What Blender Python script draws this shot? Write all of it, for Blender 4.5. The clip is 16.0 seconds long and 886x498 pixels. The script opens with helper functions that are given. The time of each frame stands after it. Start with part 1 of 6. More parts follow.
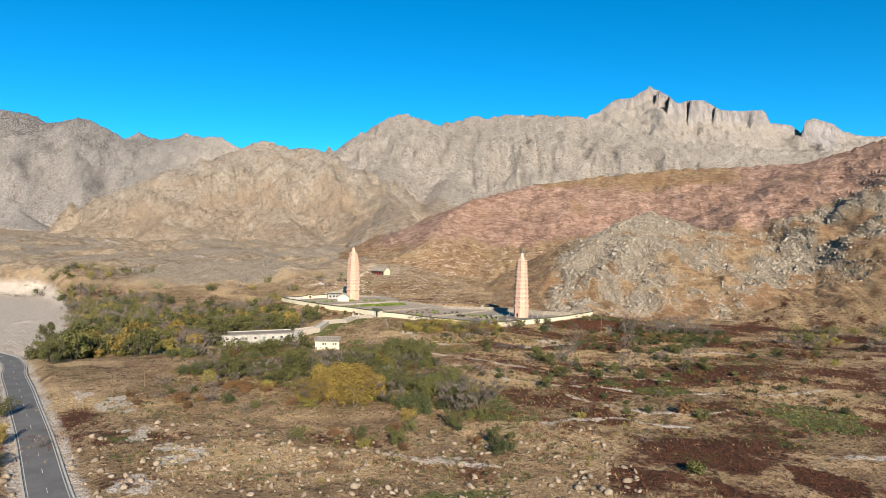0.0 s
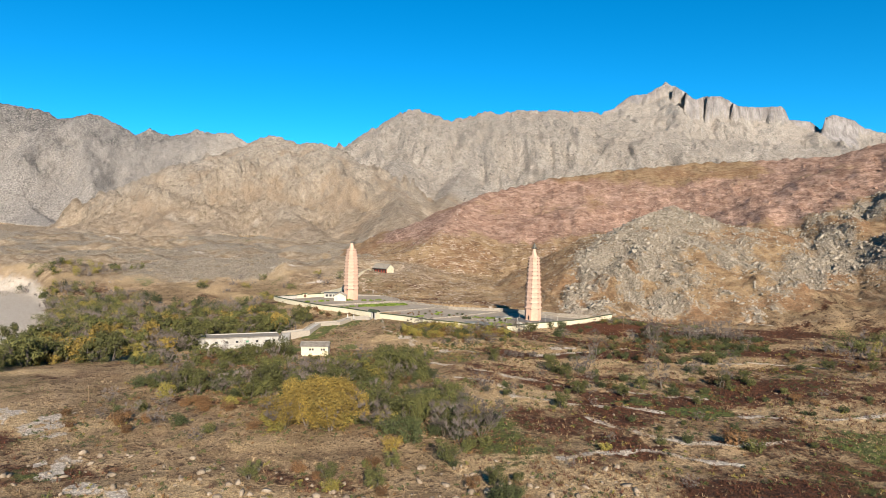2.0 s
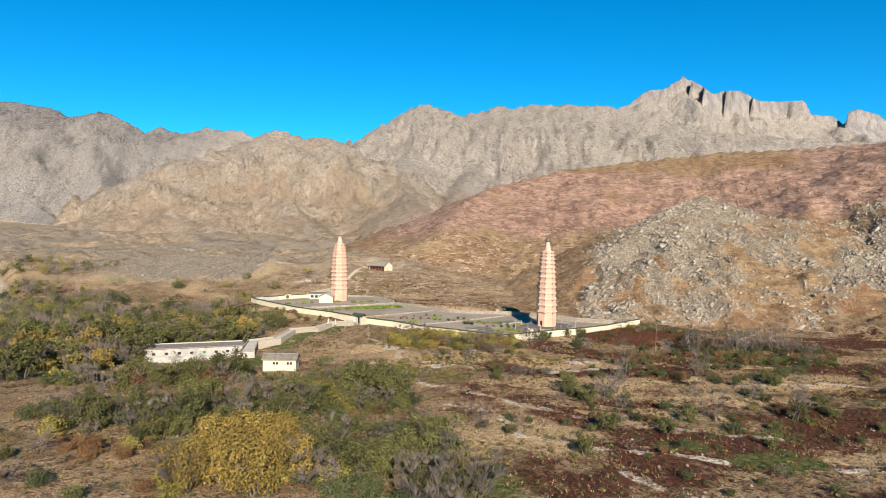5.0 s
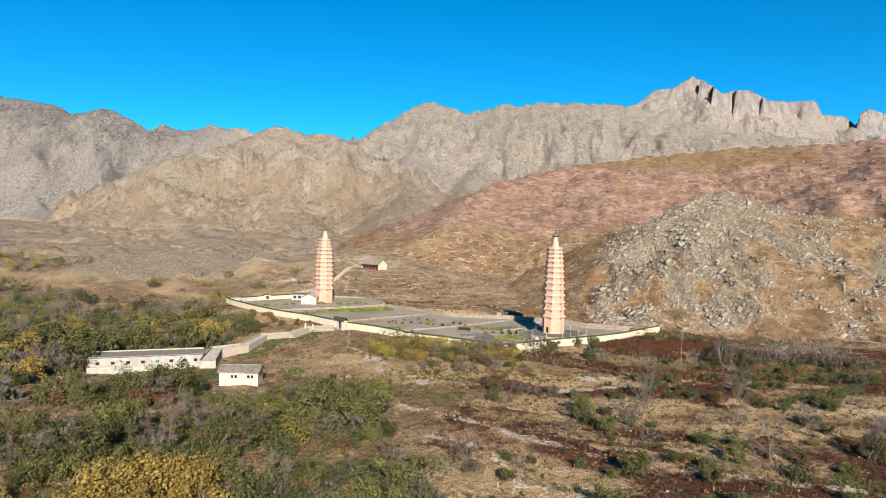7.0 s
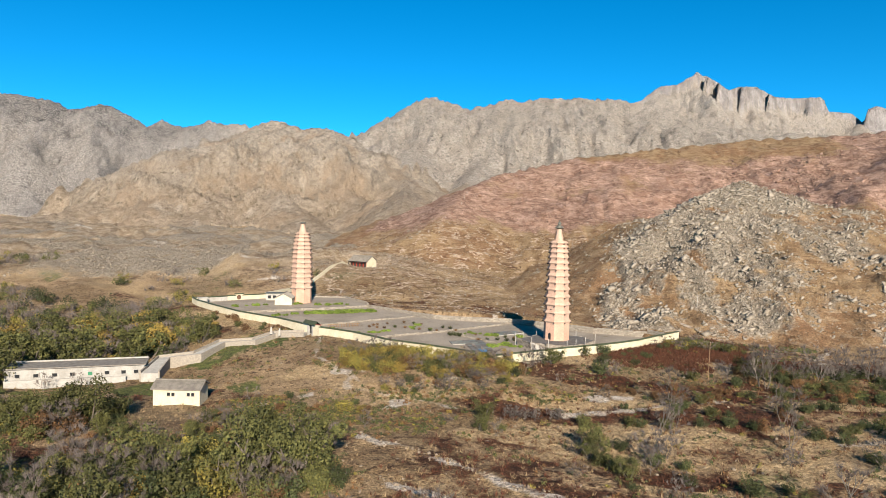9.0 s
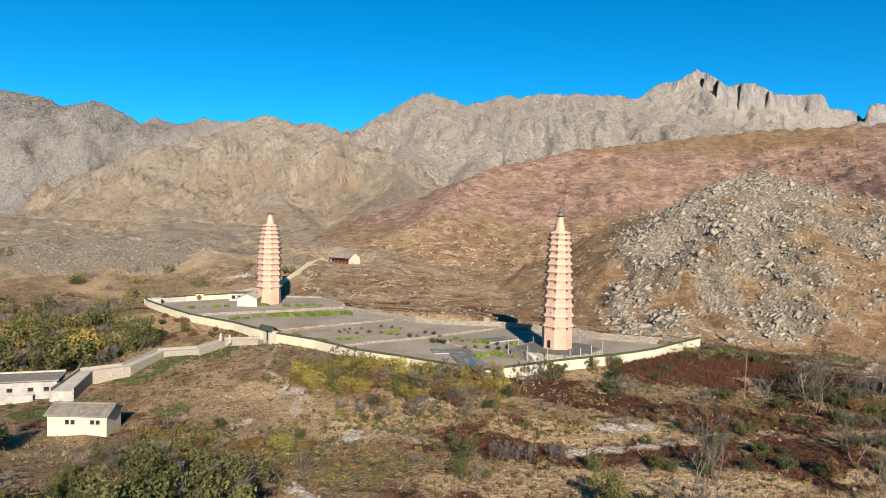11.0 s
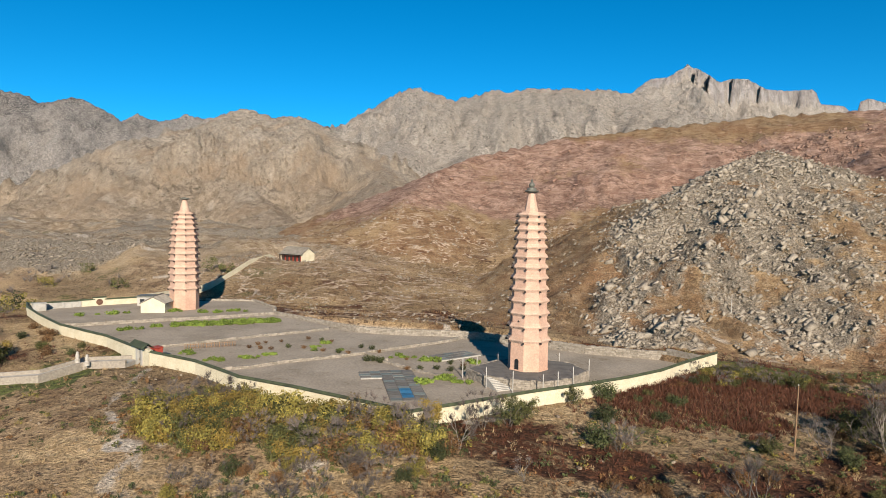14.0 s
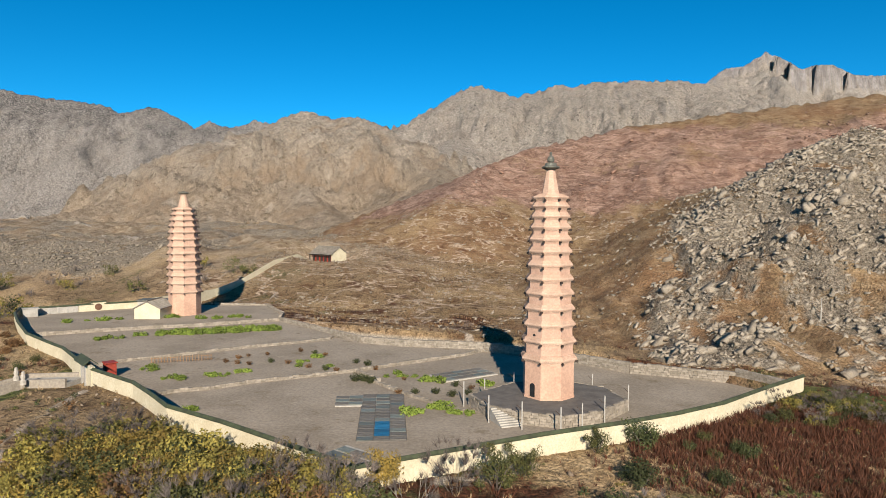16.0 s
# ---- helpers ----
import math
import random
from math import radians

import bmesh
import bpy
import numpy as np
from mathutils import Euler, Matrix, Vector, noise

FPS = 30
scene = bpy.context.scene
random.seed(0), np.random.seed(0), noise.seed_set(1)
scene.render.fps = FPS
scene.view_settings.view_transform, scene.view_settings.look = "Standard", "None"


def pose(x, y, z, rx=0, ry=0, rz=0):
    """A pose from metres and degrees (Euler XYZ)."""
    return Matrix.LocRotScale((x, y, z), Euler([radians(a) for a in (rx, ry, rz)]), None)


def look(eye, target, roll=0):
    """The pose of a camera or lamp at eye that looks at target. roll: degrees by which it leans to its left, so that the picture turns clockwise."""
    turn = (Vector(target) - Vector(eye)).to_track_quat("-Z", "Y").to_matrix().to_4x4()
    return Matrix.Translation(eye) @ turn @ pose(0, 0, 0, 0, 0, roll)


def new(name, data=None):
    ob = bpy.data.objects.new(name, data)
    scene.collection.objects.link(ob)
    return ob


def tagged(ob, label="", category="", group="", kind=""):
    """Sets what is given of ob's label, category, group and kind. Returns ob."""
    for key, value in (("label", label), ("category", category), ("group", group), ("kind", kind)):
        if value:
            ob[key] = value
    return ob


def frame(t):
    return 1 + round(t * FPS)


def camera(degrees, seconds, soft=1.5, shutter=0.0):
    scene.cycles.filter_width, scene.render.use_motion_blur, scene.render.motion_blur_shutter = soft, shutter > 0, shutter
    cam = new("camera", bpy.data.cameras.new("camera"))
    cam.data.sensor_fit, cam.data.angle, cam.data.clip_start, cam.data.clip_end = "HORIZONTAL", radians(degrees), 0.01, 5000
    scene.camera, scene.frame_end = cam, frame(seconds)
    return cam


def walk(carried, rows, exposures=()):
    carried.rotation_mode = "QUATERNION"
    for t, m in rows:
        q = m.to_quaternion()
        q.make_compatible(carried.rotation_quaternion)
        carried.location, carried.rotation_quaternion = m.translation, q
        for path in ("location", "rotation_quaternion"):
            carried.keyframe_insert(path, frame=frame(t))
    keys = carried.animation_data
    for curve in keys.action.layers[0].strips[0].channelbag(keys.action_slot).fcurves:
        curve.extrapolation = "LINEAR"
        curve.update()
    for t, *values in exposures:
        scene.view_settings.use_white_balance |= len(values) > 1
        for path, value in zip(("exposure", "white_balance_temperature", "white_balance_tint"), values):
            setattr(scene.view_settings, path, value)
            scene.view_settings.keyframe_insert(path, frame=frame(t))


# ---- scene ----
cam = camera(68.8, 16.0, soft=0.6)
PATH = [
    (0, (-0.35, -1.973, 51.084), (-0.34, 0.026, 51.02), 0.9),
    (0.5, (0.979, 6.632, 50.683), (0.977, 8.631, 50.616), 0.9),
    (1, (2.16, 15.446, 50.119), (2.149, 17.445, 50.051), 1.0),
    (1.5, (3.268, 24.263, 49.409), (3.247, 26.262, 49.34), 1.1),
    (2, (4.526, 33.179, 48.632), (4.497, 35.177, 48.561), 1.1),
    (2.5, (5.754, 41.627, 47.794), (5.716, 43.626, 47.722), 0.9),
    (3, (6.885, 50.018, 47.112), (6.84, 52.016, 47.039), 0.9),
    (3.5, (8.001, 58.512, 46.512), (7.947, 60.51, 46.44), 1.1),
    (4, (9.263, 67.19, 45.934), (9.202, 69.188, 45.859), 1.1),
    (6.5, (14.204, 111.609, 41.768), (14.116, 113.606, 41.694), 1.1),
    (7, (15.237, 120.26, 41.199), (15.147, 122.257, 41.125), 1.3),
    (7.5, (16.24, 128.723, 40.479), (16.146, 130.719, 40.404), 1.2),
    (8, (17.271, 137.315, 39.784), (17.176, 139.311, 39.709), 1.5),
    (8.5, (18.271, 145.712, 39.094), (18.175, 147.709, 39.018), 1.5),
    (9, (19.323, 154.252, 38.548), (19.225, 156.248, 38.468), 1.4),
    (11.5, (23.938, 196.7, 34.572), (23.848, 198.696, 34.486), 1.3),
    (12, (24.895, 204.853, 33.919), (24.809, 206.849, 33.829), 1.2),
    (12.5, (26.252, 212.834, 33.18), (26.168, 214.83, 33.089), 1.1),
    (13, (28.614, 220.937, 32.528), (28.534, 222.933, 32.436), 1.0),
    (13.5, (31.192, 228.748, 31.903), (31.119, 230.745, 31.813), 1.0),
    (14, (33.845, 236.409, 31.226), (33.777, 238.406, 31.14), 1.1),
    (14.5, (36.398, 243.828, 30.562), (36.336, 245.825, 30.476), 0.9),
    (15, (39.036, 251.246, 30.073), (38.923, 253.241, 29.988), 0.9),
    (15.5, (41.809, 258.543, 29.543), (41.702, 260.538, 29.456), 0.8),
    (16, (45.009, 266.164, 29.028), (44.734, 268.144, 28.941), 0.3),
]
EXPOSURE = [(0.0, 1.28), (9.0, 1.24), (12.5, 1.1), (16.0, 0.92)]
walk(cam, [(t, look(eye, target, roll)) for t, eye, target, roll in PATH], EXPOSURE)

# ---- light ----
SUN_ELEVATION = 24.5
SUN_SIDE = 11.5          # degrees by which the sun stands to the +x side of straight behind (-y)
world = bpy.data.worlds.new("sky")
scene.world = world
world.use_nodes = True
wn, wl = world.node_tree.nodes, world.node_tree.links
sky = wn.new("ShaderNodeTexSky")
sky.sky_type = "NISHITA"
sky.sun_disc = False
sky.sun_elevation = radians(SUN_ELEVATION)
sky.sun_rotation = radians(180.0 - SUN_SIDE)
sky.altitude = 4200
sky.air_density = 1.0
sky.dust_density = 0.05
sky.ozone_density = 3.0
hue = wn.new("ShaderNodeHueSaturation")
hue.inputs["Saturation"].default_value = 1.1
tint = wn.new("ShaderNodeMix")
tint.data_type, tint.blend_type = "RGBA", "MULTIPLY"
tint.inputs["Factor"].default_value = 1.0
tint.inputs["B"].default_value = (0.36, 0.90, 1.02, 1.0)
wl.new(sky.outputs[0], tint.inputs["A"])
wl.new(tint.outputs["Result"], hue.inputs["Color"])
wl.new(hue.outputs[0], wn["Background"].inputs["Color"])
wn["Background"].inputs["Strength"].default_value = 0.07
sun = new("sun", bpy.data.lights.new("sun", "SUN"))
sun.data.energy = 5.0
sun.data.angle = radians(0.53)
sun.data.color = (1.0, 0.885, 0.735)
sa, se = radians(SUN_SIDE), radians(SUN_ELEVATION)
sun.matrix_world = look((math.sin(sa) * math.cos(se) * 100, -math.cos(sa) * math.cos(se) * 100, math.sin(se) * 100), (0, 0, 0))


# ---- noise on arrays ----
def lattice(ix, iy, seed):
    h = (ix.astype(np.int64) * 374761393 + iy.astype(np.int64) * 668265263 + seed * 1442695041) & 0xFFFFFFFF
    h = ((h ^ (h >> 13)) * 1274126177) & 0xFFFFFFFF
    h = h ^ (h >> 16)
    return (h & 0xFFFFFF) / float(0x1000000)


def gnoise(x, y, seed=0):
    """Gradient noise, about -1 to 1."""
    ix, iy = np.floor(x), np.floor(y)
    fx, fy = x - ix, y - iy
    u = fx * fx * fx * (fx * (fx * 6 - 15) + 10)
    v = fy * fy * fy * (fy * (fy * 6 - 15) + 10)

    def corner(dx, dy):
        a = lattice(ix + dx, iy + dy, seed) * 2 * math.pi
        return np.cos(a) * (fx - dx) + np.sin(a) * (fy - dy)
    a = corner(0, 0) * (1 - u) + corner(1, 0) * u
    b = corner(0, 1) * (1 - u) + corner(1, 1) * u
    return 1.5 * (a * (1 - v) + b * v)


def fbm(x, y, size, octaves=4, seed=0, gain=0.5, ridged=False):
    total, amp, f = np.zeros_like(x), 1.0, 1.0 / size
    for k in range(octaves):
        n = gnoise(x * f + 17.3 * k, y * f - 9.1 * k, seed + k)
        total += amp * ((1 - 2 * np.abs(n)) if ridged else n)
        amp *= gain
        f *= 2.03
    return total


def smooth(a, b, v):
    t = np.clip((v - a) / (b - a), 0, 1)
    return t * t * (3 - 2 * t)


def line_distance(x, y, pts):
    """Distance to a polyline, the length along it of the nearest point, and any further values interpolated there."""
    best = np.full(x.shape, 1e9)
    along = np.zeros_like(x)
    extra = [np.zeros_like(x) for _ in pts[0][2:]]
    s0 = 0.0
    for p, q in zip(pts, pts[1:]):
        ex, ey = q[0] - p[0], q[1] - p[1]
        n = math.hypot(ex, ey)
        k = np.clip(((x - p[0]) * ex + (y - p[1]) * ey) / (n * n), 0, 1)
        d = np.hypot(x - p[0] - k * ex, y - p[1] - k * ey)
        near = d < best
        best = np.where(near, d, best)
        along = np.where(near, s0 + k * n, along)
        for i, (a, b) in enumerate(zip(p[2:], q[2:])):
            extra[i] = np.where(near, a + k * (b - a), extra[i])
        s0 += n
    return best, along, extra


def inside(x, y, poly):
    odd = np.zeros(x.shape, bool)
    for (ax, ay), (bx, by) in zip(poly, poly[1:] + poly[:1]):
        cross = ((ay > y) != (by > y)) & (x < (bx - ax) * (y - ay) / (by - ay + 1e-12) + ax)
        odd ^= cross
    return odd


# ---- plan ----
NEAR_PAGODA = (47.8, 375.2)
FAR_PAGODA = (-60.7, 451.3)
FRONT_WALL = [(-101.3, 431.5), (-88, 417.4), (-72, 401.8), (-60, 393.4), (-51.4, 387.6), (-40.2, 377.5),
              (-32.5, 371.0), (-19.7, 363.5), (-12.8, 357.5), (-6.7, 351.8), (4.8, 346), (26.1, 333.5),
              (46.5, 347.6), (57, 353.9), (65.5, 359.7), (73.3, 366.1), (82.1, 375.8), (92, 386)]
PLATFORM = FRONT_WALL + [(84, 396), (62, 412), (43, 430), (6, 438), (-12, 444), (-30, 452), (-44, 474), (-80, 470), (-108, 446)]
ROAD = [(60, -64), (0, 20), (-52, 92), (-78.8, 128), (-104.3, 164), (-125.5, 193), (-142, 216), (-161, 242), (-172, 259), (-190, 277), (-225, 292), (-300, 300)]
RIVER = [(-225, 235), (-236, 285), (-252, 345), (-288, 410), (-340, 480), (-405, 530), (-520, 560), (-640, 580)]

RAMP = [(-75, 338, -7.6), (-77, 351, -6.0), (-67.6, 353.5, -5.0), (-64.5, 366, -3.4), (-54, 366.5, -2.5), (-49.5, 375, -1.5), (-38.0, 374.0, -0.55)]

# crest lines: x, y, height
RANGE_LEFT = [(-2900, 2860, 680), (-2505, 2900, 620), (-2300, 2900, 590), (-2114, 2900, 555), (-1964, 2900, 540), (-1889, 2900, 527), (-1814, 2900, 515),
              (-1764, 2900, 481), (-1689, 2900, 488), (-1613, 2900, 504), (-1551, 2900, 497), (-1488, 2900, 461), (-1433, 2920, 427)]
RANGE_BACK = [(-1537, 3100, 440), (-1490, 3100, 450), (-1443, 3100, 475), (-1390, 3100, 452), (-1335, 3100, 442), (-1260, 3080, 452), (-1195, 3050, 467), (-1100, 3020, 446),
              (-1020, 3000, 445), (-960, 2970, 415), (-900, 2950, 386), (-733, 2950, 351)]
LEFT_SPURS = [[(-1889, 2900, 520), (-1666, 2700, 345), (-1413, 2500, 212), (-1201, 2300, 91)], [(-1613, 2900, 495), (-1506, 2750, 352), (-1346, 2600, 200), (-1228, 2400, 103)],
              [(-2114, 2900, 545), (-1738, 2500, 255), (-1416, 2200, 75), (-1201, 2000, 22)], [(-1443, 3100, 468), (-1400, 2900, 320), (-1350, 2700, 206), (-1272, 2500, 106)],
              [(-1195, 3050, 460), (-1191, 2850, 342), (-1154, 2600, 246), (-1120, 2400, 160)]]
HILL_TAN = [(-463, 1560, 237), (-450, 1565, 245), (-432, 1575, 251), (-415, 1570, 247), (-385, 1560, 238), (-363, 1540, 228), (-323, 1540, 234), (-295, 1530, 229), (-269, 1540, 215), (-210, 1500, 180), (-150, 1440, 128)]
TAN_SPURS = [[(-463, 1560, 237), (-510, 1500, 196), (-557, 1420, 173), (-589, 1380, 161), (-600, 1320, 116), (-626, 1250, 64), (-647, 1180, 43), (-673, 1120, 30), (-720, 1060, 18)],
             [(-435, 1580, 248), (-426, 1480, 185), (-409, 1380, 128), (-416, 1290, 88), (-418, 1200, 54), (-429, 1120, 24)],
             [(-409, 1380, 128), (-337, 1290, 90), (-272, 1200, 56), (-210, 1100, 27)],
             [(-557, 1420, 172), (-520, 1330, 120), (-500, 1240, 80), (-510, 1150, 42)],
             [(-300, 1520, 226), (-285, 1420, 166), (-234, 1340, 116), (-183, 1240, 70), (-136, 1120, 33)]]
MID_SPURS = [[(-139, 2390, 440), (-158, 2000, 250), (-178, 1700, 176), (-102, 1300, 102), (-84, 1080, 70), (-66, 960, 30)], [(37, 2390, 420), (34, 2000, 220), (0, 1600, 130), (-22, 1300, 80)],
             [(-294, 2390, 365), (-300, 2100, 250), (-270, 1850, 190), (-240, 1650, 150)], [(255, 2390, 445), (300, 2100, 270), (260, 1800, 170), (220, 1500, 110)],
             [(453, 2390, 440), (520, 2100, 260), (540, 1800, 170)]]
RANGE_MID = [(-584, 2390, 279), (-407, 2390, 305), (-294, 2390, 388), (-191, 2390, 447), (-129, 2390, 458), (-66, 2390, 443), (-4, 2390, 421),
             (100, 2390, 452), (245, 2390, 460), (453, 2390, 464), (557, 2390, 455), (704, 2390, 414), (872, 2390, 376), (1081, 2390, 358),
             (1290, 2390, 351), (1642, 2390, 346), (2100, 2300, 341)]
PEAK = [(590, 3850, 603), (852, 3850, 700), (1000, 3850, 770), (1211, 3850, 840), (1400, 3850, 770), (1629, 3850, 740), (1877, 3850, 720), (2107, 3850, 620), (2346, 3850, 630), (3200, 3700, 604)]
# the crag on the peak: distance across, height of its top, of its foot, and how far the face stands back
CRAG_TOP = [(852, 722), (918, 740), (960, 778), (1015, 820), (1060, 824), (1108, 828), (1163, 865), (1195, 880), (1211, 903), (1235, 880), (1262, 877), (1329, 839), (1380, 800), (1439, 821),
            (1528, 822), (1580, 795), (1629, 768), (1728, 763), (1800, 766), (1877, 772), (1905, 740), (1920, 697), (2046, 686), (2100, 640), (2112, 650), (2128, 711), (2177, 728), (2295, 697), (2346, 658), (2420, 640)]
CRAG_FOOT = [(852, 700), (919, 701), (1084, 693), (1268, 621), (1419, 557), (1551, 593), (1716, 638), (1914, 650), (2020, 640), (2115, 600), (2300, 620), (2420, 610)]
CRAG_FACE = [(852, 3830), (1000, 3810), (1090, 3780), (1096, 3750), (1180, 3770), (1255, 3790), (1262, 3715), (1325, 3735), (1333, 3590), (1400, 3610), (1445, 3650), (1452, 3590), (1520, 3640), (1590, 3690),
             (1598, 3640), (1720, 3690), (1800, 3720), (1808, 3680), (1880, 3710), (1930, 3780), (2105, 3800), (2112, 3700), (2200, 3740), (2350, 3800), (2420, 3830)]
ROCK_MOUND = [(-320, 650, 6), (-260, 615, 13), (-215, 595, 17), (-175, 580, 16), (-140, 570, 14), (-100, 566, 8)]
HILL_RED = [(-13, 630, 35), (12, 740, 69), (45, 800, 87), (124, 840, 108), (225, 860, 123), (312, 850, 132), (391, 816, 134), (425, 760, 132),
            (452, 720, 142), (481, 700, 154), (545, 680, 171), (700, 640, 190)]
HILL_ROCK = [(66, 450, 1), (85, 480, 20), (121, 510, 42), (152, 540, 58), (179, 553, 67), (199, 540, 59), (215, 520, 51), (240, 520, 50), (270, 500, 40)]
HILL_ROCK_RIGHT = [(290, 575, 40), (317, 590, 46), (343, 610, 61), (365, 620, 68), (387, 620, 63), (405, 600, 48), (440, 580, 36), (520, 600, 45)]

BUNDS = [[(5, 258), (18, 249), (25, 231), (44, 224), (66, 221)], [(-2, 279), (6, 273), (14, 268), (22, 261), (31, 253), (46, 247), (60, 242), (85, 237)],
         [(42, 212), (57, 196), (72, 191), (92, 196)], [(40, 300), (56, 303), (68, 309), (80, 311)], [(88, 218), (112, 214), (140, 224)],
         [(30, 178), (52, 186), (70, 178)], [(130, 372), (166, 410), (182, 387), (230, 380)], [(95, 286), (125, 292), (150, 285)], [(-20, 158), (-2, 150), (14, 147)]]
WEEDS = [(111, 239, 32, 17, 0), (59.5, 164.5, 27, 5.4, 0), (36.9, 162.3, 12, 6, 0), (47.2, 140.3, 10, 6, 0), (89.7, 142, 10, 8.4, 0), (-104.8, 184, 7, 14, 30), (47.5, 188, 10, 12, 0), (16.6, 255.5, 13, 7, 0),
         (19.7, 244.6, 12.6, 8, -20), (35.6, 204.5, 12, 8, 0), (100.6, 256.7, 9, 8, 0), (59, 300.4, 10, 7, 0), (14.6, 250.3, 11, 6.5, -30), (25.6, 271.3, 10.7, 5, 0), (50, 326, 14, 8, 0),
         (80.5, 348.2, 12, 6, 0), (105, 308.6, 12.5, 8.6, 0), (68.7, 278.7, 7.6, 6, 0), (83, 365, 15, 5, 20), (95, 330, 9, 10, 0), (82, 357, 12, 5, 5), (-55, 470, 60, 12, 10), (-10, 460, 40, 14, -10), (60, 438, 14, 6, -30)]
STRAW = [(19, 173, 17, 10, 0), (86.5, 271, 22, 7, 0), (62, 258, 22, 4, -10), (95, 292, 18, 4, 0), (50, 252, 12, 3, -25), (37.5, 289, 12, 7, 0), (48, 308, 26, 6, 0), (46, 345, 9, 5.5, 0), (60, 290, 20, 5, 0), (82, 270, 19, 5, 0), (-45, 152, 22, 14, 0), (-25, 331, 9, 7.5, 0), (-70, 398, 26, 13, -40),
         (60, 352, 8, 4, 0), (76, 352, 9, 2.2, 10), (92, 361, 10, 2, 5), (30, 285, 16, 6, 0), (100, 225, 16, 4, 0), (110, 316, 20, 4, 0), (130, 205, 20, 5, 0)]
GREEN = [(113, 190, 17, 18, 0), (78, 223, 14, 8, 0), (87.5, 242, 6, 9, 0), (61, 229, 9, 4.6, 0), (-1, 345, 22, 10, -15), (-43, 325, 6, 7, 0), (-48, 362, 6, 8, 0), (-30, 225, 28, 12, 0), (-60, 250, 28, 10, 0), (-12, 236, 14, 8, 0),
         (96, 383, 22, 9, 10), (130, 395, 20, 8, 10), (-150, 330, 50, 40, 0), (-60, 360, 16, 12, 40), (-72, 330, 12, 10, 0)]
PALE = [(-99.6, 195.8, 8, 12, 30), (-62.3, 150.8, 7, 10, 30), (-116, 206, 4, 12, 30), (-64, 134, 8, 7, 0), (-80, 168, 4, 12, 30), (3.4, 152.6, 5.5, 2.4, 0), (106.8, 157.9, 10, 2.8, 0), (-21.6, 313, 4, 3.4, 0), (-14.4, 330, 7, 3, -10),
        (1.7, 303, 3.5, 5, 0), (13.9, 321, 7, 2.2, 0), (52.8, 313, 9, 3, 15), (2.6, 275.7, 3.4, 1.8, 0), (40, 341, 10, 2.6, 33), (140, 372, 10, 2, 10), (-100, 520, 12, 3, 5), (-210, 640, 26, 4, 0), (-300, 760, 30, 5, 5),
        (-505, 995, 24, 9, 0), (-45, 425, 10, 3, -40), (-130, 560, 20, 3, 0), (-250, 700, 30, 4, 0)]
PATHS = [[(-14, 329), (-13, 318), (-2, 311), (8, 306), (16, 300)], [(31, 428), (27, 437), (20, 448), (10, 460), (2, 472)], [(-45, 560), (-40, 541), (-45, 526), (-53, 505), (-50, 488)],
         [(-22, 596), (-13, 630), (-4, 655), (7, 690), (11, 735)], [(-10, 322), (-16, 330), (-28, 345), (-31, 366)], [(70, 420), (95, 418), (118, 405)]]


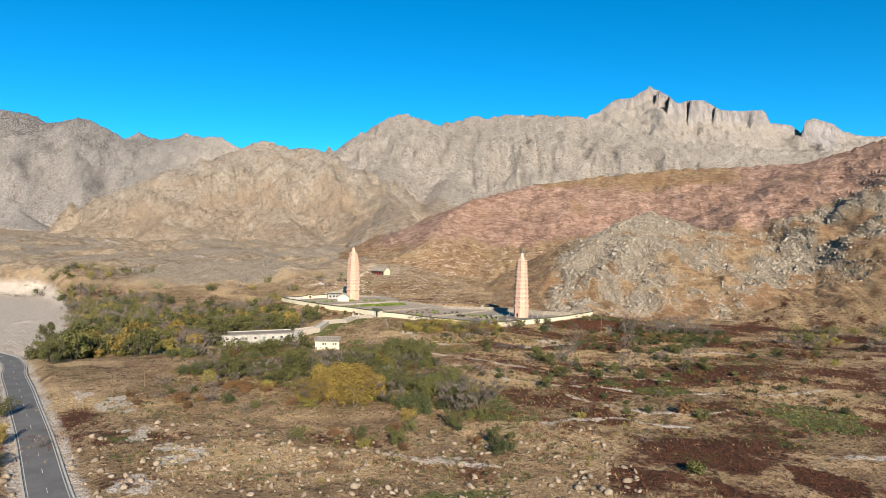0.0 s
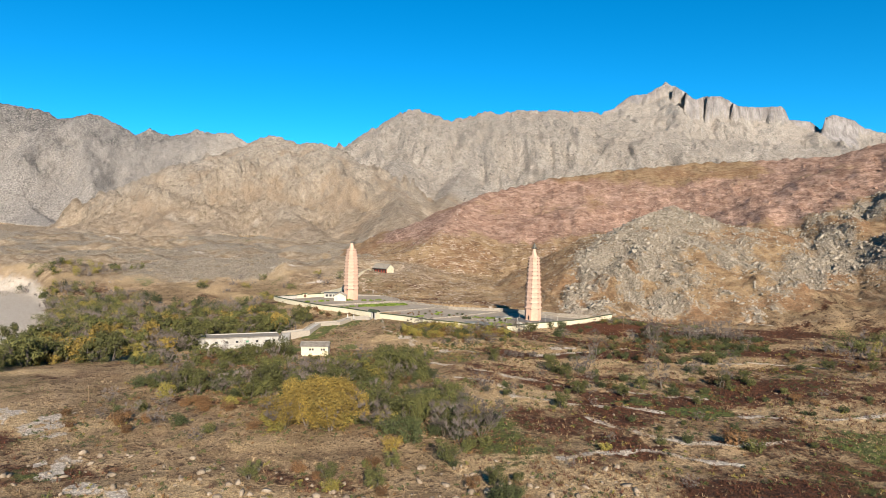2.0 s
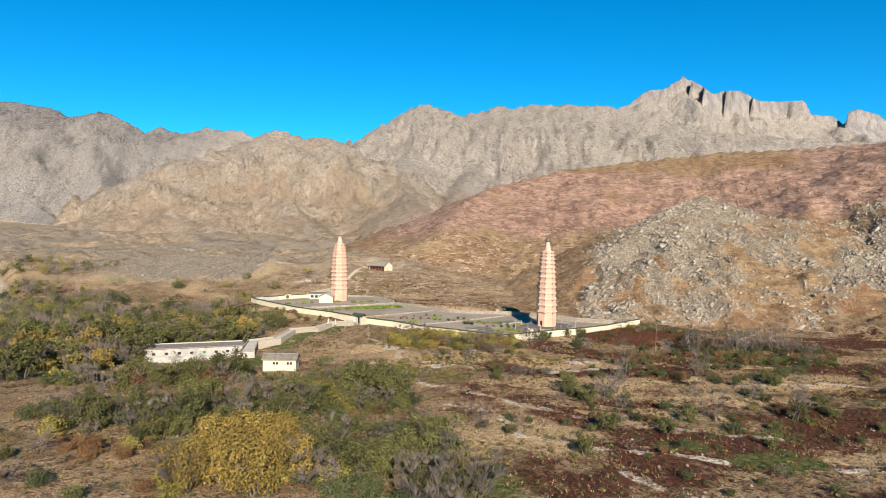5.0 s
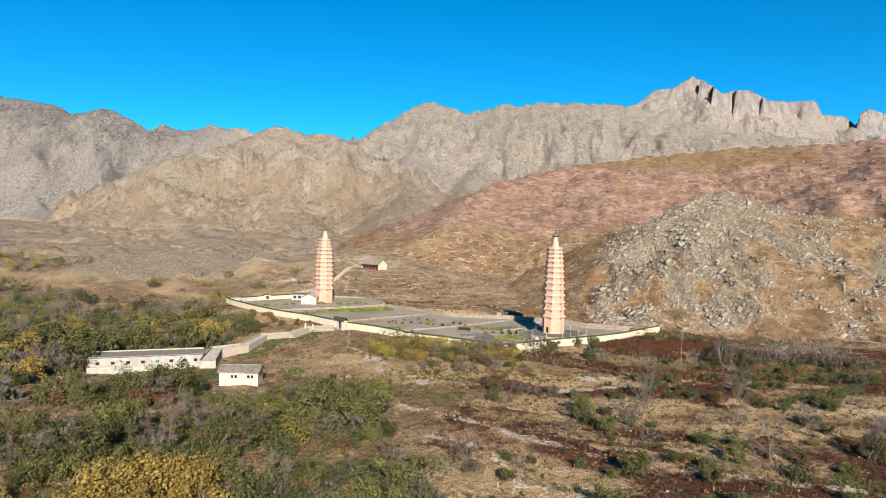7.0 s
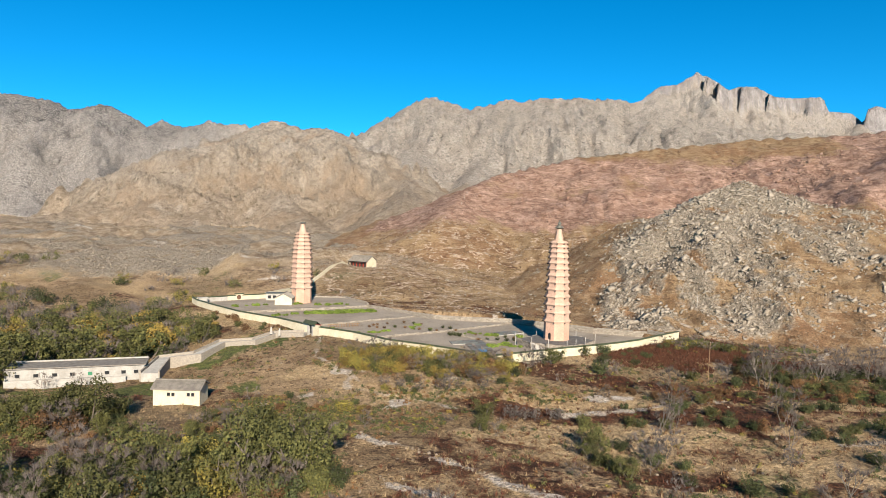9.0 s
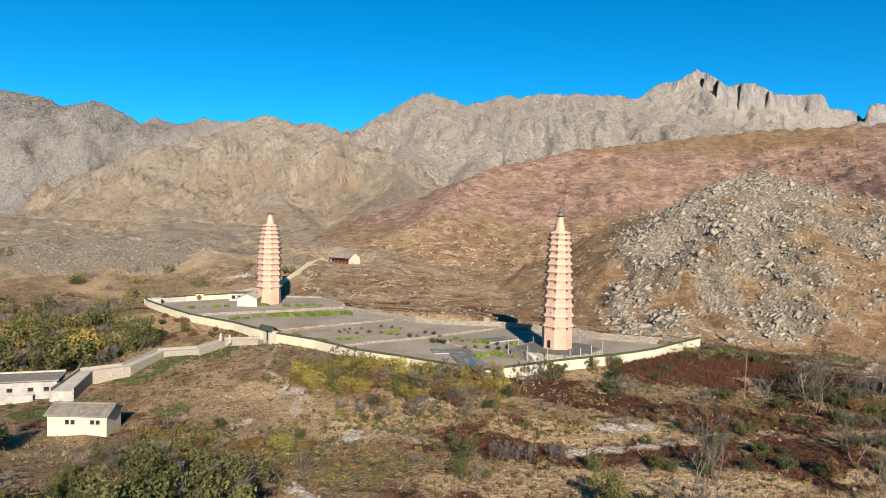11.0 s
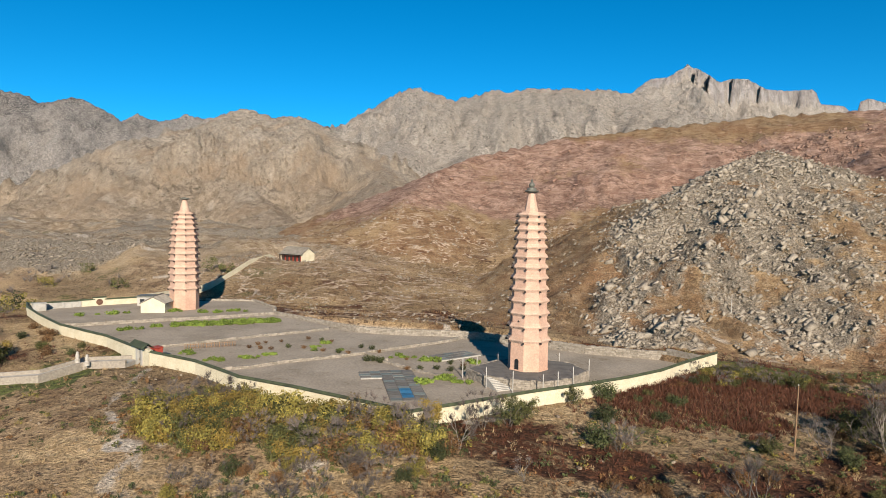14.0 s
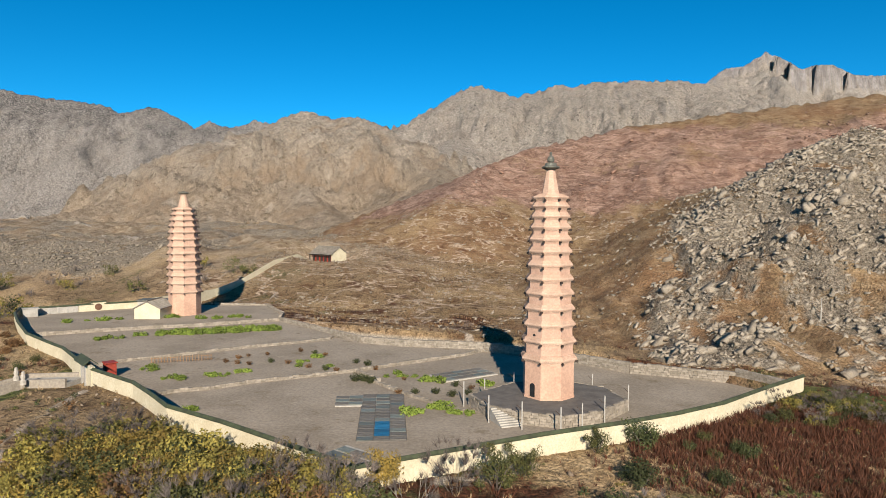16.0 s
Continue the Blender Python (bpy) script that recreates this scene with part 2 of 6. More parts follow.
# ---- materials ----
class Nodes:
    """Short forms for building one node material."""

    def __init__(self, name):
        self.m = bpy.data.materials.new(name)
        self.m.use_nodes = True
        self.n, self.l = self.m.node_tree.nodes, self.m.node_tree.links
        self.bsdf = self.n["Principled BSDF"]
        self.coord = self.n.new("ShaderNodeTexCoord").outputs["Object"]

    def put(self, socket, value):
        if isinstance(value, (int, float)):
            socket.default_value = value
        elif isinstance(value, tuple):
            socket.default_value = (*value, 1.0) if len(value) == 3 and len(socket.default_value) == 4 else value
        else:
            self.l.new(value, socket)

    def noise(self, size, detail=4.0, rough=0.55, stretch=None, warp=0.0):
        t = self.n.new("ShaderNodeTexNoise")
        t.inputs["Scale"].default_value = 1.0 / size
        t.inputs["Detail"].default_value = detail
        t.inputs["Roughness"].default_value = rough
        t.inputs["Distortion"].default_value = warp
        c = self.coord
        if stretch:
            mp = self.n.new("ShaderNodeMapping")
            mp.inputs["Scale"].default_value = stretch
            self.l.new(c, mp.inputs["Vector"])
            c = mp.outputs[0]
        self.l.new(c, t.inputs["Vector"])
        return t.outputs["Fac"]

    def cells(self, size, stretch=None, feature="F1"):
        t = self.n.new("ShaderNodeTexVoronoi")
        t.feature = feature
        t.inputs["Scale"].default_value = 1.0 / size
        c = self.coord
        if stretch:
            mp = self.n.new("ShaderNodeMapping")
            mp.inputs["Scale"].default_value = stretch
            self.l.new(c, mp.inputs["Vector"])
            c = mp.outputs[0]
        self.l.new(c, t.inputs["Vector"])
        return t

    def attr(self, name):
        a = self.n.new("ShaderNodeAttribute")
        a.attribute_name = name
        return a.outputs["Fac"]

    def math(self, op, a, b=0.0, clamp=False):
        m = self.n.new("ShaderNodeMath")
        m.operation, m.use_clamp = op, clamp
        self.put(m.inputs[0], a)
        self.put(m.inputs[1], b)
        return m.outputs[0]

    def step(self, v, lo, hi, a=0.0, b=1.0):
        m = self.n.new("ShaderNodeMapRange")
        m.interpolation_type = "SMOOTHSTEP"
        self.put(m.inputs["Value"], v)
        for key, value in (("From Min", lo), ("From Max", hi), ("To Min", a), ("To Max", b)):
            m.inputs[key].default_value = value
        return m.outputs[0]

    def mix(self, fac, a, b, blend="MIX"):
        m = self.n.new("ShaderNodeMix")
        m.data_type, m.blend_type = "RGBA", blend
        self.put(m.inputs["Factor"], fac)
        self.put(m.inputs["A"], a)
        self.put(m.inputs["B"], b)
        return m.outputs["Result"]

    def random(self):
        return self.n.new("ShaderNodeObjectInfo").outputs["Random"]

    def island(self):
        return self.n.new("ShaderNodeNewGeometry").outputs["Random Per Island"]

    def scaled(self, colour, k):
        """Colour times a grey value k (a socket)."""
        m = self.n.new("ShaderNodeVectorMath")
        m.operation = "SCALE"
        self.put(m.inputs[0], colour)
        self.put(m.inputs["Scale"], k)
        return m.outputs[0]

    def bump(self, height, strength=0.6, distance=0.1, before=None):
        b = self.n.new("ShaderNodeBump")
        b.inputs["Strength"].default_value = strength
        b.inputs["Distance"].default_value = distance
        self.put(b.inputs["Height"], height)
        if before is not None:
            self.l.new(before, b.inputs["Normal"])
        return b.outputs[0]

    def done(self, colour, rough=0.9, normal=None, metal=0.0, spec=0.25):
        self.put(self.bsdf.inputs["Base Color"], colour)
        self.put(self.bsdf.inputs["Roughness"], rough)
        self.bsdf.inputs["Metallic"].default_value = metal
        self.bsdf.inputs["Specular IOR Level"].default_value = spec
        if normal is not None:
            self.l.new(normal, self.bsdf.inputs["Normal"])
        return self.m


def weathered(name, light, dark, size, fine=0.15, rough=0.85, bump=0.02, vary=0.0, metal=0.0):
    """A surface of two tones, with stains of the given size, fine grain and relief."""
    k = Nodes(name)
    c = k.mix(k.step(k.noise(size, 5.0, 0.6), 0.35, 0.68), light, dark)
    c = k.scaled(c, k.step(k.noise(fine, 3.0, 0.6), 0.2, 0.8, 0.82, 1.15))
    if vary:
        c = k.scaled(c, k.step(k.random(), 0.0, 1.0, 1.0 - vary, 1.0 + vary))
    return k.done(c, rough, k.bump(k.noise(fine * 1.5, 4.0), 0.5, bump), metal)


def ground_material():
    k = Nodes("open_ground")
    n1, n2, n3, n4 = k.noise(38, 4.0), k.noise(7.0, 5.0, 0.62), k.noise(1.6, 4.0, 0.65), k.noise(0.45, 3.0, 0.7)
    # dry grass and earth of the valley
    c = k.mix(k.step(n2, 0.36, 0.66), (0.296, 0.209, 0.122), (0.155, 0.099, 0.056))
    c = k.mix(k.step(n1, 0.40, 0.62, 0.0, 0.55), c, (0.159, 0.111, 0.059))
    c = k.mix(k.step(n3, 0.53, 0.63, 0.0, 0.85), c, (0.052, 0.03, 0.018))
    def cracks(n, width, top=0.8):
        return k.step(k.math("ABSOLUTE", k.math("SUBTRACT", n, 0.5)), 0.0, width, top, 0.0)
    # masks, with broken edges
    broken = k.math("SUBTRACT", k.math("ADD", k.math("MULTIPLY", n2, 0.6), k.math("MULTIPLY", n3, 0.4)), 0.5)

    def mask(name, spread=1.6, lo=0.35, hi=0.65, top=1.0):
        return k.step(k.math("ADD", k.attr(name), k.math("MULTIPLY", broken, spread)), lo, hi, 0.0, top)
    c = k.mix(mask("weeds", top=0.92), c, k.mix(k.step(n3, 0.35, 0.65), (0.073, 0.024, 0.012), (0.03, 0.013, 0.008)))
    c = k.mix(mask("straw", top=0.9), c, k.mix(k.step(n3, 0.3, 0.7), (0.42, 0.312, 0.182), (0.275, 0.188, 0.100)))
    c = k.mix(mask("green", top=0.9), c, k.mix(k.step(n3, 0.35, 0.65), (0.096, 0.118, 0.03), (0.052, 0.063, 0.022)))
    c = k.mix(k.math("MULTIPLY", k.attr("dust"), 0.65), c, k.mix(k.step(n2, 0.36, 0.62), (0.315, 0.265, 0.203), (0.165, 0.126, 0.088)))
    # hill flanks
    hill = k.mix(k.step(n2, 0.35, 0.65), (0.259, 0.18, 0.102), (0.159, 0.1, 0.054))
    hill = k.mix(k.step(n1, 0.42, 0.64, 0.0, 0.6), hill, (0.178, 0.096, 0.052))
    hill = k.mix(k.step(n3, 0.55, 0.72, 0.0, 0.75), hill, (0.252, 0.2, 0.148))
    ledges = k.noise(3.0, 5.0, 0.66, (0.3, 0.3, 1.5), 0.8)
    hill = k.mix(k.step(ledges, 0.54, 0.64, 0.0, 0.6), hill, (0.092, 0.053, 0.03))
    hill = k.mix(k.step(ledges, 0.44, 0.36, 0.0, 0.6), hill, (0.318, 0.233, 0.148))
    c = k.mix(mask("hill", 0.8), c, hill)
    trod = k.math("MULTIPLY", cracks(k.noise(11.0, 3.0, 0.6, (0.55, 0.8, 2.2), 0.6), 0.036, 0.95), k.attr("slope"))
    c = k.mix(k.math("MULTIPLY", trod, k.step(n2, 0.40, 0.52)), c, (0.429, 0.34, 0.259))
    c = k.mix(k.math("MULTIPLY", k.step(n2, 0.58, 0.68, 0.0, 0.8), k.attr("slope")), c, (0.081, 0.036, 0.019))
    layers = k.noise(7.0, 6.0, 0.68, (0.6, 0.4, 1.1), 1.0)
    red = k.mix(k.step(layers, 0.40, 0.60), (0.37, 0.248, 0.194), (0.215, 0.127, 0.095))
    red = k.mix(k.step(n3, 0.57, 0.72, 0.0, 0.7), red, (0.459, 0.355, 0.285))
    red = k.mix(cracks(k.noise(14.0, 6.0, 0.68, (0.5, 0.5, 1.5)), 0.035, 0.75), red, (0.081, 0.044, 0.033))
    red = k.mix(cracks(k.noise(4.0, 5.0, 0.68, (0.5, 0.5, 1.8)), 0.04, 0.5), red, (0.104, 0.059, 0.044))
    c = k.mix(mask("red", 1.0, top=0.85), c, red)
    # grey ranges
    r1, r2 = k.noise(60, 6.0, 0.65), k.noise(11, 6.0, 0.7)
    chute = k.noise(30, 7.0, 0.68, (1.0, 0.7, 0.4), 0.4)
    fleck = k.noise(6.0, 5.0, 0.75)
    specks = k.noise(9.0, 2.0, 0.5)
    tan = k.mix(k.step(fleck, 0.40, 0.62), (0.375, 0.323, 0.265), (0.218, 0.185, 0.150))
    tan = k.mix(k.attr("low"), tan, k.mix(k.step(r2, 0.38, 0.62), (0.329, 0.264, 0.198), (0.223, 0.174, 0.125)))
    tan = k.mix(k.step(chute, 0.54, 0.66, 0.0, 0.55), tan, (0.244, 0.191, 0.139))
    tan = k.mix(k.step(chute, 0.44, 0.34, 0.0, 0.5), tan, (0.455, 0.390, 0.318))
    tan = k.mix(k.step(specks, 0.64, 0.70, 0.0, 0.7), tan, (0.111, 0.092, 0.063))
    tan = k.mix(k.step(k.noise(90, 5.0, 0.6), 0.52, 0.66, 0.0, 0.5), tan, (0.284, 0.203, 0.134))
    c = k.mix(mask("tan", 0.7), c, tan)
    grey = k.mix(k.step(fleck, 0.40, 0.60), (0.488, 0.430, 0.373), (0.268, 0.238, 0.208))
    grey = k.mix(k.step(r1, 0.42, 0.62, 0.0, 0.5), grey, (0.373, 0.320, 0.264))
    grey = k.mix(k.step(chute, 0.53, 0.64, 0.0, 0.6), grey, (0.236, 0.205, 0.179))
    grey = k.mix(k.step(chute, 0.44, 0.34, 0.0, 0.5), grey, (0.520, 0.466, 0.410))
    grey = k.mix(k.step(specks, 0.62, 0.69, 0.0, 0.75), grey, (0.111, 0.096, 0.078))
    # aerial haze painted on the far-left range as a cooler, flatter grey
    grey = k.mix(k.math("MULTIPLY", k.attr("haze_tint"), 0.6), grey, k.mix(k.step(fleck, 0.40, 0.60), (0.340, 0.320, 0.308), (0.165, 0.156, 0.151)))
    grey = k.mix(k.math("MULTIPLY", k.attr("cliff"), 0.75), grey, k.mix(k.step(chute, 0.40, 0.58), (0.365, 0.340, 0.340), (0.225, 0.208, 0.210)))
    grey = k.mix(k.math("MULTIPLY", k.attr("heath"), k.step(fleck, 0.42, 0.56)), grey, (0.092, 0.089, 0.087))
    c = k.mix(mask("grey", 0.7), c, grey)
    # bare stone of the boulder hills
    slabs = k.noise(1.5, 5.0, 0.68, (0.55, 1.0, 1.3), 1.2)
    stone = k.mix(k.step(n3, 0.35, 0.66), (0.315, 0.270, 0.213), (0.205, 0.172, 0.131))
    stone = k.mix(cracks(slabs, 0.04, 0.65), stone, (0.056, 0.044, 0.033))
    stone = k.mix(k.step(n2, 0.56, 0.66, 0.0, 0.7), stone, (0.207, 0.141, 0.074))
    c = k.mix(mask("stone", 1.5, top=0.95), c, stone)
    pale = k.mix(k.step(n3, 0.3, 0.7), (0.444, 0.392, 0.333), (0.311, 0.266, 0.218))
    c = k.mix(mask("gravel", 1.1), c, pale)
    plaza = k.mix(k.step(n2, 0.3, 0.7), (0.244, 0.215, 0.174), (0.196, 0.17, 0.137))
    plaza = k.mix(k.step(n3, 0.58, 0.72, 0.0, 0.5), plaza, (0.163, 0.133, 0.096))
    c = k.mix(k.step(k.attr("plaza"), 0.3, 0.7), c, plaza)
    c = k.scaled(c, k.step(n4, 0.3, 0.7, 0.58, 1.36))
    far = k.math("ADD", k.step(k.attr("grey"), 0.2, 0.8), k.step(k.attr("tan"), 0.2, 0.8, 0.0, 0.5), True)
    near = k.math("SUBTRACT", 1.0, k.step(k.attr("plaza"), 0.3, 0.7, 0.0, 0.9))
    b = k.bump(k.math("MULTIPLY", k.math("ADD", n3, k.math("MULTIPLY", n4, 0.45)), near), 1.0, 1.3)
    b = k.bump(k.math("MULTIPLY", k.math("ADD", r2, chute), far), 1.0, 22.0, b)
    b = k.bump(k.math("MULTIPLY", k.math("ADD", slabs, k.noise(3.0, 5.0, 0.7, None, 0.8)), k.step(k.attr("stone"), 0.3, 0.7)), 1.0, 1.1, b)
    return k.done(c, 0.95, b, 0.0, 0.12)


M_GROUND = ground_material()
M_ASPHALT = weathered("asphalt", (0.111, 0.109, 0.107), (0.085, 0.083, 0.081), 6.0, 0.2, 0.9, 0.004)
M_PAINT = weathered("road_paint", (0.40, 0.39, 0.36), (0.25, 0.24, 0.22), 1.0, 0.2, 0.7, 0.003)
M_TOWER = weathered("pink_plaster", (0.43, 0.283, 0.213), (0.36, 0.23, 0.170), 2.6, 0.3, 0.9, 0.02)
M_TOWER_LOW = weathered("worn_pink_plaster", (0.444, 0.285, 0.207), (0.385, 0.24, 0.174), 3.5, 0.4, 0.9, 0.02)
M_EAVE = weathered("pale_corbel_plaster", (0.45, 0.312, 0.235), (0.37, 0.25, 0.185), 1.8, 0.25, 0.9, 0.02)
M_DARK_WOOD = weathered("dark_timber", (0.052, 0.037, 0.03), (0.026, 0.019, 0.015), 0.6, 0.1, 0.8, 0.01)
M_SLATE = weathered("grey_glazed_tile", (0.118, 0.118, 0.096), (0.067, 0.067, 0.059), 0.8, 0.15, 0.55, 0.01)
M_CREAM = weathered("cream_plaster", (0.488, 0.44, 0.322), (0.429, 0.377, 0.266), 3.0, 0.25, 0.85, 0.008)
M_COPING = weathered("green_roof_tile", (0.052, 0.063, 0.033), (0.033, 0.037, 0.022), 1.4, 0.2, 0.6, 0.02)
M_WHITE = weathered("white_plaster", (0.315, 0.302, 0.277), (0.245, 0.232, 0.208), 2.4, 0.25, 0.85, 0.008)
M_CONCRETE = weathered("grey_concrete", (0.34, 0.322, 0.289), (0.259, 0.244, 0.218), 2.0, 0.2, 0.9, 0.01)
M_TILE = weathered("grey_roof_tile", (0.192, 0.174, 0.148), (0.126, 0.111, 0.096), 1.2, 0.2, 0.85, 0.03)
M_RED = weathered("red_paint", (0.252, 0.041, 0.026), (0.178, 0.026, 0.018), 0.8, 0.15, 0.6, 0.006)
# near-black, for window panes and for shade painted in openings
M_GLASS_AND_SHADE = weathered("dark_glass_and_opening_shade", (0.022, 0.024, 0.026), (0.011, 0.012, 0.013), 0.8, 0.2, 0.3, 0.002)
M_STONE = weathered("rough_stone", (0.296, 0.255, 0.204), (0.2, 0.167, 0.133), 0.9, 0.2, 0.95, 0.05, 0.15)


# ---- building helpers ----
def mesh_of(bm, name):
    me = bpy.data.meshes.new(name)
    bm.to_mesh(me)
    bm.free()
    return me


def part(name, bm, material, parent, label="", at=None):
    ob = new(name, mesh_of(bm, name) if isinstance(bm, bmesh.types.BMesh) else bm)
    if not ob.data.materials:
        ob.data.materials.append(material)
    ob.parent = parent
    if at is not None:
        ob.matrix_basis = at
    return tagged(ob, label)


def thing(name, at, label, category, group="", kind=""):
    ob = new(name)
    ob.empty_display_size = 0.2
    ob.matrix_basis = at
    return tagged(ob, label, category, group, kind)


def box(bm, x0, x1, y0, y1, z0, z1, bevel=0.0):
    v = [bm.verts.new((x, y, z)) for z in (z0, z1) for x, y in ((x0, y0), (x1, y0), (x1, y1), (x0, y1))]
    fs = [bm.faces.new([v[i] for i in q]) for q in ((3, 2, 1, 0), (4, 5, 6, 7), (0, 1, 5, 4), (1, 2, 6, 5), (2, 3, 7, 6), (3, 0, 4, 7))]
    if bevel:
        es = list({e for f in fs for e in f.edges})
        bmesh.ops.bevel(bm, geom=es, offset=bevel, segments=1, affect="EDGES")
    return bm


def boxed(*a, **k):
    return box(bmesh.new(), *a, **k)


def rings(profile, sides, turn=0.0, cap=True, flat=True):
    """A turned body: profile rows (half width over the flats, or radius, and z)."""
    bm = bmesh.new()
    f = 1 / math.cos(math.pi / sides) if flat else 1.0
    rows = []
    for r, z in profile:
        rows.append([bm.verts.new((r * f * math.cos(turn + 2 * math.pi * (i + 0.5) / sides), r * f * math.sin(turn + 2 * math.pi * (i + 0.5) / sides), z))
                     for i in range(sides)])
    for a, b in zip(rows, rows[1:]):
        for i in range(sides):
            bm.faces.new((a[i], a[(i + 1) % sides], b[(i + 1) % sides], b[i]))
    if cap:
        bm.faces.new(rows[0][::-1])
        bm.faces.new(rows[-1])
    return bm


# ---- terrain ----
def massif(x, y, h, crest, spread, power, base, spur, spur_amp, rough, rough_size, seed, least=60.0, soft=4.0):
    """Raises h to a mountain with the given crest line; returns the new h and how far each place belongs to it."""
    xs, ys = [p[0] for p in crest], [p[1] for p in crest]
    reach = max(p[2] for p in crest) * spread * 1.4 + 80
    near = (x > min(xs) - reach) & (x < max(xs) + reach) & (y > min(ys) - reach) & (y < max(ys) + reach)
    share = np.zeros_like(h)
    px, py = x[near], y[near]
    if not len(px):
        return h, share
    run = math.hypot(xs[-1] - xs[0], ys[-1] - ys[0])
    ex, ey = (xs[-1] - xs[0]) / run, (ys[-1] - ys[0]) / run
    s, d = px * ex + py * ey, py * ex - px * ey
    bend = 0.3 * gnoise(px / (1.6 * spur), py / (1.6 * spur), seed)
    gully = 1 - 2 * np.abs(gnoise(s / spur + bend, d / (2.6 * spur), seed + 3))
    gully += 0.55 * (1 - 2 * np.abs(gnoise(s / (0.41 * spur) + 0.8 * bend, d / (1.0 * spur), seed + 4)))
    gully += 0.3 * (1 - 2 * np.abs(gnoise(s / (0.17 * spur) + bend, d / (0.6 * spur), seed + 5)))
    gully += 0.16 * (1 - 2 * np.abs(gnoise(s / (0.075 * spur) + bend, d / (0.3 * spur), seed + 7)))
    wob = 0.12 * spur * gnoise(px / (0.5 * spur), py / (0.5 * spur), seed + 6)
    best = np.full(px.shape, -1e4)
    least_u = np.full(px.shape, 9.0)
    for p, q in zip(crest, crest[1:]):
        ax, ay = q[0] - p[0], q[1] - p[1]
        k = np.clip(((px - p[0]) * ax + (py - p[1]) * ay) / (ax * ax + ay * ay), 0, 1)
        run_k = ((px - p[0]) * ax + (py - p[1]) * ay) / math.hypot(ax, ay)
        past = np.abs(run_k - k * math.hypot(ax, ay))
        perp = np.abs((px - p[0]) * ay - (py - p[1]) * ax) / math.hypot(ax, ay)
        dist = np.hypot(perp, 1.7 * past)
        dist = dist + wob * np.clip(dist / spur, 0, 1)
        zc = p[2] + k * (q[2] - p[2])
        width = np.maximum((zc - base) * spread, least)
        u = np.maximum(dist, 0) / width
        ue = u * (1 - spur_amp * gully * np.clip(1.6 - u, 0.3, 1))
        z = np.where(ue < 1, base + (zc - base) * np.clip(1 - ue, 0, 1) ** power, base - (ue - 1) * width * 0.35)
        best = np.maximum(best, z)
        least_u = np.minimum(least_u, u)
    lift = np.sqrt(np.clip(best - base, 0, None) / 100.0)
    best = best + rough * lift * (fbm(s, 0.45 * d, rough_size, 6, seed + 9, 0.6, True) - 0.75) * (0.14 + 0.86 * np.clip(least_u * 1.5, 0, 1))
    best = best + 0.3 * rough * lift * fbm(px, py, 0.2 * rough_size, 4, seed + 29, 0.6, True)
    old = h[near]
    blend = np.clip(0.5 + 0.5 * (best - old) / soft, 0, 1)
    h2 = h.copy()
    h2[near] = old * (1 - blend) + best * blend + soft * blend * (1 - blend)
    share[near] = blend
    return h2, share


def crag_wall(x, y, h):
    """The bare cliffs of the highest peak: a face that steps forward and back, with a talus at its foot."""
    share = np.zeros_like(h)
    near = (y > 3100) & (y < 4000) & (x > 600) & (x < 2500)
    if not near.any():
        return h, share
    px, py = x[near], y[near]
    k = py / 3800
    across = px / k
    across = across + 5 * gnoise(across / 30, py / 60, 331)
    top = np.interp(across, [p[0] for p in CRAG_TOP], [p[1] for p in CRAG_TOP]) + 5 * gnoise(across / 14, py * 0, 332)
    foot = np.interp(across, [p[0] for p in CRAG_FOOT], [p[1] for p in CRAG_FOOT]) + 16 * gnoise(across / 40, py * 0, 333)
    face = np.interp(across, [p[0] for p in CRAG_FACE], [p[1] for p in CRAG_FACE]) + 10 * gnoise(across / 26, py * 0, 334)
    at = py - face
    wall = np.clip(at / 22, 0, 1)
    ledge = 0.55 * smooth(0.0, 0.45, wall) + 0.45 * smooth(0.6, 1.0, wall)
    z = np.where(at > 0, foot + (top - foot) * ledge - 0.7 * np.clip(at - 130, 0, None), foot + 0.62 * at)
    z = 45 + (z - 45) * k
    z = np.where((across < 856) | (across > 2416), -1e4, z)
    old = h[near]
    h2 = h.copy()
    h2[near] = np.maximum(old, z)
    share[near] = (z > old).astype(float)
    return h2, share


def patch(x, y, rows):
    """Soft elliptical patches: x, y, half sizes, turn in degrees."""
    whole = np.zeros_like(x)
    near = (y < 1100) & (np.abs(x) < 700)
    x, y = x[near], y[near]
    out = np.zeros_like(x)
    warp = (fbm(x, y, 8, 4, 131), fbm(x, y, 8, 4, 137))
    for px, py, rx, ry, deg in rows:
        c, s = math.cos(radians(deg)), math.sin(radians(deg))
        wx, wy = x + 0.45 * ry * warp[0], y + 0.45 * ry * warp[1]
        u, v = ((wx - px) * c + (wy - py) * s) / rx, (-(wx - px) * s + (wy - py) * c) / ry
        out = np.maximum(out, 1 - smooth(0.55, 1.15, np.hypot(u, v)))
    whole[near] = out
    return whole


def strips(x, y, lines, inner, outer, wander, size, seed):
    """Narrow strips along the given lines, with uneven edges."""
    whole = np.zeros_like(x)
    near = (y < 800) & (np.abs(x) < 320)
    px, py = x[near], y[near]
    out = np.zeros_like(px)
    off = wander * gnoise(px / size, py / size, seed)
    for line in lines:
        d, _, _ = line_distance(px, py, line)
        out = np.maximum(out, 1 - smooth(inner, outer, d + off))
    whole[near] = out
    return whole


def road_level(y):
    return -5.0 - 2.2 * smooth(190, 260, y)


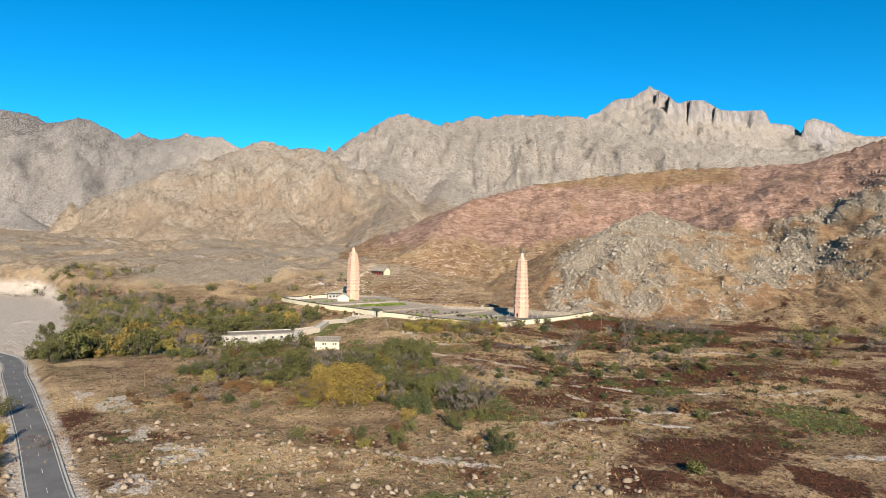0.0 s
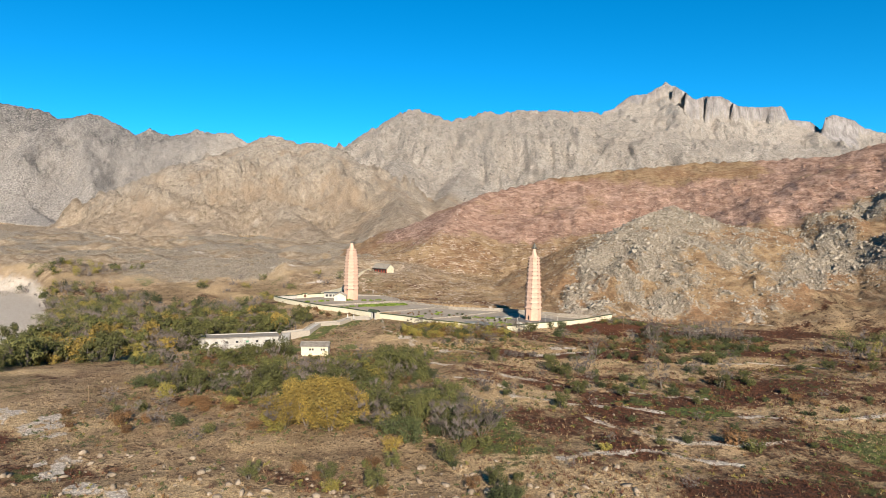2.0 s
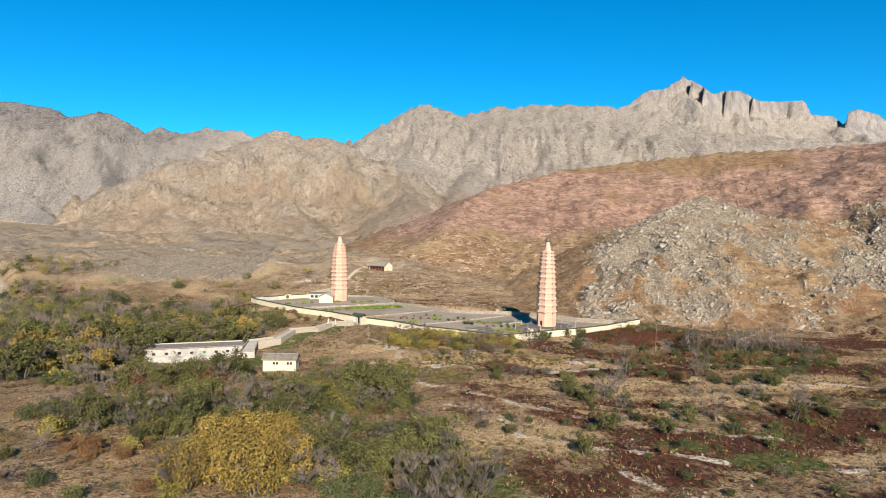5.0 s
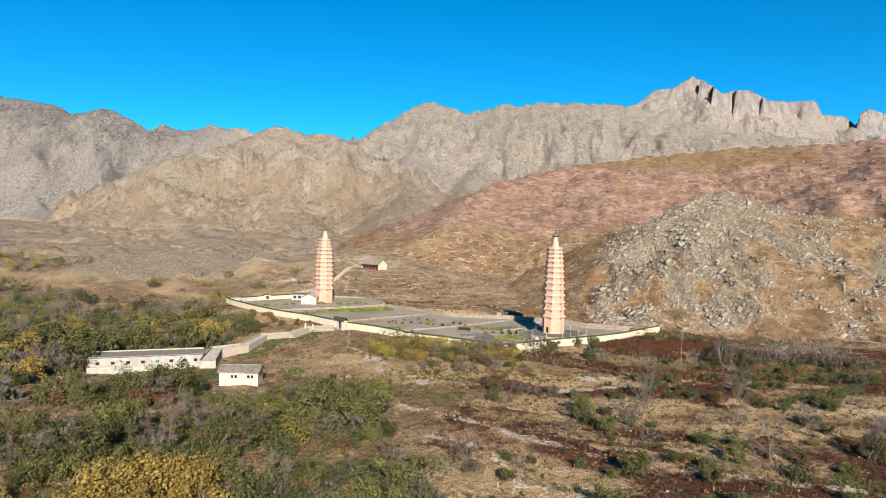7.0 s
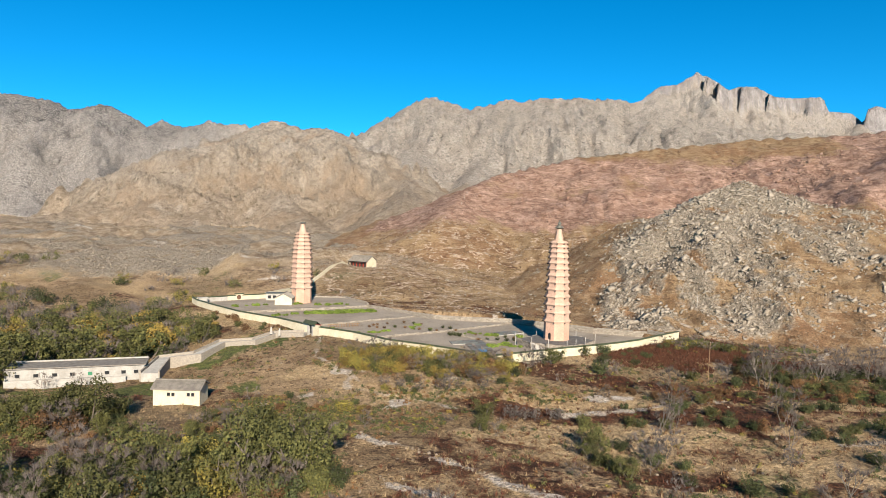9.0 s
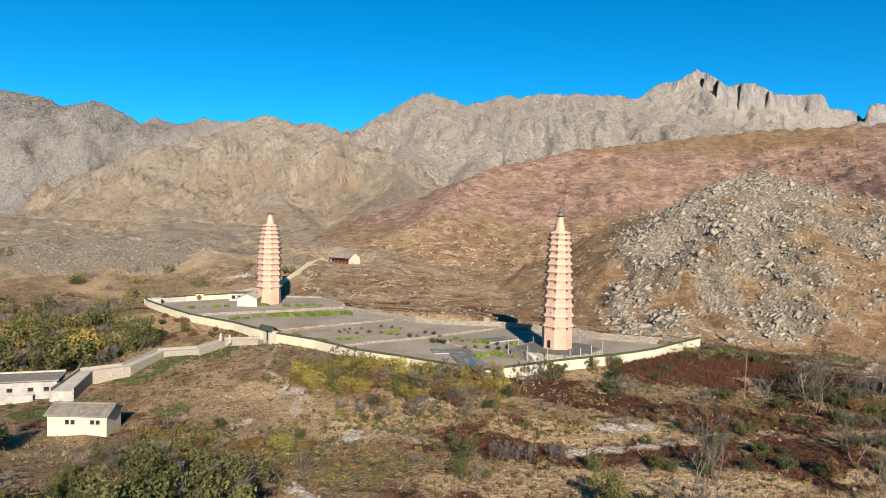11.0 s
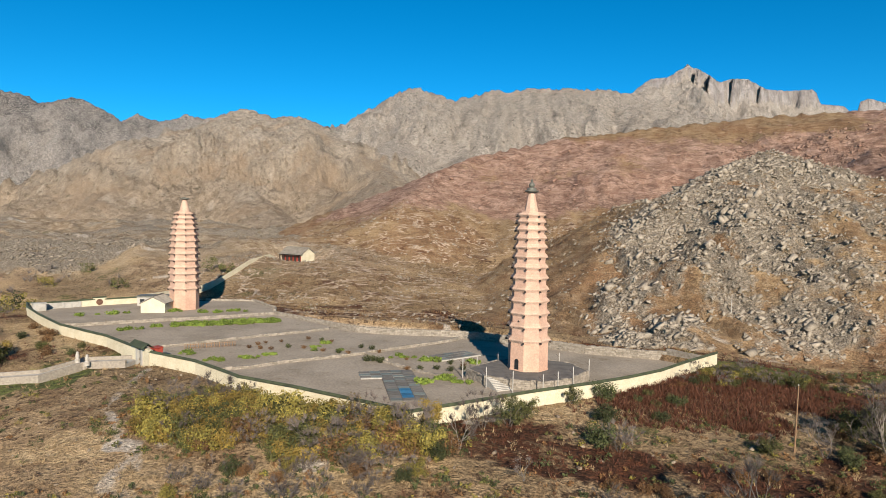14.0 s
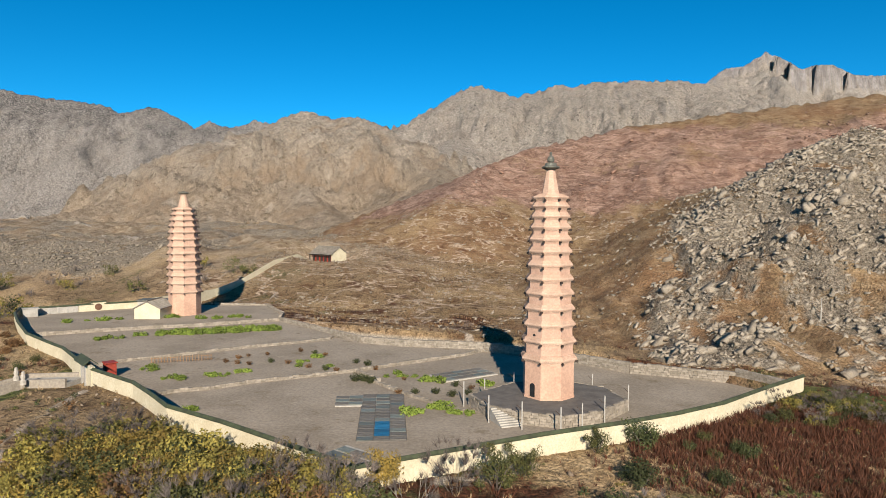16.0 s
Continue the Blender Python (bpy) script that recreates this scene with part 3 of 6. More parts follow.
def terrain(x, y):
    """Height of the ground and its cover, at arrays of places."""
    cover = {}
    h = -4.3 + 1.2 * fbm(x, y, 60, 4, 11) + 0.4 * fbm(x, y, 9, 4, 12)
    h += 5.0 * smooth(430, 620, y) + 9 * smooth(650, 1100, y) + 30 * smooth(1100, 3000, y)
    h -= 5.0 * smooth(-20, -110, x) * smooth(230, 320, y) * (1 - smooth(430, 560, y))
    h -= 2.5 * np.exp(-((x + 55) ** 2 + (y - 312) ** 2) / 700.0)
    h += 11 * smooth(455, 570, y) * np.exp(-((x + 40) / 75) ** 2) * (1 - smooth(640, 760, y))
    h -= 1.9 * np.exp(-((x + 93) ** 2 / 900.0 + (y - 333) ** 2 / 260.0))
    # low broken ground on the far side of the valley
    low = smooth(480, 580, y) * smooth(20, -130, x) * (1 - smooth(1250, 1500, y))
    h += low * (8.5 * fbm(x, y, 150, 6, 21, 0.55, True) + 1)
    # banks between old fields
    bank = strips(x, y, BUNDS, 0.6, 2.4, 0.9, 4, 71)
    h += 0.55 * bank
    # river bed
    dr, _, _ = line_distance(x, y, RIVER)
    bed = 1 - smooth(40, 62, dr + 14 * gnoise(x / 45, y / 45, 31))
    h = h * (1 - bed) + (-10.5 + 0.5 * gnoise(x / 12, y / 12, 5)) * bed
    # road bed
    dl, _, _ = line_distance(x, y, ROAD)
    level = 1 - smooth(4.6, 11, dl)
    h = h * (1 - level) + (road_level(y) - 0.12) * level
    # shelf on which the walled court stands
    ins = inside(x, y, PLATFORM)
    dp, _, _ = line_distance(x, y, PLATFORM + PLATFORM[:1])
    shelf = np.where(ins, 1.0, 1 - smooth(0.5, 44, dp))
    h = h * (1 - shelf) - 0.45 * shelf
    dw, _, (wz,) = line_distance(x, y, RAMP)
    cut = 1 - smooth(3.2, 9.0, dw)
    h = h * (1 - cut) + np.minimum(h, wz - 0.9) * cut
    d_temple = np.hypot(x + 52, y - 566)
    h, far3 = massif(x, y, h, PEAK, 1.35, 1.0, 60, 300, 0.2, 12, 200, 300)
    h, far4 = crag_wall(x, y, h)
    far3 = np.maximum(far3, far4)
    h, far1 = massif(x, y, h, RANGE_LEFT, 1.5, 1.0, 30, 300, 0.2, 13, 170, 100)
    h, back = massif(x, y, h, RANGE_BACK, 1.4, 1.0, 30, 260, 0.2, 13, 150, 110)
    for i, line in enumerate(LEFT_SPURS):
        h, more = massif(x, y, h, line, 1.2, 1.0, 20, 150, 0.28, 12, 110, 120 + 10 * i, soft=5.0)
        back = np.maximum(back, more)
    far1 = np.maximum(far1, back)
    h, far2 = massif(x, y, h, RANGE_MID, 1.6, 1.0, 30, 260, 0.17, 13, 160, 200)
    for i, line in enumerate(MID_SPURS):
        h, more = massif(x, y, h, line, 1.3, 1.0, 15, 150, 0.28, 10, 100, 210 + 10 * i, soft=5.0)
        far2 = np.maximum(far2, more)
    h, tan = massif(x, y, h, HILL_TAN, 1.45, 1.05, 4, 130, 0.28, 9, 100, 400)
    for i, line in enumerate(TAN_SPURS):
        h, more = massif(x, y, h, line, 1.55, 1.05, 4, 90, 0.3, 8, 70, 410 + 10 * i, soft=3.0)
        tan = np.maximum(tan, more)
    tan = np.maximum(tan, far2 * smooth(1750, 1350, y))
    h, mound = massif(x, y, h, ROCK_MOUND, 3.2, 1.0, 1, 34, 0.2, 3.5, 24, 450, 20, soft=1.5)
    h, red = massif(x, y, h, HILL_RED, 2.75, 1.1, 0, 80, 0.085, 5, 60, 500, soft=2.5)
    h, rock1 = massif(x, y, h, HILL_ROCK, 2.35, 1.12, -1, 42, 0.14, 2.6, 24, 600, 30, soft=1.5)
    h, rock2 = massif(x, y, h, HILL_ROCK_RIGHT, 2.9, 1.0, 0, 50, 0.08, 2.2, 26, 700, soft=1.5)
    level = 1 - smooth(11, 26, d_temple)
    h = h * (1 - level) + 8.9 * level
    behind = ins & (dp > 1.0)
    apron = (1 - smooth(0.0, 9.0, dp)) * (1 - ins)
    h = np.where(apron > 0, h * (1 - apron) + np.minimum(h, -0.45) * apron, h)
    h = np.where(behind, -3.6, np.where(ins, -0.45, h))
    grey = np.clip(np.maximum(far1, np.maximum(far2, far3)), 0, 1)
    tan = tan * (1 - red)
    cover["grey"] = grey * (1 - tan) * (1 - red)
    cover["tan"] = tan
    cover["low"] = tan * (1 - smooth(50, 190, h + 45 * fbm(x, y, 120, 4, 76)))
    # share of the left range that takes the painted haze colour
    cover["haze_tint"] = far1 * smooth(-950, -1250, x)
    cover["cliff"] = far4
    cover["heath"] = far1 * smooth(330, 500, h + 110 * fbm(x, y, 120, 4, 79)) * smooth(-1050, -1350, x)
    rock = np.clip(np.maximum(rock1, rock2), 0, 1)
    red = red * (1 - rock)
    cover["red"] = red * smooth(20, 50, h + 16 * fbm(x, y, 60, 3, 77)) * (0.78 + 0.5 * fbm(x, y, 110, 4, 78))
    cover["red"] = cover["red"] * (1 - 0.8 * smooth(98, 116, h + 10 * fbm(x, y, 40, 3, 75)) * smooth(70, 120, x) * (1 - smooth(330, 400, x)))
    cover["hill"] = np.clip(np.maximum(red, rock), 0, 1)
    lumps = 0.56 + 0.62 * fbm(x, y, 30, 5, 88, 0.6)
    cover["stone"] = np.clip(rock * lumps * 1.25 + 0.75 * mound * (0.6 + 0.6 * fbm(x, y, 26, 4, 92)) + 0.95 * low * smooth(-0.35, 0.25, fbm(x, y, 90, 5, 89)) * (1 - red) * (1 - tan), 0, 1)
    shoulder = smooth(0, 40, x - 128 - 0.62 * (y - 460)) * (1 - smooth(250, 300, x))
    cover["stone"] = cover["stone"] * (1 - shoulder * (0.48 - 0.9 * fbm(x, y, 34, 4, 93)).clip(0, 0.85))
    cover["stone"] = cover["stone"] * np.where(y > 380, np.where(x > 20, smooth(58, 84, x - 0.22 * (y - 420)), 1.0), 1.0)
    crag = smooth(120, 165, x) * (1 - smooth(430, 520, x)) * smooth(395, 425, y) * (1 - smooth(535, 600, y))
    cover["stone"] = np.clip(np.maximum(cover["stone"], crag * np.clip(red + rock, 0, 1) * (0.45 + 0.6 * fbm(x, y, 40, 4, 90))), 0, 1)
    cover["red"] = cover["red"] * (1 - 0.8 * crag)
    h = h + crag * np.clip(red + rock, 0, 1) * 0.8 * (fbm(x, y, 22, 5, 91, 0.55, True) - 0.4)
    plain = (1 - np.clip(red + rock + tan + grey, 0, 1)) * (1 - bed)
    foot = red * (1 - smooth(5, 20, h + 5 * fbm(x, y, 30, 3, 66)))
    cover["hill"] = cover["hill"] * (1 - 0.75 * foot)
    path = strips(x, y, PATHS, 0.5, 2.0, 0.7, 5, 72)
    verge = 1 - smooth(5, 11, dl)
    pale = patch(x, y, PALE)
    cover["gravel"] = np.clip(np.maximum(np.maximum(bed, verge * 0.6), np.maximum(pale * (0.62 + 0.75 * fbm(x, y, 5, 3, 74)), bank * (0.62 + 0.55 * fbm(x, y, 12, 2, 73)))), 0, 1) * (1 - red) * (1 - rock)
    cover["gravel"] = np.maximum(cover["gravel"], 0.5 * path)
    right = smooth(-10, 40, x) * smooth(560, 420, y)
    cover["weeds"] = np.clip(plain * np.maximum((0.10 + 0.46 * right + 0.62 * fbm(x * 0.55, y, 22, 4, 62)) * (1 - 0.6 * smooth(480, 600, y)), 1.0 * patch(x, y, WEEDS)) + foot * (0.25 + 0.65 * fbm(x, y, 26, 3, 67)), 0, 1)
    cover["straw"] = np.clip(plain * np.maximum(0.25 + 0.05 * smooth(480, 620, y) + 0.62 * fbm(x * 0.6, y, 30, 4, 63), patch(x, y, STRAW)), 0, 1)
    cover["green"] = np.clip(plain * np.maximum(0.06 + 0.55 * fbm(x, y, 36, 4, 64), 0.8 * patch(x, y, GREEN)), 0, 1)
    cover["slope"] = np.clip(red + plain, 0, 1) * smooth(-110, -70, x) * (1 - smooth(90, 130, x)) * smooth(430, 460, y) * (1 - smooth(640, 720, y)) * (1 - 0.7 * cover["red"])
    cover["dust"] = plain * smooth(490, 590, y) * smooth(40, -60, x)
    cover["plaza"] = (ins & (dp > 1)).astype(float)
    return h, cover


def ground_height(x, y):
    return float(terrain(np.array([float(x)]), np.array([float(y)]))[0][0])


def ground_heights(xs, ys):
    return terrain(np.asarray(xs, float), np.asarray(ys, float))


def build_ground():
    cx, cy = 20.0, -60.0
    dense = np.radians(np.arange(-48.0, 44.0, 0.16))
    wide = np.radians(np.arange(44.0, 310.0, 4.0))
    ang = np.concatenate([dense, wide])
    rad = [0.0, 20.0, 40.0, 60.0, 80.0]
    while rad[-1] < 4700:
        r = rad[-1]
        rad.append(r + (1.6 if 150 < r < 420 else 1.0 if 420 <= r < 545 else 9.0 if 3840 < r < 4300 else min(max(1.0, 0.0085 * r), 17.0)))
    rad = np.array(rad)
    a, r = np.meshgrid(ang, rad[1:])
    x, y = cx + r * np.sin(a), cy + r * np.cos(a)
    shape = x.shape
    h, cover = terrain(x.ravel(), y.ravel())
    n_a, n_r = len(ang), len(rad) - 1
    hc, cc = terrain(np.array([cx]), np.array([cy]))
    co = np.concatenate([np.stack([x.ravel(), y.ravel(), h], 1), [[cx, cy, hc[0]]]])
    i, j = np.meshgrid(np.arange(n_r - 1), np.arange(n_a), indexing="ij")
    j2 = (j + 1) % n_a
    quads = np.stack([i * n_a + j, (i + 1) * n_a + j, (i + 1) * n_a + j2, i * n_a + j2], -1).reshape(-1, 4)[:, ::-1]
    tris = np.stack([np.full(n_a, n_a * n_r), np.arange(n_a), (np.arange(n_a) + 1) % n_a], 1)[:, ::-1]
    me = bpy.data.meshes.new("ground")
    me.vertices.add(len(co))
    me.vertices.foreach_set("co", co.ravel())
    loops = np.concatenate([quads.ravel(), tris.ravel()])
    me.loops.add(len(loops))
    me.loops.foreach_set("vertex_index", loops.astype(np.int32))
    starts = np.concatenate([np.arange(len(quads)) * 4, len(quads) * 4 + np.arange(len(tris)) * 3])
    me.polygons.add(len(starts))
    me.polygons.foreach_set("loop_start", starts.astype(np.int32))
    me.update(calc_edges=True)
    me.validate()
    me.polygons.foreach_set("use_smooth", np.ones(len(me.polygons), bool))
    for key, value in cover.items():
        at = me.attributes.new(key, "FLOAT", "POINT")
        at.data.foreach_set("value", np.append(value, cc[key]).astype(np.float32))
    me.materials.append(M_GROUND)
    return tagged(new("ground", me), "dry rocky valley floor rising into bare brown and grey mountains", "ground", kind="structure")


build_ground()


# ---- pagodas ----
def pagoda(at, turn, label, floors, widths, eaves, overhang, spire, crown, ball):
    """floors: heights of the eaves; widths: half width of each storey's wall; eaves: height of an eave band."""
    p = thing("pagoda", at, label, "pagoda", "twin pagodas")
    z0 = 0.0
    n = len(floors)
    for i, (zt, w) in enumerate(zip(floors, widths)):
        low = i == 0
        foot = [(w + 0.12, z0 - 1.2), (w + 0.12, z0 + 0.3), (w, z0 + 0.32)] if low else [(w, z0 - 0.3)]
        part("storey", rings(foot + [(w - 0.03, zt - eaves)], 8, turn), M_TOWER_LOW if low else M_TOWER, p)
        o = overhang * (0.72 + 0.28 * w / widths[0])
        nxt = widths[i + 1] if i + 1 < n else widths[-1] * 0.62
        e = eaves
        prof = [(w - 0.05, zt - e)]
        steps = 5
        for s in range(steps):
            r = w + o * ((s + 1) / steps) ** 1.35
            prof += [(r, zt - e + e * 0.62 * s / steps), (r, zt - e + e * 0.62 * (s + 0.85) / steps)]
        prof += [(w + o + 0.07, zt - e * 0.36), (w + o + 0.07, zt - e * 0.2)]
        up = min(0.5, (floors[i + 1] - zt) * 0.3 if i + 1 < n else 0.4)
        rim = w + o
        for s in range(4):
            f0, f1 = s / 4, (s + 1) / 4
            prof += [(rim + (nxt + 0.06 - rim) * f0, zt - e * 0.2 + (up + e * 0.2) * f1), (rim + (nxt + 0.06 - rim) * f1, zt - e * 0.2 + (up + e * 0.2) * f1)]
        prof.append((nxt - 0.2, zt + up))
        part("eave", rings(prof, 8, turn), M_EAVE, p, "pale stepped corbel eave" if low else "")
        beam = boxed(-0.1, 0.45, -0.14, 0.14, -0.34, 0.02, bevel=0.03) if low else beam
        me = mesh_of(beam, "corner_beam") if low else me
        for c in range(8):
            a = turn + 2 * math.pi * (c + 0.5) / 8
            rr = (w + o * 0.45) / math.cos(math.pi / 8)
            part("corner_beam", me, M_DARK_WOOD, p, "dark timber beam end", pose(rr * math.cos(a), rr * math.sin(a), zt - e * 0.62, 0, 0, math.degrees(a)))
        z0 = zt
    part("spire", rings(spire, 8 if ball else 12, turn), M_EAVE, p, "stepped conical plaster spire")
    part("crown_plate", rings(crown, 16, 0, True, False), M_SLATE, p, "dark projecting crown plate")
    if ball:
        part("finial", rings(ball, 12, 0, True, False), M_SLATE, p, "grey glazed finial ball")
    return p


def arch_door(parent, w, h, at, name="doorway"):
    """A near-black arched slab on the wall; its colour paints the shade inside an opening."""
    bm = bmesh.new()
    pts = [(-w / 2, 0), (w / 2, 0), (w / 2, h - w / 2)] + [(w / 2 * math.cos(a), h - w / 2 + w / 2 * math.sin(a)) for a in np.linspace(0.3, math.pi - 0.3, 6)] + [(-w / 2, h - w / 2)]
    front = [bm.verts.new((x, -0.03, z)) for x, z in pts]
    back = [bm.verts.new((x, 0.12, z)) for x, z in pts]
    bm.faces.new(front)
    for i in range(len(pts)):
        j = (i + 1) % len(pts)
        bm.faces.new((front[j], front[i], back[i], back[j]))
    return part(name, bm, M_GLASS_AND_SHADE, parent, "near-black arched slab painting the shade of an opening", at)


TURN_NEAR = radians(5)
near_floors = [6.75, 9.65, 12.4, 15.0, 17.5, 19.85, 22.15, 24.35, 26.35, 28.3, 30.1, 31.75, 33.2]
near_widths = [4.05 - 0.02 if i == 0 else 3.85 - 0.128 * (i - 1) for i in range(13)]
near_spire = []
for s in range(14):
    f = s / 13
    r = 1.45 - 0.85 * f
    near_spire += [(r, 33.25 + 4.6 * f), (r - 0.06, 33.25 + 4.6 * f + 0.2)]
near = pagoda(pose(*NEAR_PAGODA, 0.0), TURN_NEAR, "slender pink plastered octagonal pagoda with thirteen eaves and ringed spire",
              near_floors, near_widths, 0.84, 0.42, near_spire,
              [(0.5, 37.5), (1.35, 37.75), (1.5, 37.9), (1.5, 38.05), (1.05, 38.2), (0.95, 38.6), (0.55, 38.75)],
              [(0.3, 38.7), (0.55, 38.95), (0.62, 39.25), (0.52, 39.6), (0.28, 39.85), (0.2, 40.0), (0.26, 40.2), (0.12, 40.5)])
for deg, w, h, z, r in ((-135 + 5, 0.95, 2.3, 0.25, 4.09), (-135 + 5, 0.5, 0.95, 9.7, 3.68), (-135 + 5, 0.4, 0.8, 24.0, 2.9)):
    a = radians(deg)
    arch_door(near, w, h, pose(r * math.cos(a), r * math.sin(a), z, 0, 0, deg + 90))

TURN_FAR = radians(5)
far_floors = [7.6, 10.2, 12.6, 14.8, 17.1, 19.3, 21.5, 23.6, 25.7, 27.6, 29.4, 31.1, 32.6]
far_widths = [4.35, 4.2, 4.2, 4.15, 4.1, 4.05, 3.95, 3.85, 3.7, 3.5, 3.25, 2.95, 2.6]
far_spire = []
for s in range(10):
    f = s / 9
    r = 1.75 - 1.05 * f
    far_spire += [(r, 32.7 + 4.3 * f), (r - 0.09, 32.7 + 4.3 * f + 0.25)]
far = pagoda(pose(*FAR_PAGODA, -0.2), TURN_FAR, "stout pink plastered octagonal pagoda with thirteen eaves beside a shed",
             far_floors, far_widths, 0.85, 0.5, far_spire,
             [(0.5, 36.9), (1.5, 37.1), (1.6, 37.3), (1.5, 37.45), (0.6, 37.6), (0.3, 37.8)], None)


# ---- walled court ----
def wall_run(owner, pts, height, thick, material, coping, foot, z_of, cap_w=0.42):
    """Wall panels, copings and a plinth along a line, one panel a stretch."""
    for (ax, ay), (bx, by) in zip(pts, pts[1:]):
        n = math.hypot(bx - ax, by - ay)
        deg = math.degrees(math.atan2(by - ay, bx - ax))
        za, zb = z_of(ax, ay), z_of(bx, by)

        def slanted(y0, y1, lo, hi, over=0.0):
            bm = boxed(-over, n + over, y0, y1, 0, 1)
            for v in bm.verts:
                f = min(max(v.co.x / n, 0), 1)
                v.co.z = za + (zb - za) * f + (hi if v.co.z > 0.5 else lo)
            return bm
        at = pose(ax, ay, 0, 0, 0, deg)
        part("wall_panel", slanted(-thick / 2, thick / 2, -foot, height, thick / 2 - 0.01), material, owner, "", at)
        if coping:
            bm = slanted(-cap_w, cap_w, height, height + 0.10, cap_w - 0.02)
            part("coping", bm, coping, owner, "dark green tiled coping", at)
            roof = slanted(-cap_w * 0.85, cap_w * 0.85, height + 0.10, height + 0.42, 0.3)
            for v in roof.verts:
                if v.co.z > (za + zb) / 2 + height + 0.25 + (zb - za) * (min(max(v.co.x / n, 0), 1) - 0.5):
                    v.co.y *= 0.2
            part("coping_ridge", roof, coping, owner, "", at)


court_wall = thing("boundary_wall", pose(0, 0, 0), "cream plastered boundary wall with dark green tiled coping", "wall", kind="structure")
wall_run(court_wall, FRONT_WALL[:6], 2.1, 0.4, M_CREAM, M_COPING, 3.4, lambda x, y: 0.0)
wall_run(court_wall, FRONT_WALL[6:], 2.1, 0.4, M_CREAM, M_COPING, 3.4, lambda x, y: 0.0)
wall_run(court_wall, [(-101.3, 431.5), (-108, 441), (-103.5, 440.6)], 2.0, 0.4, M_CREAM, M_COPING, 3.4, lambda x, y: 0.0)


def prism(poly, z0, z1):
    bm = bmesh.new()
    lo = [bm.verts.new((x, y, z0)) for x, y in poly]
    hi = [bm.verts.new((x, y, z1)) for x, y in poly]
    bm.faces.new(hi)
    bm.faces.new(lo[::-1])
    for i in range(len(poly)):
        j = (i + 1) % len(poly)
        bm.faces.new((lo[i], lo[j], hi[j], hi[i]))
    bmesh.ops.recalc_face_normals(bm, faces=bm.faces)
    bmesh.ops.triangulate(bm, faces=[f for f in bm.faces if len(f.verts) > 4])
    return bm


def court_material():
    k = Nodes("gravel_court")
    n1, n2, n3 = k.noise(14, 4.0), k.noise(2.2, 5.0, 0.65), k.noise(0.5, 3.0, 0.7)
    c = k.mix(k.step(n1, 0.35, 0.65), (0.274, 0.233, 0.185), (0.215, 0.181, 0.141))
    c = k.mix(k.step(n2, 0.56, 0.74, 0.0, 0.55), c, (0.318, 0.277, 0.226))
    c = k.mix(k.step(k.noise(5.0, 5.0, 0.7), 0.57, 0.68, 0.0, 0.7), c, (0.155, 0.122, 0.081))
    c = k.scaled(c, k.step(n3, 0.25, 0.75, 0.8, 1.18))
    return k.done(c, 0.95, k.bump(n3, 0.6, 0.08), 0.0, 0.15)


M_COURT = court_material()
EDGE_1 = [(-83, 412.5), (-71, 421), (-57, 430), (-46, 436), (-29, 448.5)]
EDGE_2 = [(-46.5, 383.2), (-41, 393), (-30, 403), (-23, 410), (-14, 417), (-6, 424.5)]
EDGE_3 = [(-23, 365.4), (-18.5, 373), (-13, 376), (-7, 382), (4, 389.3), (9.5, 394), (29.7, 412.8), (33, 418)]
BACK = [(-29, 448.5), (-13, 435.5), (3, 422), (14.5, 419), (34, 418.6), (54.8, 408.8), (65, 401.5), (84, 396)]
terraces = (
    ("court_upper", 0.0, [(-101.3, 431.5)] + EDGE_1 + [(-31, 456), (-44, 474), (-80, 470), (-108, 446), (-108, 441)]),
    ("court_middle", -0.9, [(-83, 412.5), (-72, 401.8), (-60, 393.4), (-51.4, 387.6)] + EDGE_2 + [(-6, 428)] + [(-13, 435.5)] + EDGE_1[::-1]),
    ("court_lower", -1.4, [(-46.5, 383.2), (-40.2, 377.5), (-32.5, 371)] + EDGE_3 + [(14.5, 419), (3, 422), (-6, 428)] + EDGE_2[::-1]),
    ("court_front", -1.9, [(-23, 365.4), (-19.7, 363.5), (-12.8, 357.5), (-6.7, 351.8), (4.8, 346), (26.1, 333.5), (46.5, 347.6), (57, 353.9), (65.5, 359.7), (73.3, 366.1),
                           (82.1, 375.8), (92, 386), (84, 396), (65, 401.5), (54.8, 408.8), (34, 418.6)] + EDGE_3[::-1]))
for name, top, poly in terraces:
    clean = [p for i, p in enumerate(poly) if i == 0 or p != poly[i - 1]]
    bm = prism(clean, -3.8, top)
    ob = new(name, mesh_of(bm, name))
    ob.data.materials.append(M_COURT)
    tagged(ob, "grey gravel terrace of the walled court", "pavement", kind="structure")


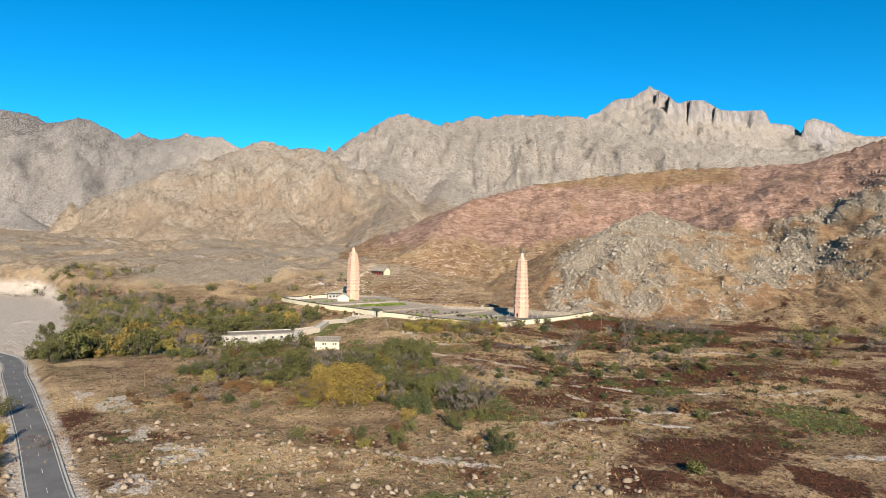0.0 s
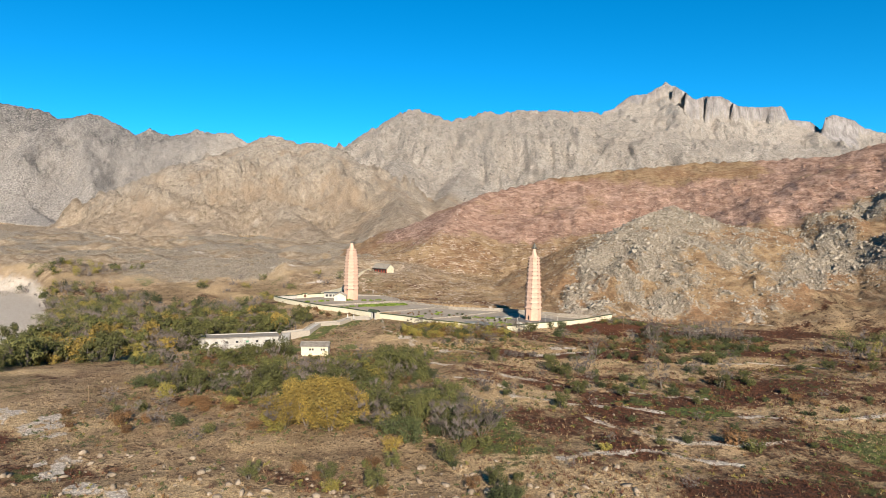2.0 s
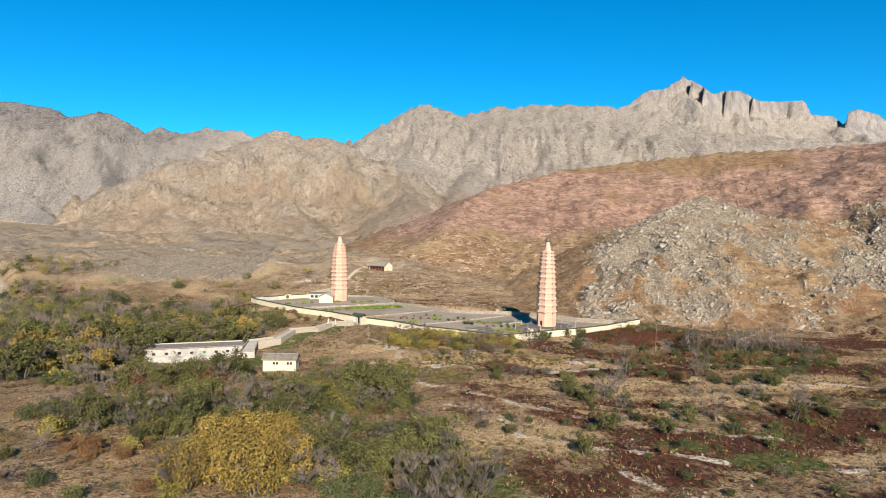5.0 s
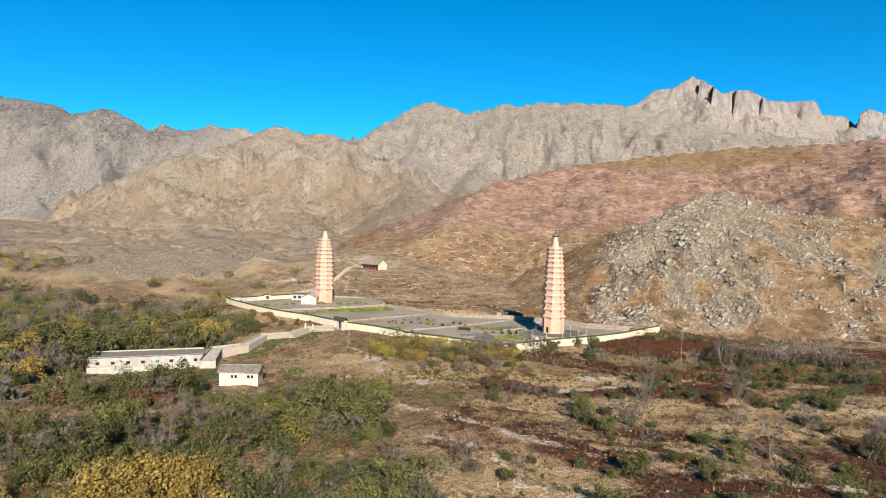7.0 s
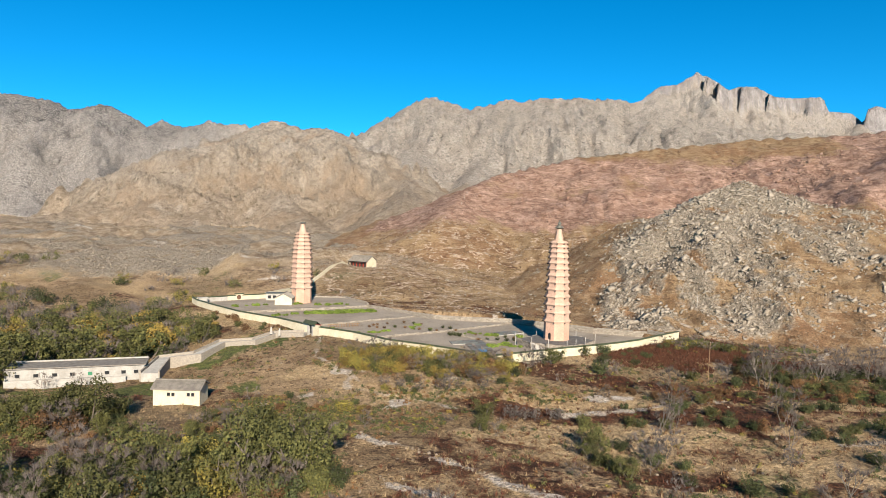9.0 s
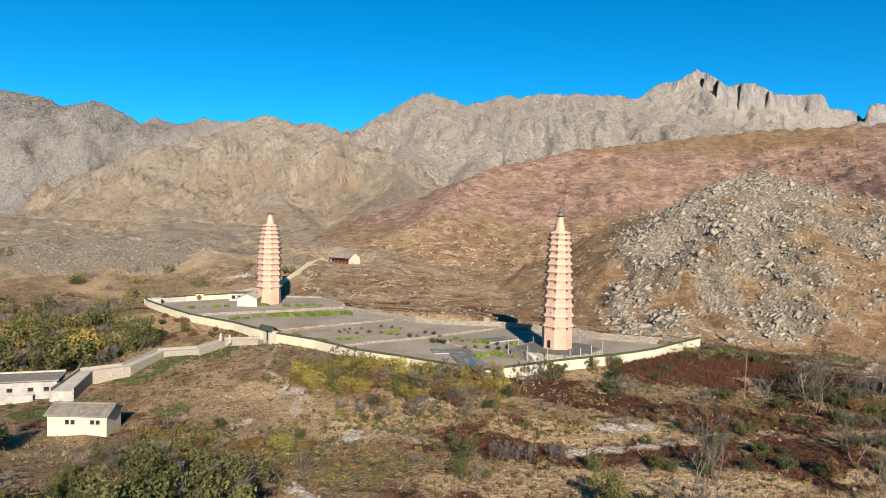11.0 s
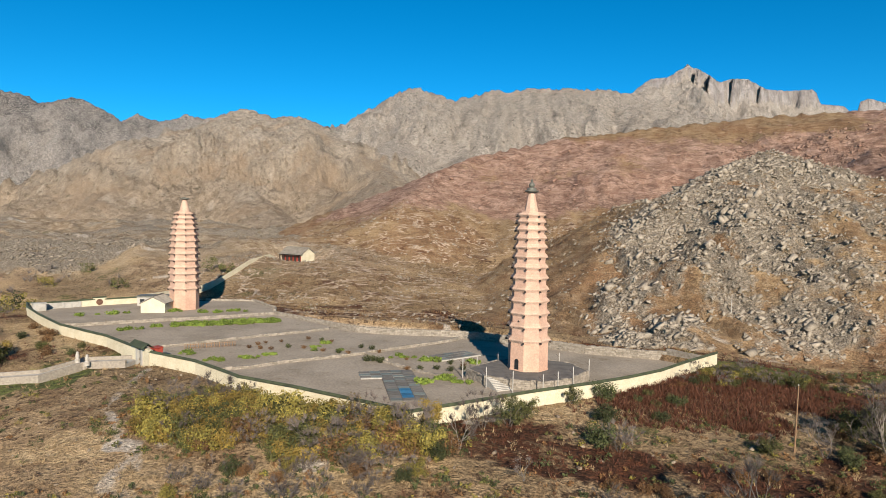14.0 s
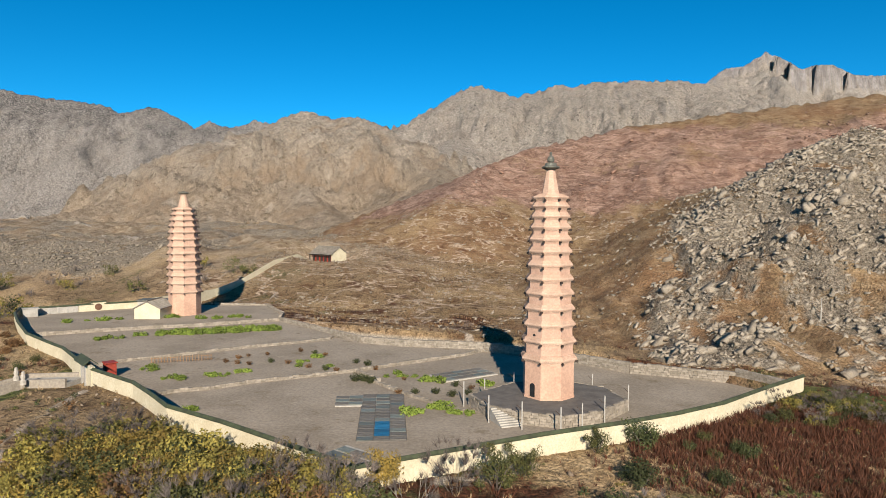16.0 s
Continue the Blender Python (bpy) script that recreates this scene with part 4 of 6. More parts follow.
def stone_wall(name, pts, z0, z1, thick, label, seed, material=None):
    """A dry-stone wall of uneven blocks in courses."""
    rng = random.Random(seed)
    w = thing(name, pose(pts[0][0], pts[0][1], 0), label, "stone wall", kind="structure")
    bm = bmesh.new()
    ox, oy = pts[0]
    for (ax, ay), (bx, by) in zip(pts, pts[1:]):
        n, a = math.hypot(bx - ax, by - ay), math.atan2(by - ay, bx - ax)
        rows = max(1, round((z1 - z0) / 0.45))
        for r in range(rows):
            x, hr = 0.0, (z1 - z0) / rows
            while x < n:
                ln = min(rng.uniform(0.5, 1.25), n - x + 0.1)
                t = thick / 2 + rng.uniform(-0.06, 0.06)
                top = hr * (r + 1) - rng.uniform(0.0, 0.05) + (rng.uniform(-0.1, 0.12) if r == rows - 1 else 0)
                t0 = len(bm.verts)
                box(bm, x + 0.02, x + ln - 0.02, -t, t, z0 + hr * r - (0.4 if r == 0 else 0), z0 + top)
                bm.verts.ensure_lookup_table()
                for v in bm.verts[t0:]:
                    px, py = v.co.x, v.co.y + rng.uniform(-0.03, 0.03)
                    v.co.x = ax - ox + px * math.cos(a) - py * math.sin(a)
                    v.co.y = ay - oy + px * math.sin(a) + py * math.cos(a)
                x += ln
    part("stonework", bm, material or M_COURSED, w)
    return w


def coursed_material():
    k = Nodes("coursed_stone")
    c = k.mix(k.island(), (0.266, 0.233, 0.192), (0.17, 0.148, 0.118))
    c = k.scaled(c, k.step(k.noise(0.5, 4.0, 0.65), 0.25, 0.75, 0.75, 1.2))
    return k.done(c, 0.95, k.bump(k.noise(0.3, 4.0), 0.6, 0.06))


M_COURSED = coursed_material()
stone_wall("retaining_wall", EDGE_1, -1.0, 0.08, 0.7, "pale grey rubble retaining wall of the upper terrace", 1)
stone_wall("retaining_wall", EDGE_2, -1.5, -0.75, 0.7, "low grey rubble retaining wall between gravel terraces", 2)
stone_wall("retaining_wall", EDGE_3, -2.0, -1.2, 0.7, "low grey rubble retaining wall above the front terrace", 3)
stone_wall("retaining_wall", BACK, -1.9, 0.25, 0.9, "long grey rubble wall along the foot of the hillside", 4)
stone_wall("retaining_wall", [(84, 396), (92, 386.4)], -1.9, 0.9, 0.8, "rubble wall closing the court against the hill", 41)
stone_wall("retaining_wall", [(-29, 448.5), (-31, 456), (-44, 474), (-62, 473)], -0.4, 0.7, 0.8, "low rubble wall round the back of the upper terrace", 5)
stone_wall("low_kerb", [(13, 388), (17.4, 383.7), (24.3, 376.9), (34.1, 369.0)], -1.95, -1.4, 0.8, "low rubble kerb crossing the front terrace", 6)
stone_wall("low_kerb", [(9.5, 394), (16, 386.5)], -1.95, -1.35, 0.8, "low rubble kerb crossing the front terrace", 7)

# platform under the slender pagoda, with its steps
PLATFORM_EDGE = [(34.8, 373.0), (38.5, 366.8), (44, 364.2), (50, 363.2), (55.5, 366.5), (60.5, 373.8), (57.5, 381.5), (50, 385.5), (42, 382.5)]
M_BRICK = weathered("grey_paving_brick", (0.126, 0.115, 0.104), (0.089, 0.081, 0.074), 2.0, 0.25, 0.9, 0.01)
base = thing("pagoda_platform", pose(0, 0, 0), "raised grey brick platform with pale concrete edging", "platform", kind="structure")
part("paving", prism(PLATFORM_EDGE, -3.0, 0.02), M_BRICK, base)
stone_wall("platform_edge", PLATFORM_EDGE + PLATFORM_EDGE[:1], -1.95, 0.1, 0.45, "pale rendered rubble edge of the pagoda platform", 8)
steps = thing("stone_steps", pose(40.2, 366.6, -1.9, 0, 0, 27), "weathered pale stone steps up to the pagoda platform", "steps")
for i in range(9):
    part("step", boxed(-1.7, 1.7, -4.4 + 0.5 * i, -3.88 + 0.5 * i, -0.6, 0.21 * (i + 1), bevel=0.015), M_CONCRETE, steps)


# posts with brackets round the platform
def fence_post(at, height):
    p = thing("fence_post", at, "white-painted post with a dark angled bracket", "post", "posts round the pagoda")
    part("post", boxed(-0.09, 0.09, -0.09, 0.09, -0.5, height, bevel=0.015), M_WHITE, p)
    arm = boxed(-0.04, 0.04, -0.04, 0.04, 0.0, 0.95)
    part("bracket", arm, M_DARK_WOOD, p, "dark angled steel bracket", pose(-0.1, 0, height * 0.72, 0, -48, 0))
    return p


for i, (x, y) in enumerate([(33.9, 372.4), (38.6, 364.3), (43.7, 361.6), (49.3, 359.4), (52.5, 362.1), (56.2, 366.7), (60.8, 374.2), (37.0, 377.4), (41.9, 383.2), (55.9, 384.0)]):
    fence_post(pose(x, y, -1.9, 0, 0, 8 * (i % 3) - 8), 4.3 if y < 375 else 3.6)

# glazed covers over the excavated foundations
M_PANEL = weathered("grey_metal_panel", (0.148, 0.137, 0.118), (0.1, 0.092, 0.081), 0.9, 0.3, 0.7, 0.004, 0.12)
M_TEAL = weathered("dusty_teal_glass", (0.141, 0.152, 0.133), (0.096, 0.111, 0.1), 0.9, 0.3, 0.5, 0.002, 0.2)
M_BLUE = weathered("blue_glass_panel", (0.026, 0.126, 0.222), (0.015, 0.081, 0.155), 1.2, 0.3, 0.3, 0.002, 0.3)
cover_at = pose(24.3, 353.6, -1.9, 0, 0, 12.5)
panel_mesh = mesh_of(boxed(-1.12, 1.12, -0.82, 0.82, 0.0, 0.07, bevel=0.015), "panel")
dig = thing("excavation_cover", cover_at, "low cover of grey panels and blue glass over an excavated pit", "excavation cover")
part("kerb", boxed(-3.6, 3.6, -0.2, 24.2, -0.5, 0.16), M_BRICK, dig)
for r in range(14):
    for c in range(3):
        m = M_BLUE if c == 1 and 1 <= r <= 4 else M_TEAL if (r * 3 + c * 5) % 4 == 0 else M_PANEL
        ob = part("panel", panel_mesh.copy(), m, dig, "blue glass panel" if m is M_BLUE else "", pose(-2.35 + 2.35 * c, 0.75 + 1.7 * r, 0.17, 0.6 * ((r + c) % 3 - 1), 0, 0))
dig = thing("excavation_cover", pose(17.5, 373.0, -1.9, 0, 0, 14), "low cover of dusty teal glass panels beside the pit", "excavation cover")
part("kerb", boxed(-5.6, 3.4, -3.1, 3.1, -0.5, 0.2), M_CONCRETE, dig)
for r in range(3):
    for c in range(4):
        part("panel", panel_mesh.copy(), M_TEAL if (r + c) % 2 else M_PANEL, dig, "", pose(-4.5 + 2.3 * c, -1.9 + 1.9 * r, 0.22, 0, 0, 0))
dig = thing("excavation_cover", pose(24.0, 346.0, -1.9, 0, 0, -30), "flat grey panels laid in the corner of the court", "excavation cover")
part("kerb", boxed(-6.0, 6.0, -2.4, 2.4, -0.5, 0.12), M_CONCRETE, dig)
for r in range(2):
    for c in range(5):
        part("panel", panel_mesh.copy(), M_TEAL if c % 3 == 0 else M_PANEL, dig, "", pose(-4.7 + 2.35 * c, -1.0 + 2.0 * r, 0.13, 0, 0, 0))
dig = thing("excavation_cover", pose(31.5, 394.0, -1.9, 0, 0, 40), "low cover of grey panels at the shaded side of the court", "excavation cover")
part("kerb", boxed(-6.2, 6.2, -3.2, 3.2, -0.5, 0.25), M_CONCRETE, dig)
for r in range(3):
    for c in range(5):
        part("panel", panel_mesh.copy(), M_TEAL if (r * 2 + c) % 3 == 0 else M_PANEL, dig, "", pose(-4.7 + 2.35 * c, -2.0 + 2.0 * r, 0.27, 0, 0, 0))

# wooden rack beside the dry bed
rack = thing("wooden_rack", pose(-34.6, 391.6, -1.4, 0, 0, 28), "weathered brown timber rack of upright slats in dry weeds", "rack")
M_TIMBER = weathered("weathered_timber", (0.185, 0.118, 0.067), (0.111, 0.067, 0.037), 0.8, 0.12, 0.85, 0.01, 0.2)
for zr in (0.25, 1.0):
    part("rail", boxed(0, 12.4, -0.05, 0.05, zr, zr + 0.1, bevel=0.01), M_TIMBER, rack)
slat = mesh_of(boxed(-0.09, 0.09, -0.03, 0.03, -0.2, 1.3, bevel=0.008), "slat")
for i in range(20):
    part("slat", slat, M_TIMBER, rack, "", pose(0.3 + 0.62 * i, -0.085, 0, 0, 0, 0))

# red kiosk inside the gate
kiosk = thing("red_kiosk", pose(-35.8, 380.2, -0.9, 0, 0, -38), "small red-painted ticket kiosk inside the gate", "kiosk")
part("cabin", boxed(-1.1, 1.1, -0.9, 0.9, -0.7, 2.2, bevel=0.03), M_RED, kiosk)
part("roof", boxed(-1.3, 1.3, -1.1, 1.1, 2.2, 2.36, bevel=0.03), M_RED, kiosk, "overhanging red roof slab")
part("hatch", boxed(-0.5, 0.5, -0.95, -0.89, 0.9, 1.7), M_GLASS_AND_SHADE, kiosk, "dark serving hatch")


# ---- buildings ----
def pitched(length, width, z0, rise, over, thick=0.22):
    """A gable roof along x, its eaves at z0."""
    bm = bmesh.new()
    l, w = length / 2 + over, width / 2 + over
    drop = rise * over / (width / 2)
    prof = [(-w, z0 - drop), (0, z0 + rise), (w, z0 - drop), (w, z0 - drop + thick), (0, z0 + rise + thick), (-w, z0 - drop + thick)]
    a = [bm.verts.new((-l, y, z)) for y, z in prof]
    b = [bm.verts.new((l, y, z)) for y, z in prof]
    for i in range(6):
        j = (i + 1) % 6
        bm.faces.new((a[j], a[i], b[i], b[j]))
    for e, turn in ((a, 1), (b, -1)):
        bm.faces.new([e[i] for i in (0, 1, 4, 5)][::turn])
        bm.faces.new([e[i] for i in (1, 2, 3, 4)][::turn])
    return bm


def gabled_walls(length, width, height, rise, deep=2.5):
    bm = bmesh.new()
    prof = [(-width / 2, -deep), (width / 2, -deep), (width / 2, height), (0, height + rise), (-width / 2, height)]
    a = [bm.verts.new((-length / 2, y, z)) for y, z in prof]
    b = [bm.verts.new((length / 2, y, z)) for y, z in prof]
    for i in range(5):
        j = (i + 1) % 5
        bm.faces.new((a[i], a[j], b[j], b[i]))
    bm.faces.new(a[::-1])
    bm.faces.new(b)
    bmesh.ops.recalc_face_normals(bm, faces=bm.faces)
    return bm


def tile_ribs(owner, length, width, z0, rise, over, gap=0.6, thick=0.22):
    """Rows of cover tiles running down both slopes, and the ridge."""
    bm = bmesh.new()
    w = width / 2 + over
    slope = math.atan2(rise, width / 2)
    n = int((length + 2 * over) / gap)
    for i in range(n + 1):
        x = -length / 2 - over + (length + 2 * over) * i / n
        for side in (-1, 1):
            y0, zz0 = side * w, z0 - rise * over / (width / 2) + thick
            y1, zz1 = side * 0.05, z0 + rise + thick
            v = [bm.verts.new(c) for c in ((x - 0.1, y0, zz0 - 0.01), (x + 0.1, y0, zz0 - 0.01), (x, y0, zz0 + 0.12), (x - 0.1, y1, zz1 - 0.01), (x + 0.1, y1, zz1 - 0.01), (x, y1, zz1 + 0.12))]
            for q in ((0, 2, 5, 3), (2, 1, 4, 5), (0, 1, 2)):
                bm.faces.new([v[k] for k in q])
    bmesh.ops.recalc_face_normals(bm, faces=bm.faces)
    part("tiling", bm, M_TILE, owner)
    part("ridge", boxed(-length / 2 - over, length / 2 + over, -0.18, 0.18, z0 + rise + thick - 0.05, z0 + rise + thick + 0.3, bevel=0.05), M_TILE, owner, "raised ridge of grey tiles")


def window_unit(owner, x, y, z, w, h, deg=0.0, glass=None):
    win = part("window", boxed(-w / 2 - 0.08, w / 2 + 0.08, -0.05, 0.1, -0.08, h + 0.08), M_WHITE, owner, "", pose(x, y, z, 0, 0, deg))
    part("pane", boxed(-w / 2, w / 2, -0.065, 0.0, 0, h), glass or M_GLASS_AND_SHADE, win, "dark window pane")
    part("sill", boxed(-w / 2 - 0.12, w / 2 + 0.12, -0.16, 0.0, -0.16, -0.06), M_CONCRETE, win)
    return win


# small hut with two pairs of windows
hut = thing("hut", pose(-54.6, 314.3, -7.5, 0, 0, 4), "small cream plastered hut with a grey gable roof", "hut")
part("wall", gabled_walls(11.6, 6.0, 2.9, 1.25), M_CREAM, hut)
part("roof", pitched(11.6, 6.0, 2.92, 1.28, 0.5), M_TILE, hut, "grey corrugated gable roof")
tile_ribs(hut, 11.6, 6.0, 2.92, 1.28, 0.5, 0.5)
for x in (-1.9, -0.8, 3.0, 4.1):
    window_unit(hut, x, -3.02, 1.15, 0.75, 0.8)

# long low building behind a yard wall
long_house = thing("long_building", pose(-96.3, 338.2, -10.2, 0, 0, 21), "long white single-storey building with a flat grey roof", "building")
part("wall", boxed(-18, 18, -4.2, 4.2, -2.5, 4.5), M_WHITE, long_house)
part("roof", boxed(-18.5, 18.5, -4.7, 4.7, 4.5, 4.85, bevel=0.03), M_TILE, long_house, "flat grey felted roof")
part("parapet", boxed(-18.2, 18.2, 4.0, 4.5, 4.85, 5.25, bevel=0.03), M_CONCRETE, long_house)
M_GREEN_FRAME = weathered("green_painted_panel", (0.037, 0.163, 0.089), (0.026, 0.118, 0.067), 0.6, 0.1, 0.5, 0.003)
for i, x in enumerate((-14.8, -10.2, -5.5, -1.0, 3.6, 8.0, 12.4, 15.8)):
    window_unit(long_house, x, -4.22, 2.1, 1.2, 0.95, 0, M_GREEN_FRAME if i == 4 else None)
yard = thing("yard_wall", pose(-95.2, 333.0, -10.4, 0, 0, 21), "low white rendered yard wall with a pale cap", "wall", kind="structure")
part("wall_panel", boxed(-17, 14, -0.15, 0.15, -2.0, 1.7), M_WHITE, yard)
part("cap", boxed(-17.1, 14.1, -0.22, 0.22, 1.7, 1.82), M_CONCRETE, yard, "pale concrete cap")

# cream shed beside the stout pagoda
shed = thing("shed", pose(-66.4, 444.3, 0.0, 0, 0, 96), "cream plastered shed with a grey gable roof", "shed")
part("wall", gabled_walls(9.0, 7.6, 3.0, 1.9, 0.6), M_CREAM, shed)
part("roof", pitched(9.0, 7.6, 3.02, 1.95, 0.3), M_TILE, shed, "grey tiled gable roof")
tile_ribs(shed, 9.0, 7.6, 3.02, 1.95, 0.3, 0.55)
office = thing("office_building", pose(-73.0, 458.8, 0.0, 0, 0, 10), "low grey site office with a flat roof and glazed front", "building")
part("wall", boxed(-6.5, 6.5, -2.6, 2.6, -0.6, 3.1), M_CONCRETE, office)
part("roof", boxed(-6.9, 6.9, -3.1, 3.1, 3.1, 3.4, bevel=0.03), M_SLATE, office, "flat dark roof slab")
for x in (-4.8, -2.4, 0.0, 2.4, 4.8):
    window_unit(office, x, -2.62, 0.9, 1.4, 1.4)

# wall behind the upper terrace: grey bays, then cream with a round gate
back_wall = thing("bay_wall", pose(0, 0, 0), "boundary wall of grey bays between white piers under dark coping", "wall", kind="structure")
wall_run(back_wall, [(-104.5, 440.5), (-95.5, 449.3)], 2.0, 0.35, M_CONCRETE, M_COPING, 0.6, lambda x, y: 0.0)
pier = mesh_of(boxed(-0.28, 0.28, -0.33, 0.33, -0.3, 2.0, bevel=0.02), "pier")
for i in range(6):
    f = i / 5
    part("pier", pier, M_WHITE, back_wall, "white rendered pier", pose(-104.5 + 9.0 * f, 440.5 + 8.8 * f, 0, 0, 0, 44.4))
rear = thing("rear_wall", pose(0, 0, 0), "cream rear wall with dark coping and a round moon gate", "wall", kind="structure")
wall_run(rear, [(-95.5, 449.3), (-92.6, 452.2)], 2.1, 0.35, M_CREAM, M_COPING, 0.6, lambda x, y: 0.0)
wall_run(rear, [(-92.6, 452.2), (-89.9, 454.9)], 2.7, 0.4, M_CREAM, M_COPING, 0.6, lambda x, y: 0.0)
wall_run(rear, [(-89.9, 454.9), (-82.0, 462.2), (-79.0, 464.5)], 2.0, 0.35, M_CREAM, M_COPING, 0.6, lambda x, y: 0.0)
M_BROWN = weathered("brown_timber", (0.126, 0.067, 0.041), (0.081, 0.044, 0.03), 0.7, 0.1, 0.8, 0.01)
moon = rings([(1.05, -0.3), (1.05, 0.3)], 20, 0, True, False)
part("moon_gate", moon, M_BROWN, rear, "round brown timber gate", pose(-91.3, 453.5, 1.25, 90, 0, 44.5))
block = thing("guard_box", pose(-102.3, 438.3, 0.0, 0, 0, 44), "small pale rendered guard box in the corner", "guard box")
part("body", boxed(-1.9, 1.9, -1.0, 1.0, -0.2, 2.4, bevel=0.03), M_CONCRETE, block)
part("roof", boxed(-2.1, 2.1, -1.2, 1.2, 2.4, 2.6, bevel=0.03), M_CONCRETE, block)

# main gate in the boundary wall
gate = thing("gatehouse", pose(-36.4, 374.3, 0.0, 0, 0, -40.5), "cream gatehouse with a small green tiled roof and arched doorway", "gate")
for sx in (-1, 1):
    part("side_wall", boxed(min(sx * 1.0, sx * 5.0), max(sx * 1.0, sx * 5.0), -0.32, 0.32, -3.2, 2.6), M_CREAM, gate)
    part("pillar", boxed(sx * 1.25 - 0.35, sx * 1.25 + 0.35, -0.55, 0.55, -3.2, 2.9, bevel=0.02), M_WHITE, gate, "white pillar")
part("lintel", boxed(-0.95, 0.95, -0.3, 0.3, 2.2, 2.9), M_CREAM, gate)
part("roof", pitched(6.4, 1.8, 2.9, 0.75, 0.35, 0.16), M_COPING, gate, "small green tiled roof")
# solid slab between the pillars, coloured as the dark of the passage
part("door", boxed(-0.9, 0.9, 0.05, 0.15, -0.6, 2.2), M_GLASS_AND_SHADE, gate, "near-black slab painting the shade in the gateway")

# approach ramp


def ribbon(pts, half, lift=0.0, thick=0.6):
    """A strip along x, y, z points."""
    bm = bmesh.new()
    rows = []
    for i, (x, y, z) in enumerate(pts):
        a, b = pts[max(i - 1, 0)], pts[min(i + 1, len(pts) - 1)]
        n = math.hypot(b[0] - a[0], b[1] - a[1])
        nx, ny = -(b[1] - a[1]) / n, (b[0] - a[0]) / n
        lo, hi = (half if isinstance(half, tuple) else (-half, half))
        rows.append([bm.verts.new((x + nx * o, y + ny * o, z + lift - t)) for o, t in ((lo, 0), (hi, 0), (hi, thick), (lo, thick))])
    for a, b in zip(rows, rows[1:]):
        for i in range(4):
            j = (i + 1) % 4
            bm.faces.new((a[j], a[i], b[i], b[j]))
    bm.faces.new(rows[0])
    bm.faces.new(rows[-1][::-1])
    bmesh.ops.recalc_face_normals(bm, faces=bm.faces)
    return bm


ramp = thing("approach_ramp", pose(0, 0, 0), "pale concrete ramp with stone parapets leading to the gate", "ramp", kind="structure")
part("roadway", ribbon(RAMP, 2.4, 0.0, 3.5), M_CONCRETE, ramp)
for lo, hi in ((-2.85, -2.4), (2.4, 2.85)):
    part("parapet", ribbon(RAMP, (lo, hi), 0.75, 4.3), M_COURSED, ramp, "pale stone parapet")
M_PALE = weathered("pale_limestone", (0.355, 0.326, 0.285), (0.266, 0.24, 0.207), 0.8, 0.15, 0.9, 0.03)
for x, y in ((-50.3, 373.8), (-46.6, 371.2)):
    st = rings([(0.75, -0.6), (0.75, 0.45), (0.55, 0.5), (0.5, 0.9), (0.62, 1.3), (0.55, 1.8), (0.4, 2.1), (0.42, 2.5), (0.2, 2.8)], 8, 0.3, True, False)
    bmesh.ops.translate(st, verts=st.verts, vec=(0, 0, 0))
    ob = new("standing_stone", mesh_of(st, "standing_stone"))
    ob.data.materials.append(M_PALE)
    ob.matrix_basis = pose(x, y, -0.75) @ Matrix.Scale(0.72, 4)
    tagged(ob, "carved pale limestone figure on a plinth beside the ramp", "statue", "pair beside the ramp")

# hillside temple
M_OLD_TILE = weathered("worn_temple_tile", (0.222, 0.2, 0.167), (0.148, 0.13, 0.107), 1.2, 0.25, 0.85, 0.03)
temple = thing("temple", pose(-52.4, 567.0, 8.9, 0, 0, -30), "small temple hall with red columns and a grey tiled roof", "temple")
part("terrace", boxed(-8.4, 8.2, -6.4, 4.9, -3.5, 0.35, bevel=0.03), M_CONCRETE, temple, "low stone terrace")
part("hall_wall", gabled_walls(14.6, 9.0, 4.0, 2.7, 0.5), M_CREAM, temple, "white plastered gable walls", pose(0, 0.2, 0.35))
part("roof", pitched(14.6, 9.2, 4.35, 2.8, 0.45, 0.25), M_OLD_TILE, temple, "grey tiled gable roof", pose(0, 0.2, 0.1))
tile_ribs(temple, 14.6, 9.2, 4.45, 2.8, 0.45, 0.6, 0.25)
part("front_wall", boxed(-6.6, 6.6, -4.42, -4.32, 0.36, 3.6), M_RED, temple, "red painted timber front")
column = mesh_of(rings([(0.24, 0.3), (0.2, 0.5), (0.2, 3.9)], 10, 0, True, False), "column")
for i in range(6):
    part("column", column, M_DARK_WOOD if i in (0, 5) else M_RED, temple, "painted timber column", pose(-6.9 + 2.76 * i, -5.9, 0))
part("beam", boxed(-7.3, 7.3, -6.05, -5.65, 3.4, 4.1, bevel=0.02), M_DARK_WOOD, temple, "dark painted beam")
part("porch_roof", ribbon([(-7.9, -5.5, 4.2), (7.9, -5.5, 4.2)], 1.2, 0.05, 0.2), M_OLD_TILE, temple)
for i in range(5):
    part("door", boxed(-6.4 + 2.76 * i, -4.7 + 2.76 * i, -4.47, -4.425, 0.4, 3.0), M_DARK_WOOD, temple, "dark lattice door")

temple_wall = thing("hillside_wall", pose(0, 0, 0), "cream plastered wall climbing the slope to the temple", "wall", kind="structure")
TEMPLE_WALL = [(-83.5, 468.5), (-79.5, 484), (-76, 500), (-71, 514), (-66, 533), (-62, 551), (-60.8, 559.5)]
wall_run(temple_wall, TEMPLE_WALL, 2.0, 0.4, M_CREAM, None, 2.5, lambda x, y: max(0.3, ground_height(x, y)))

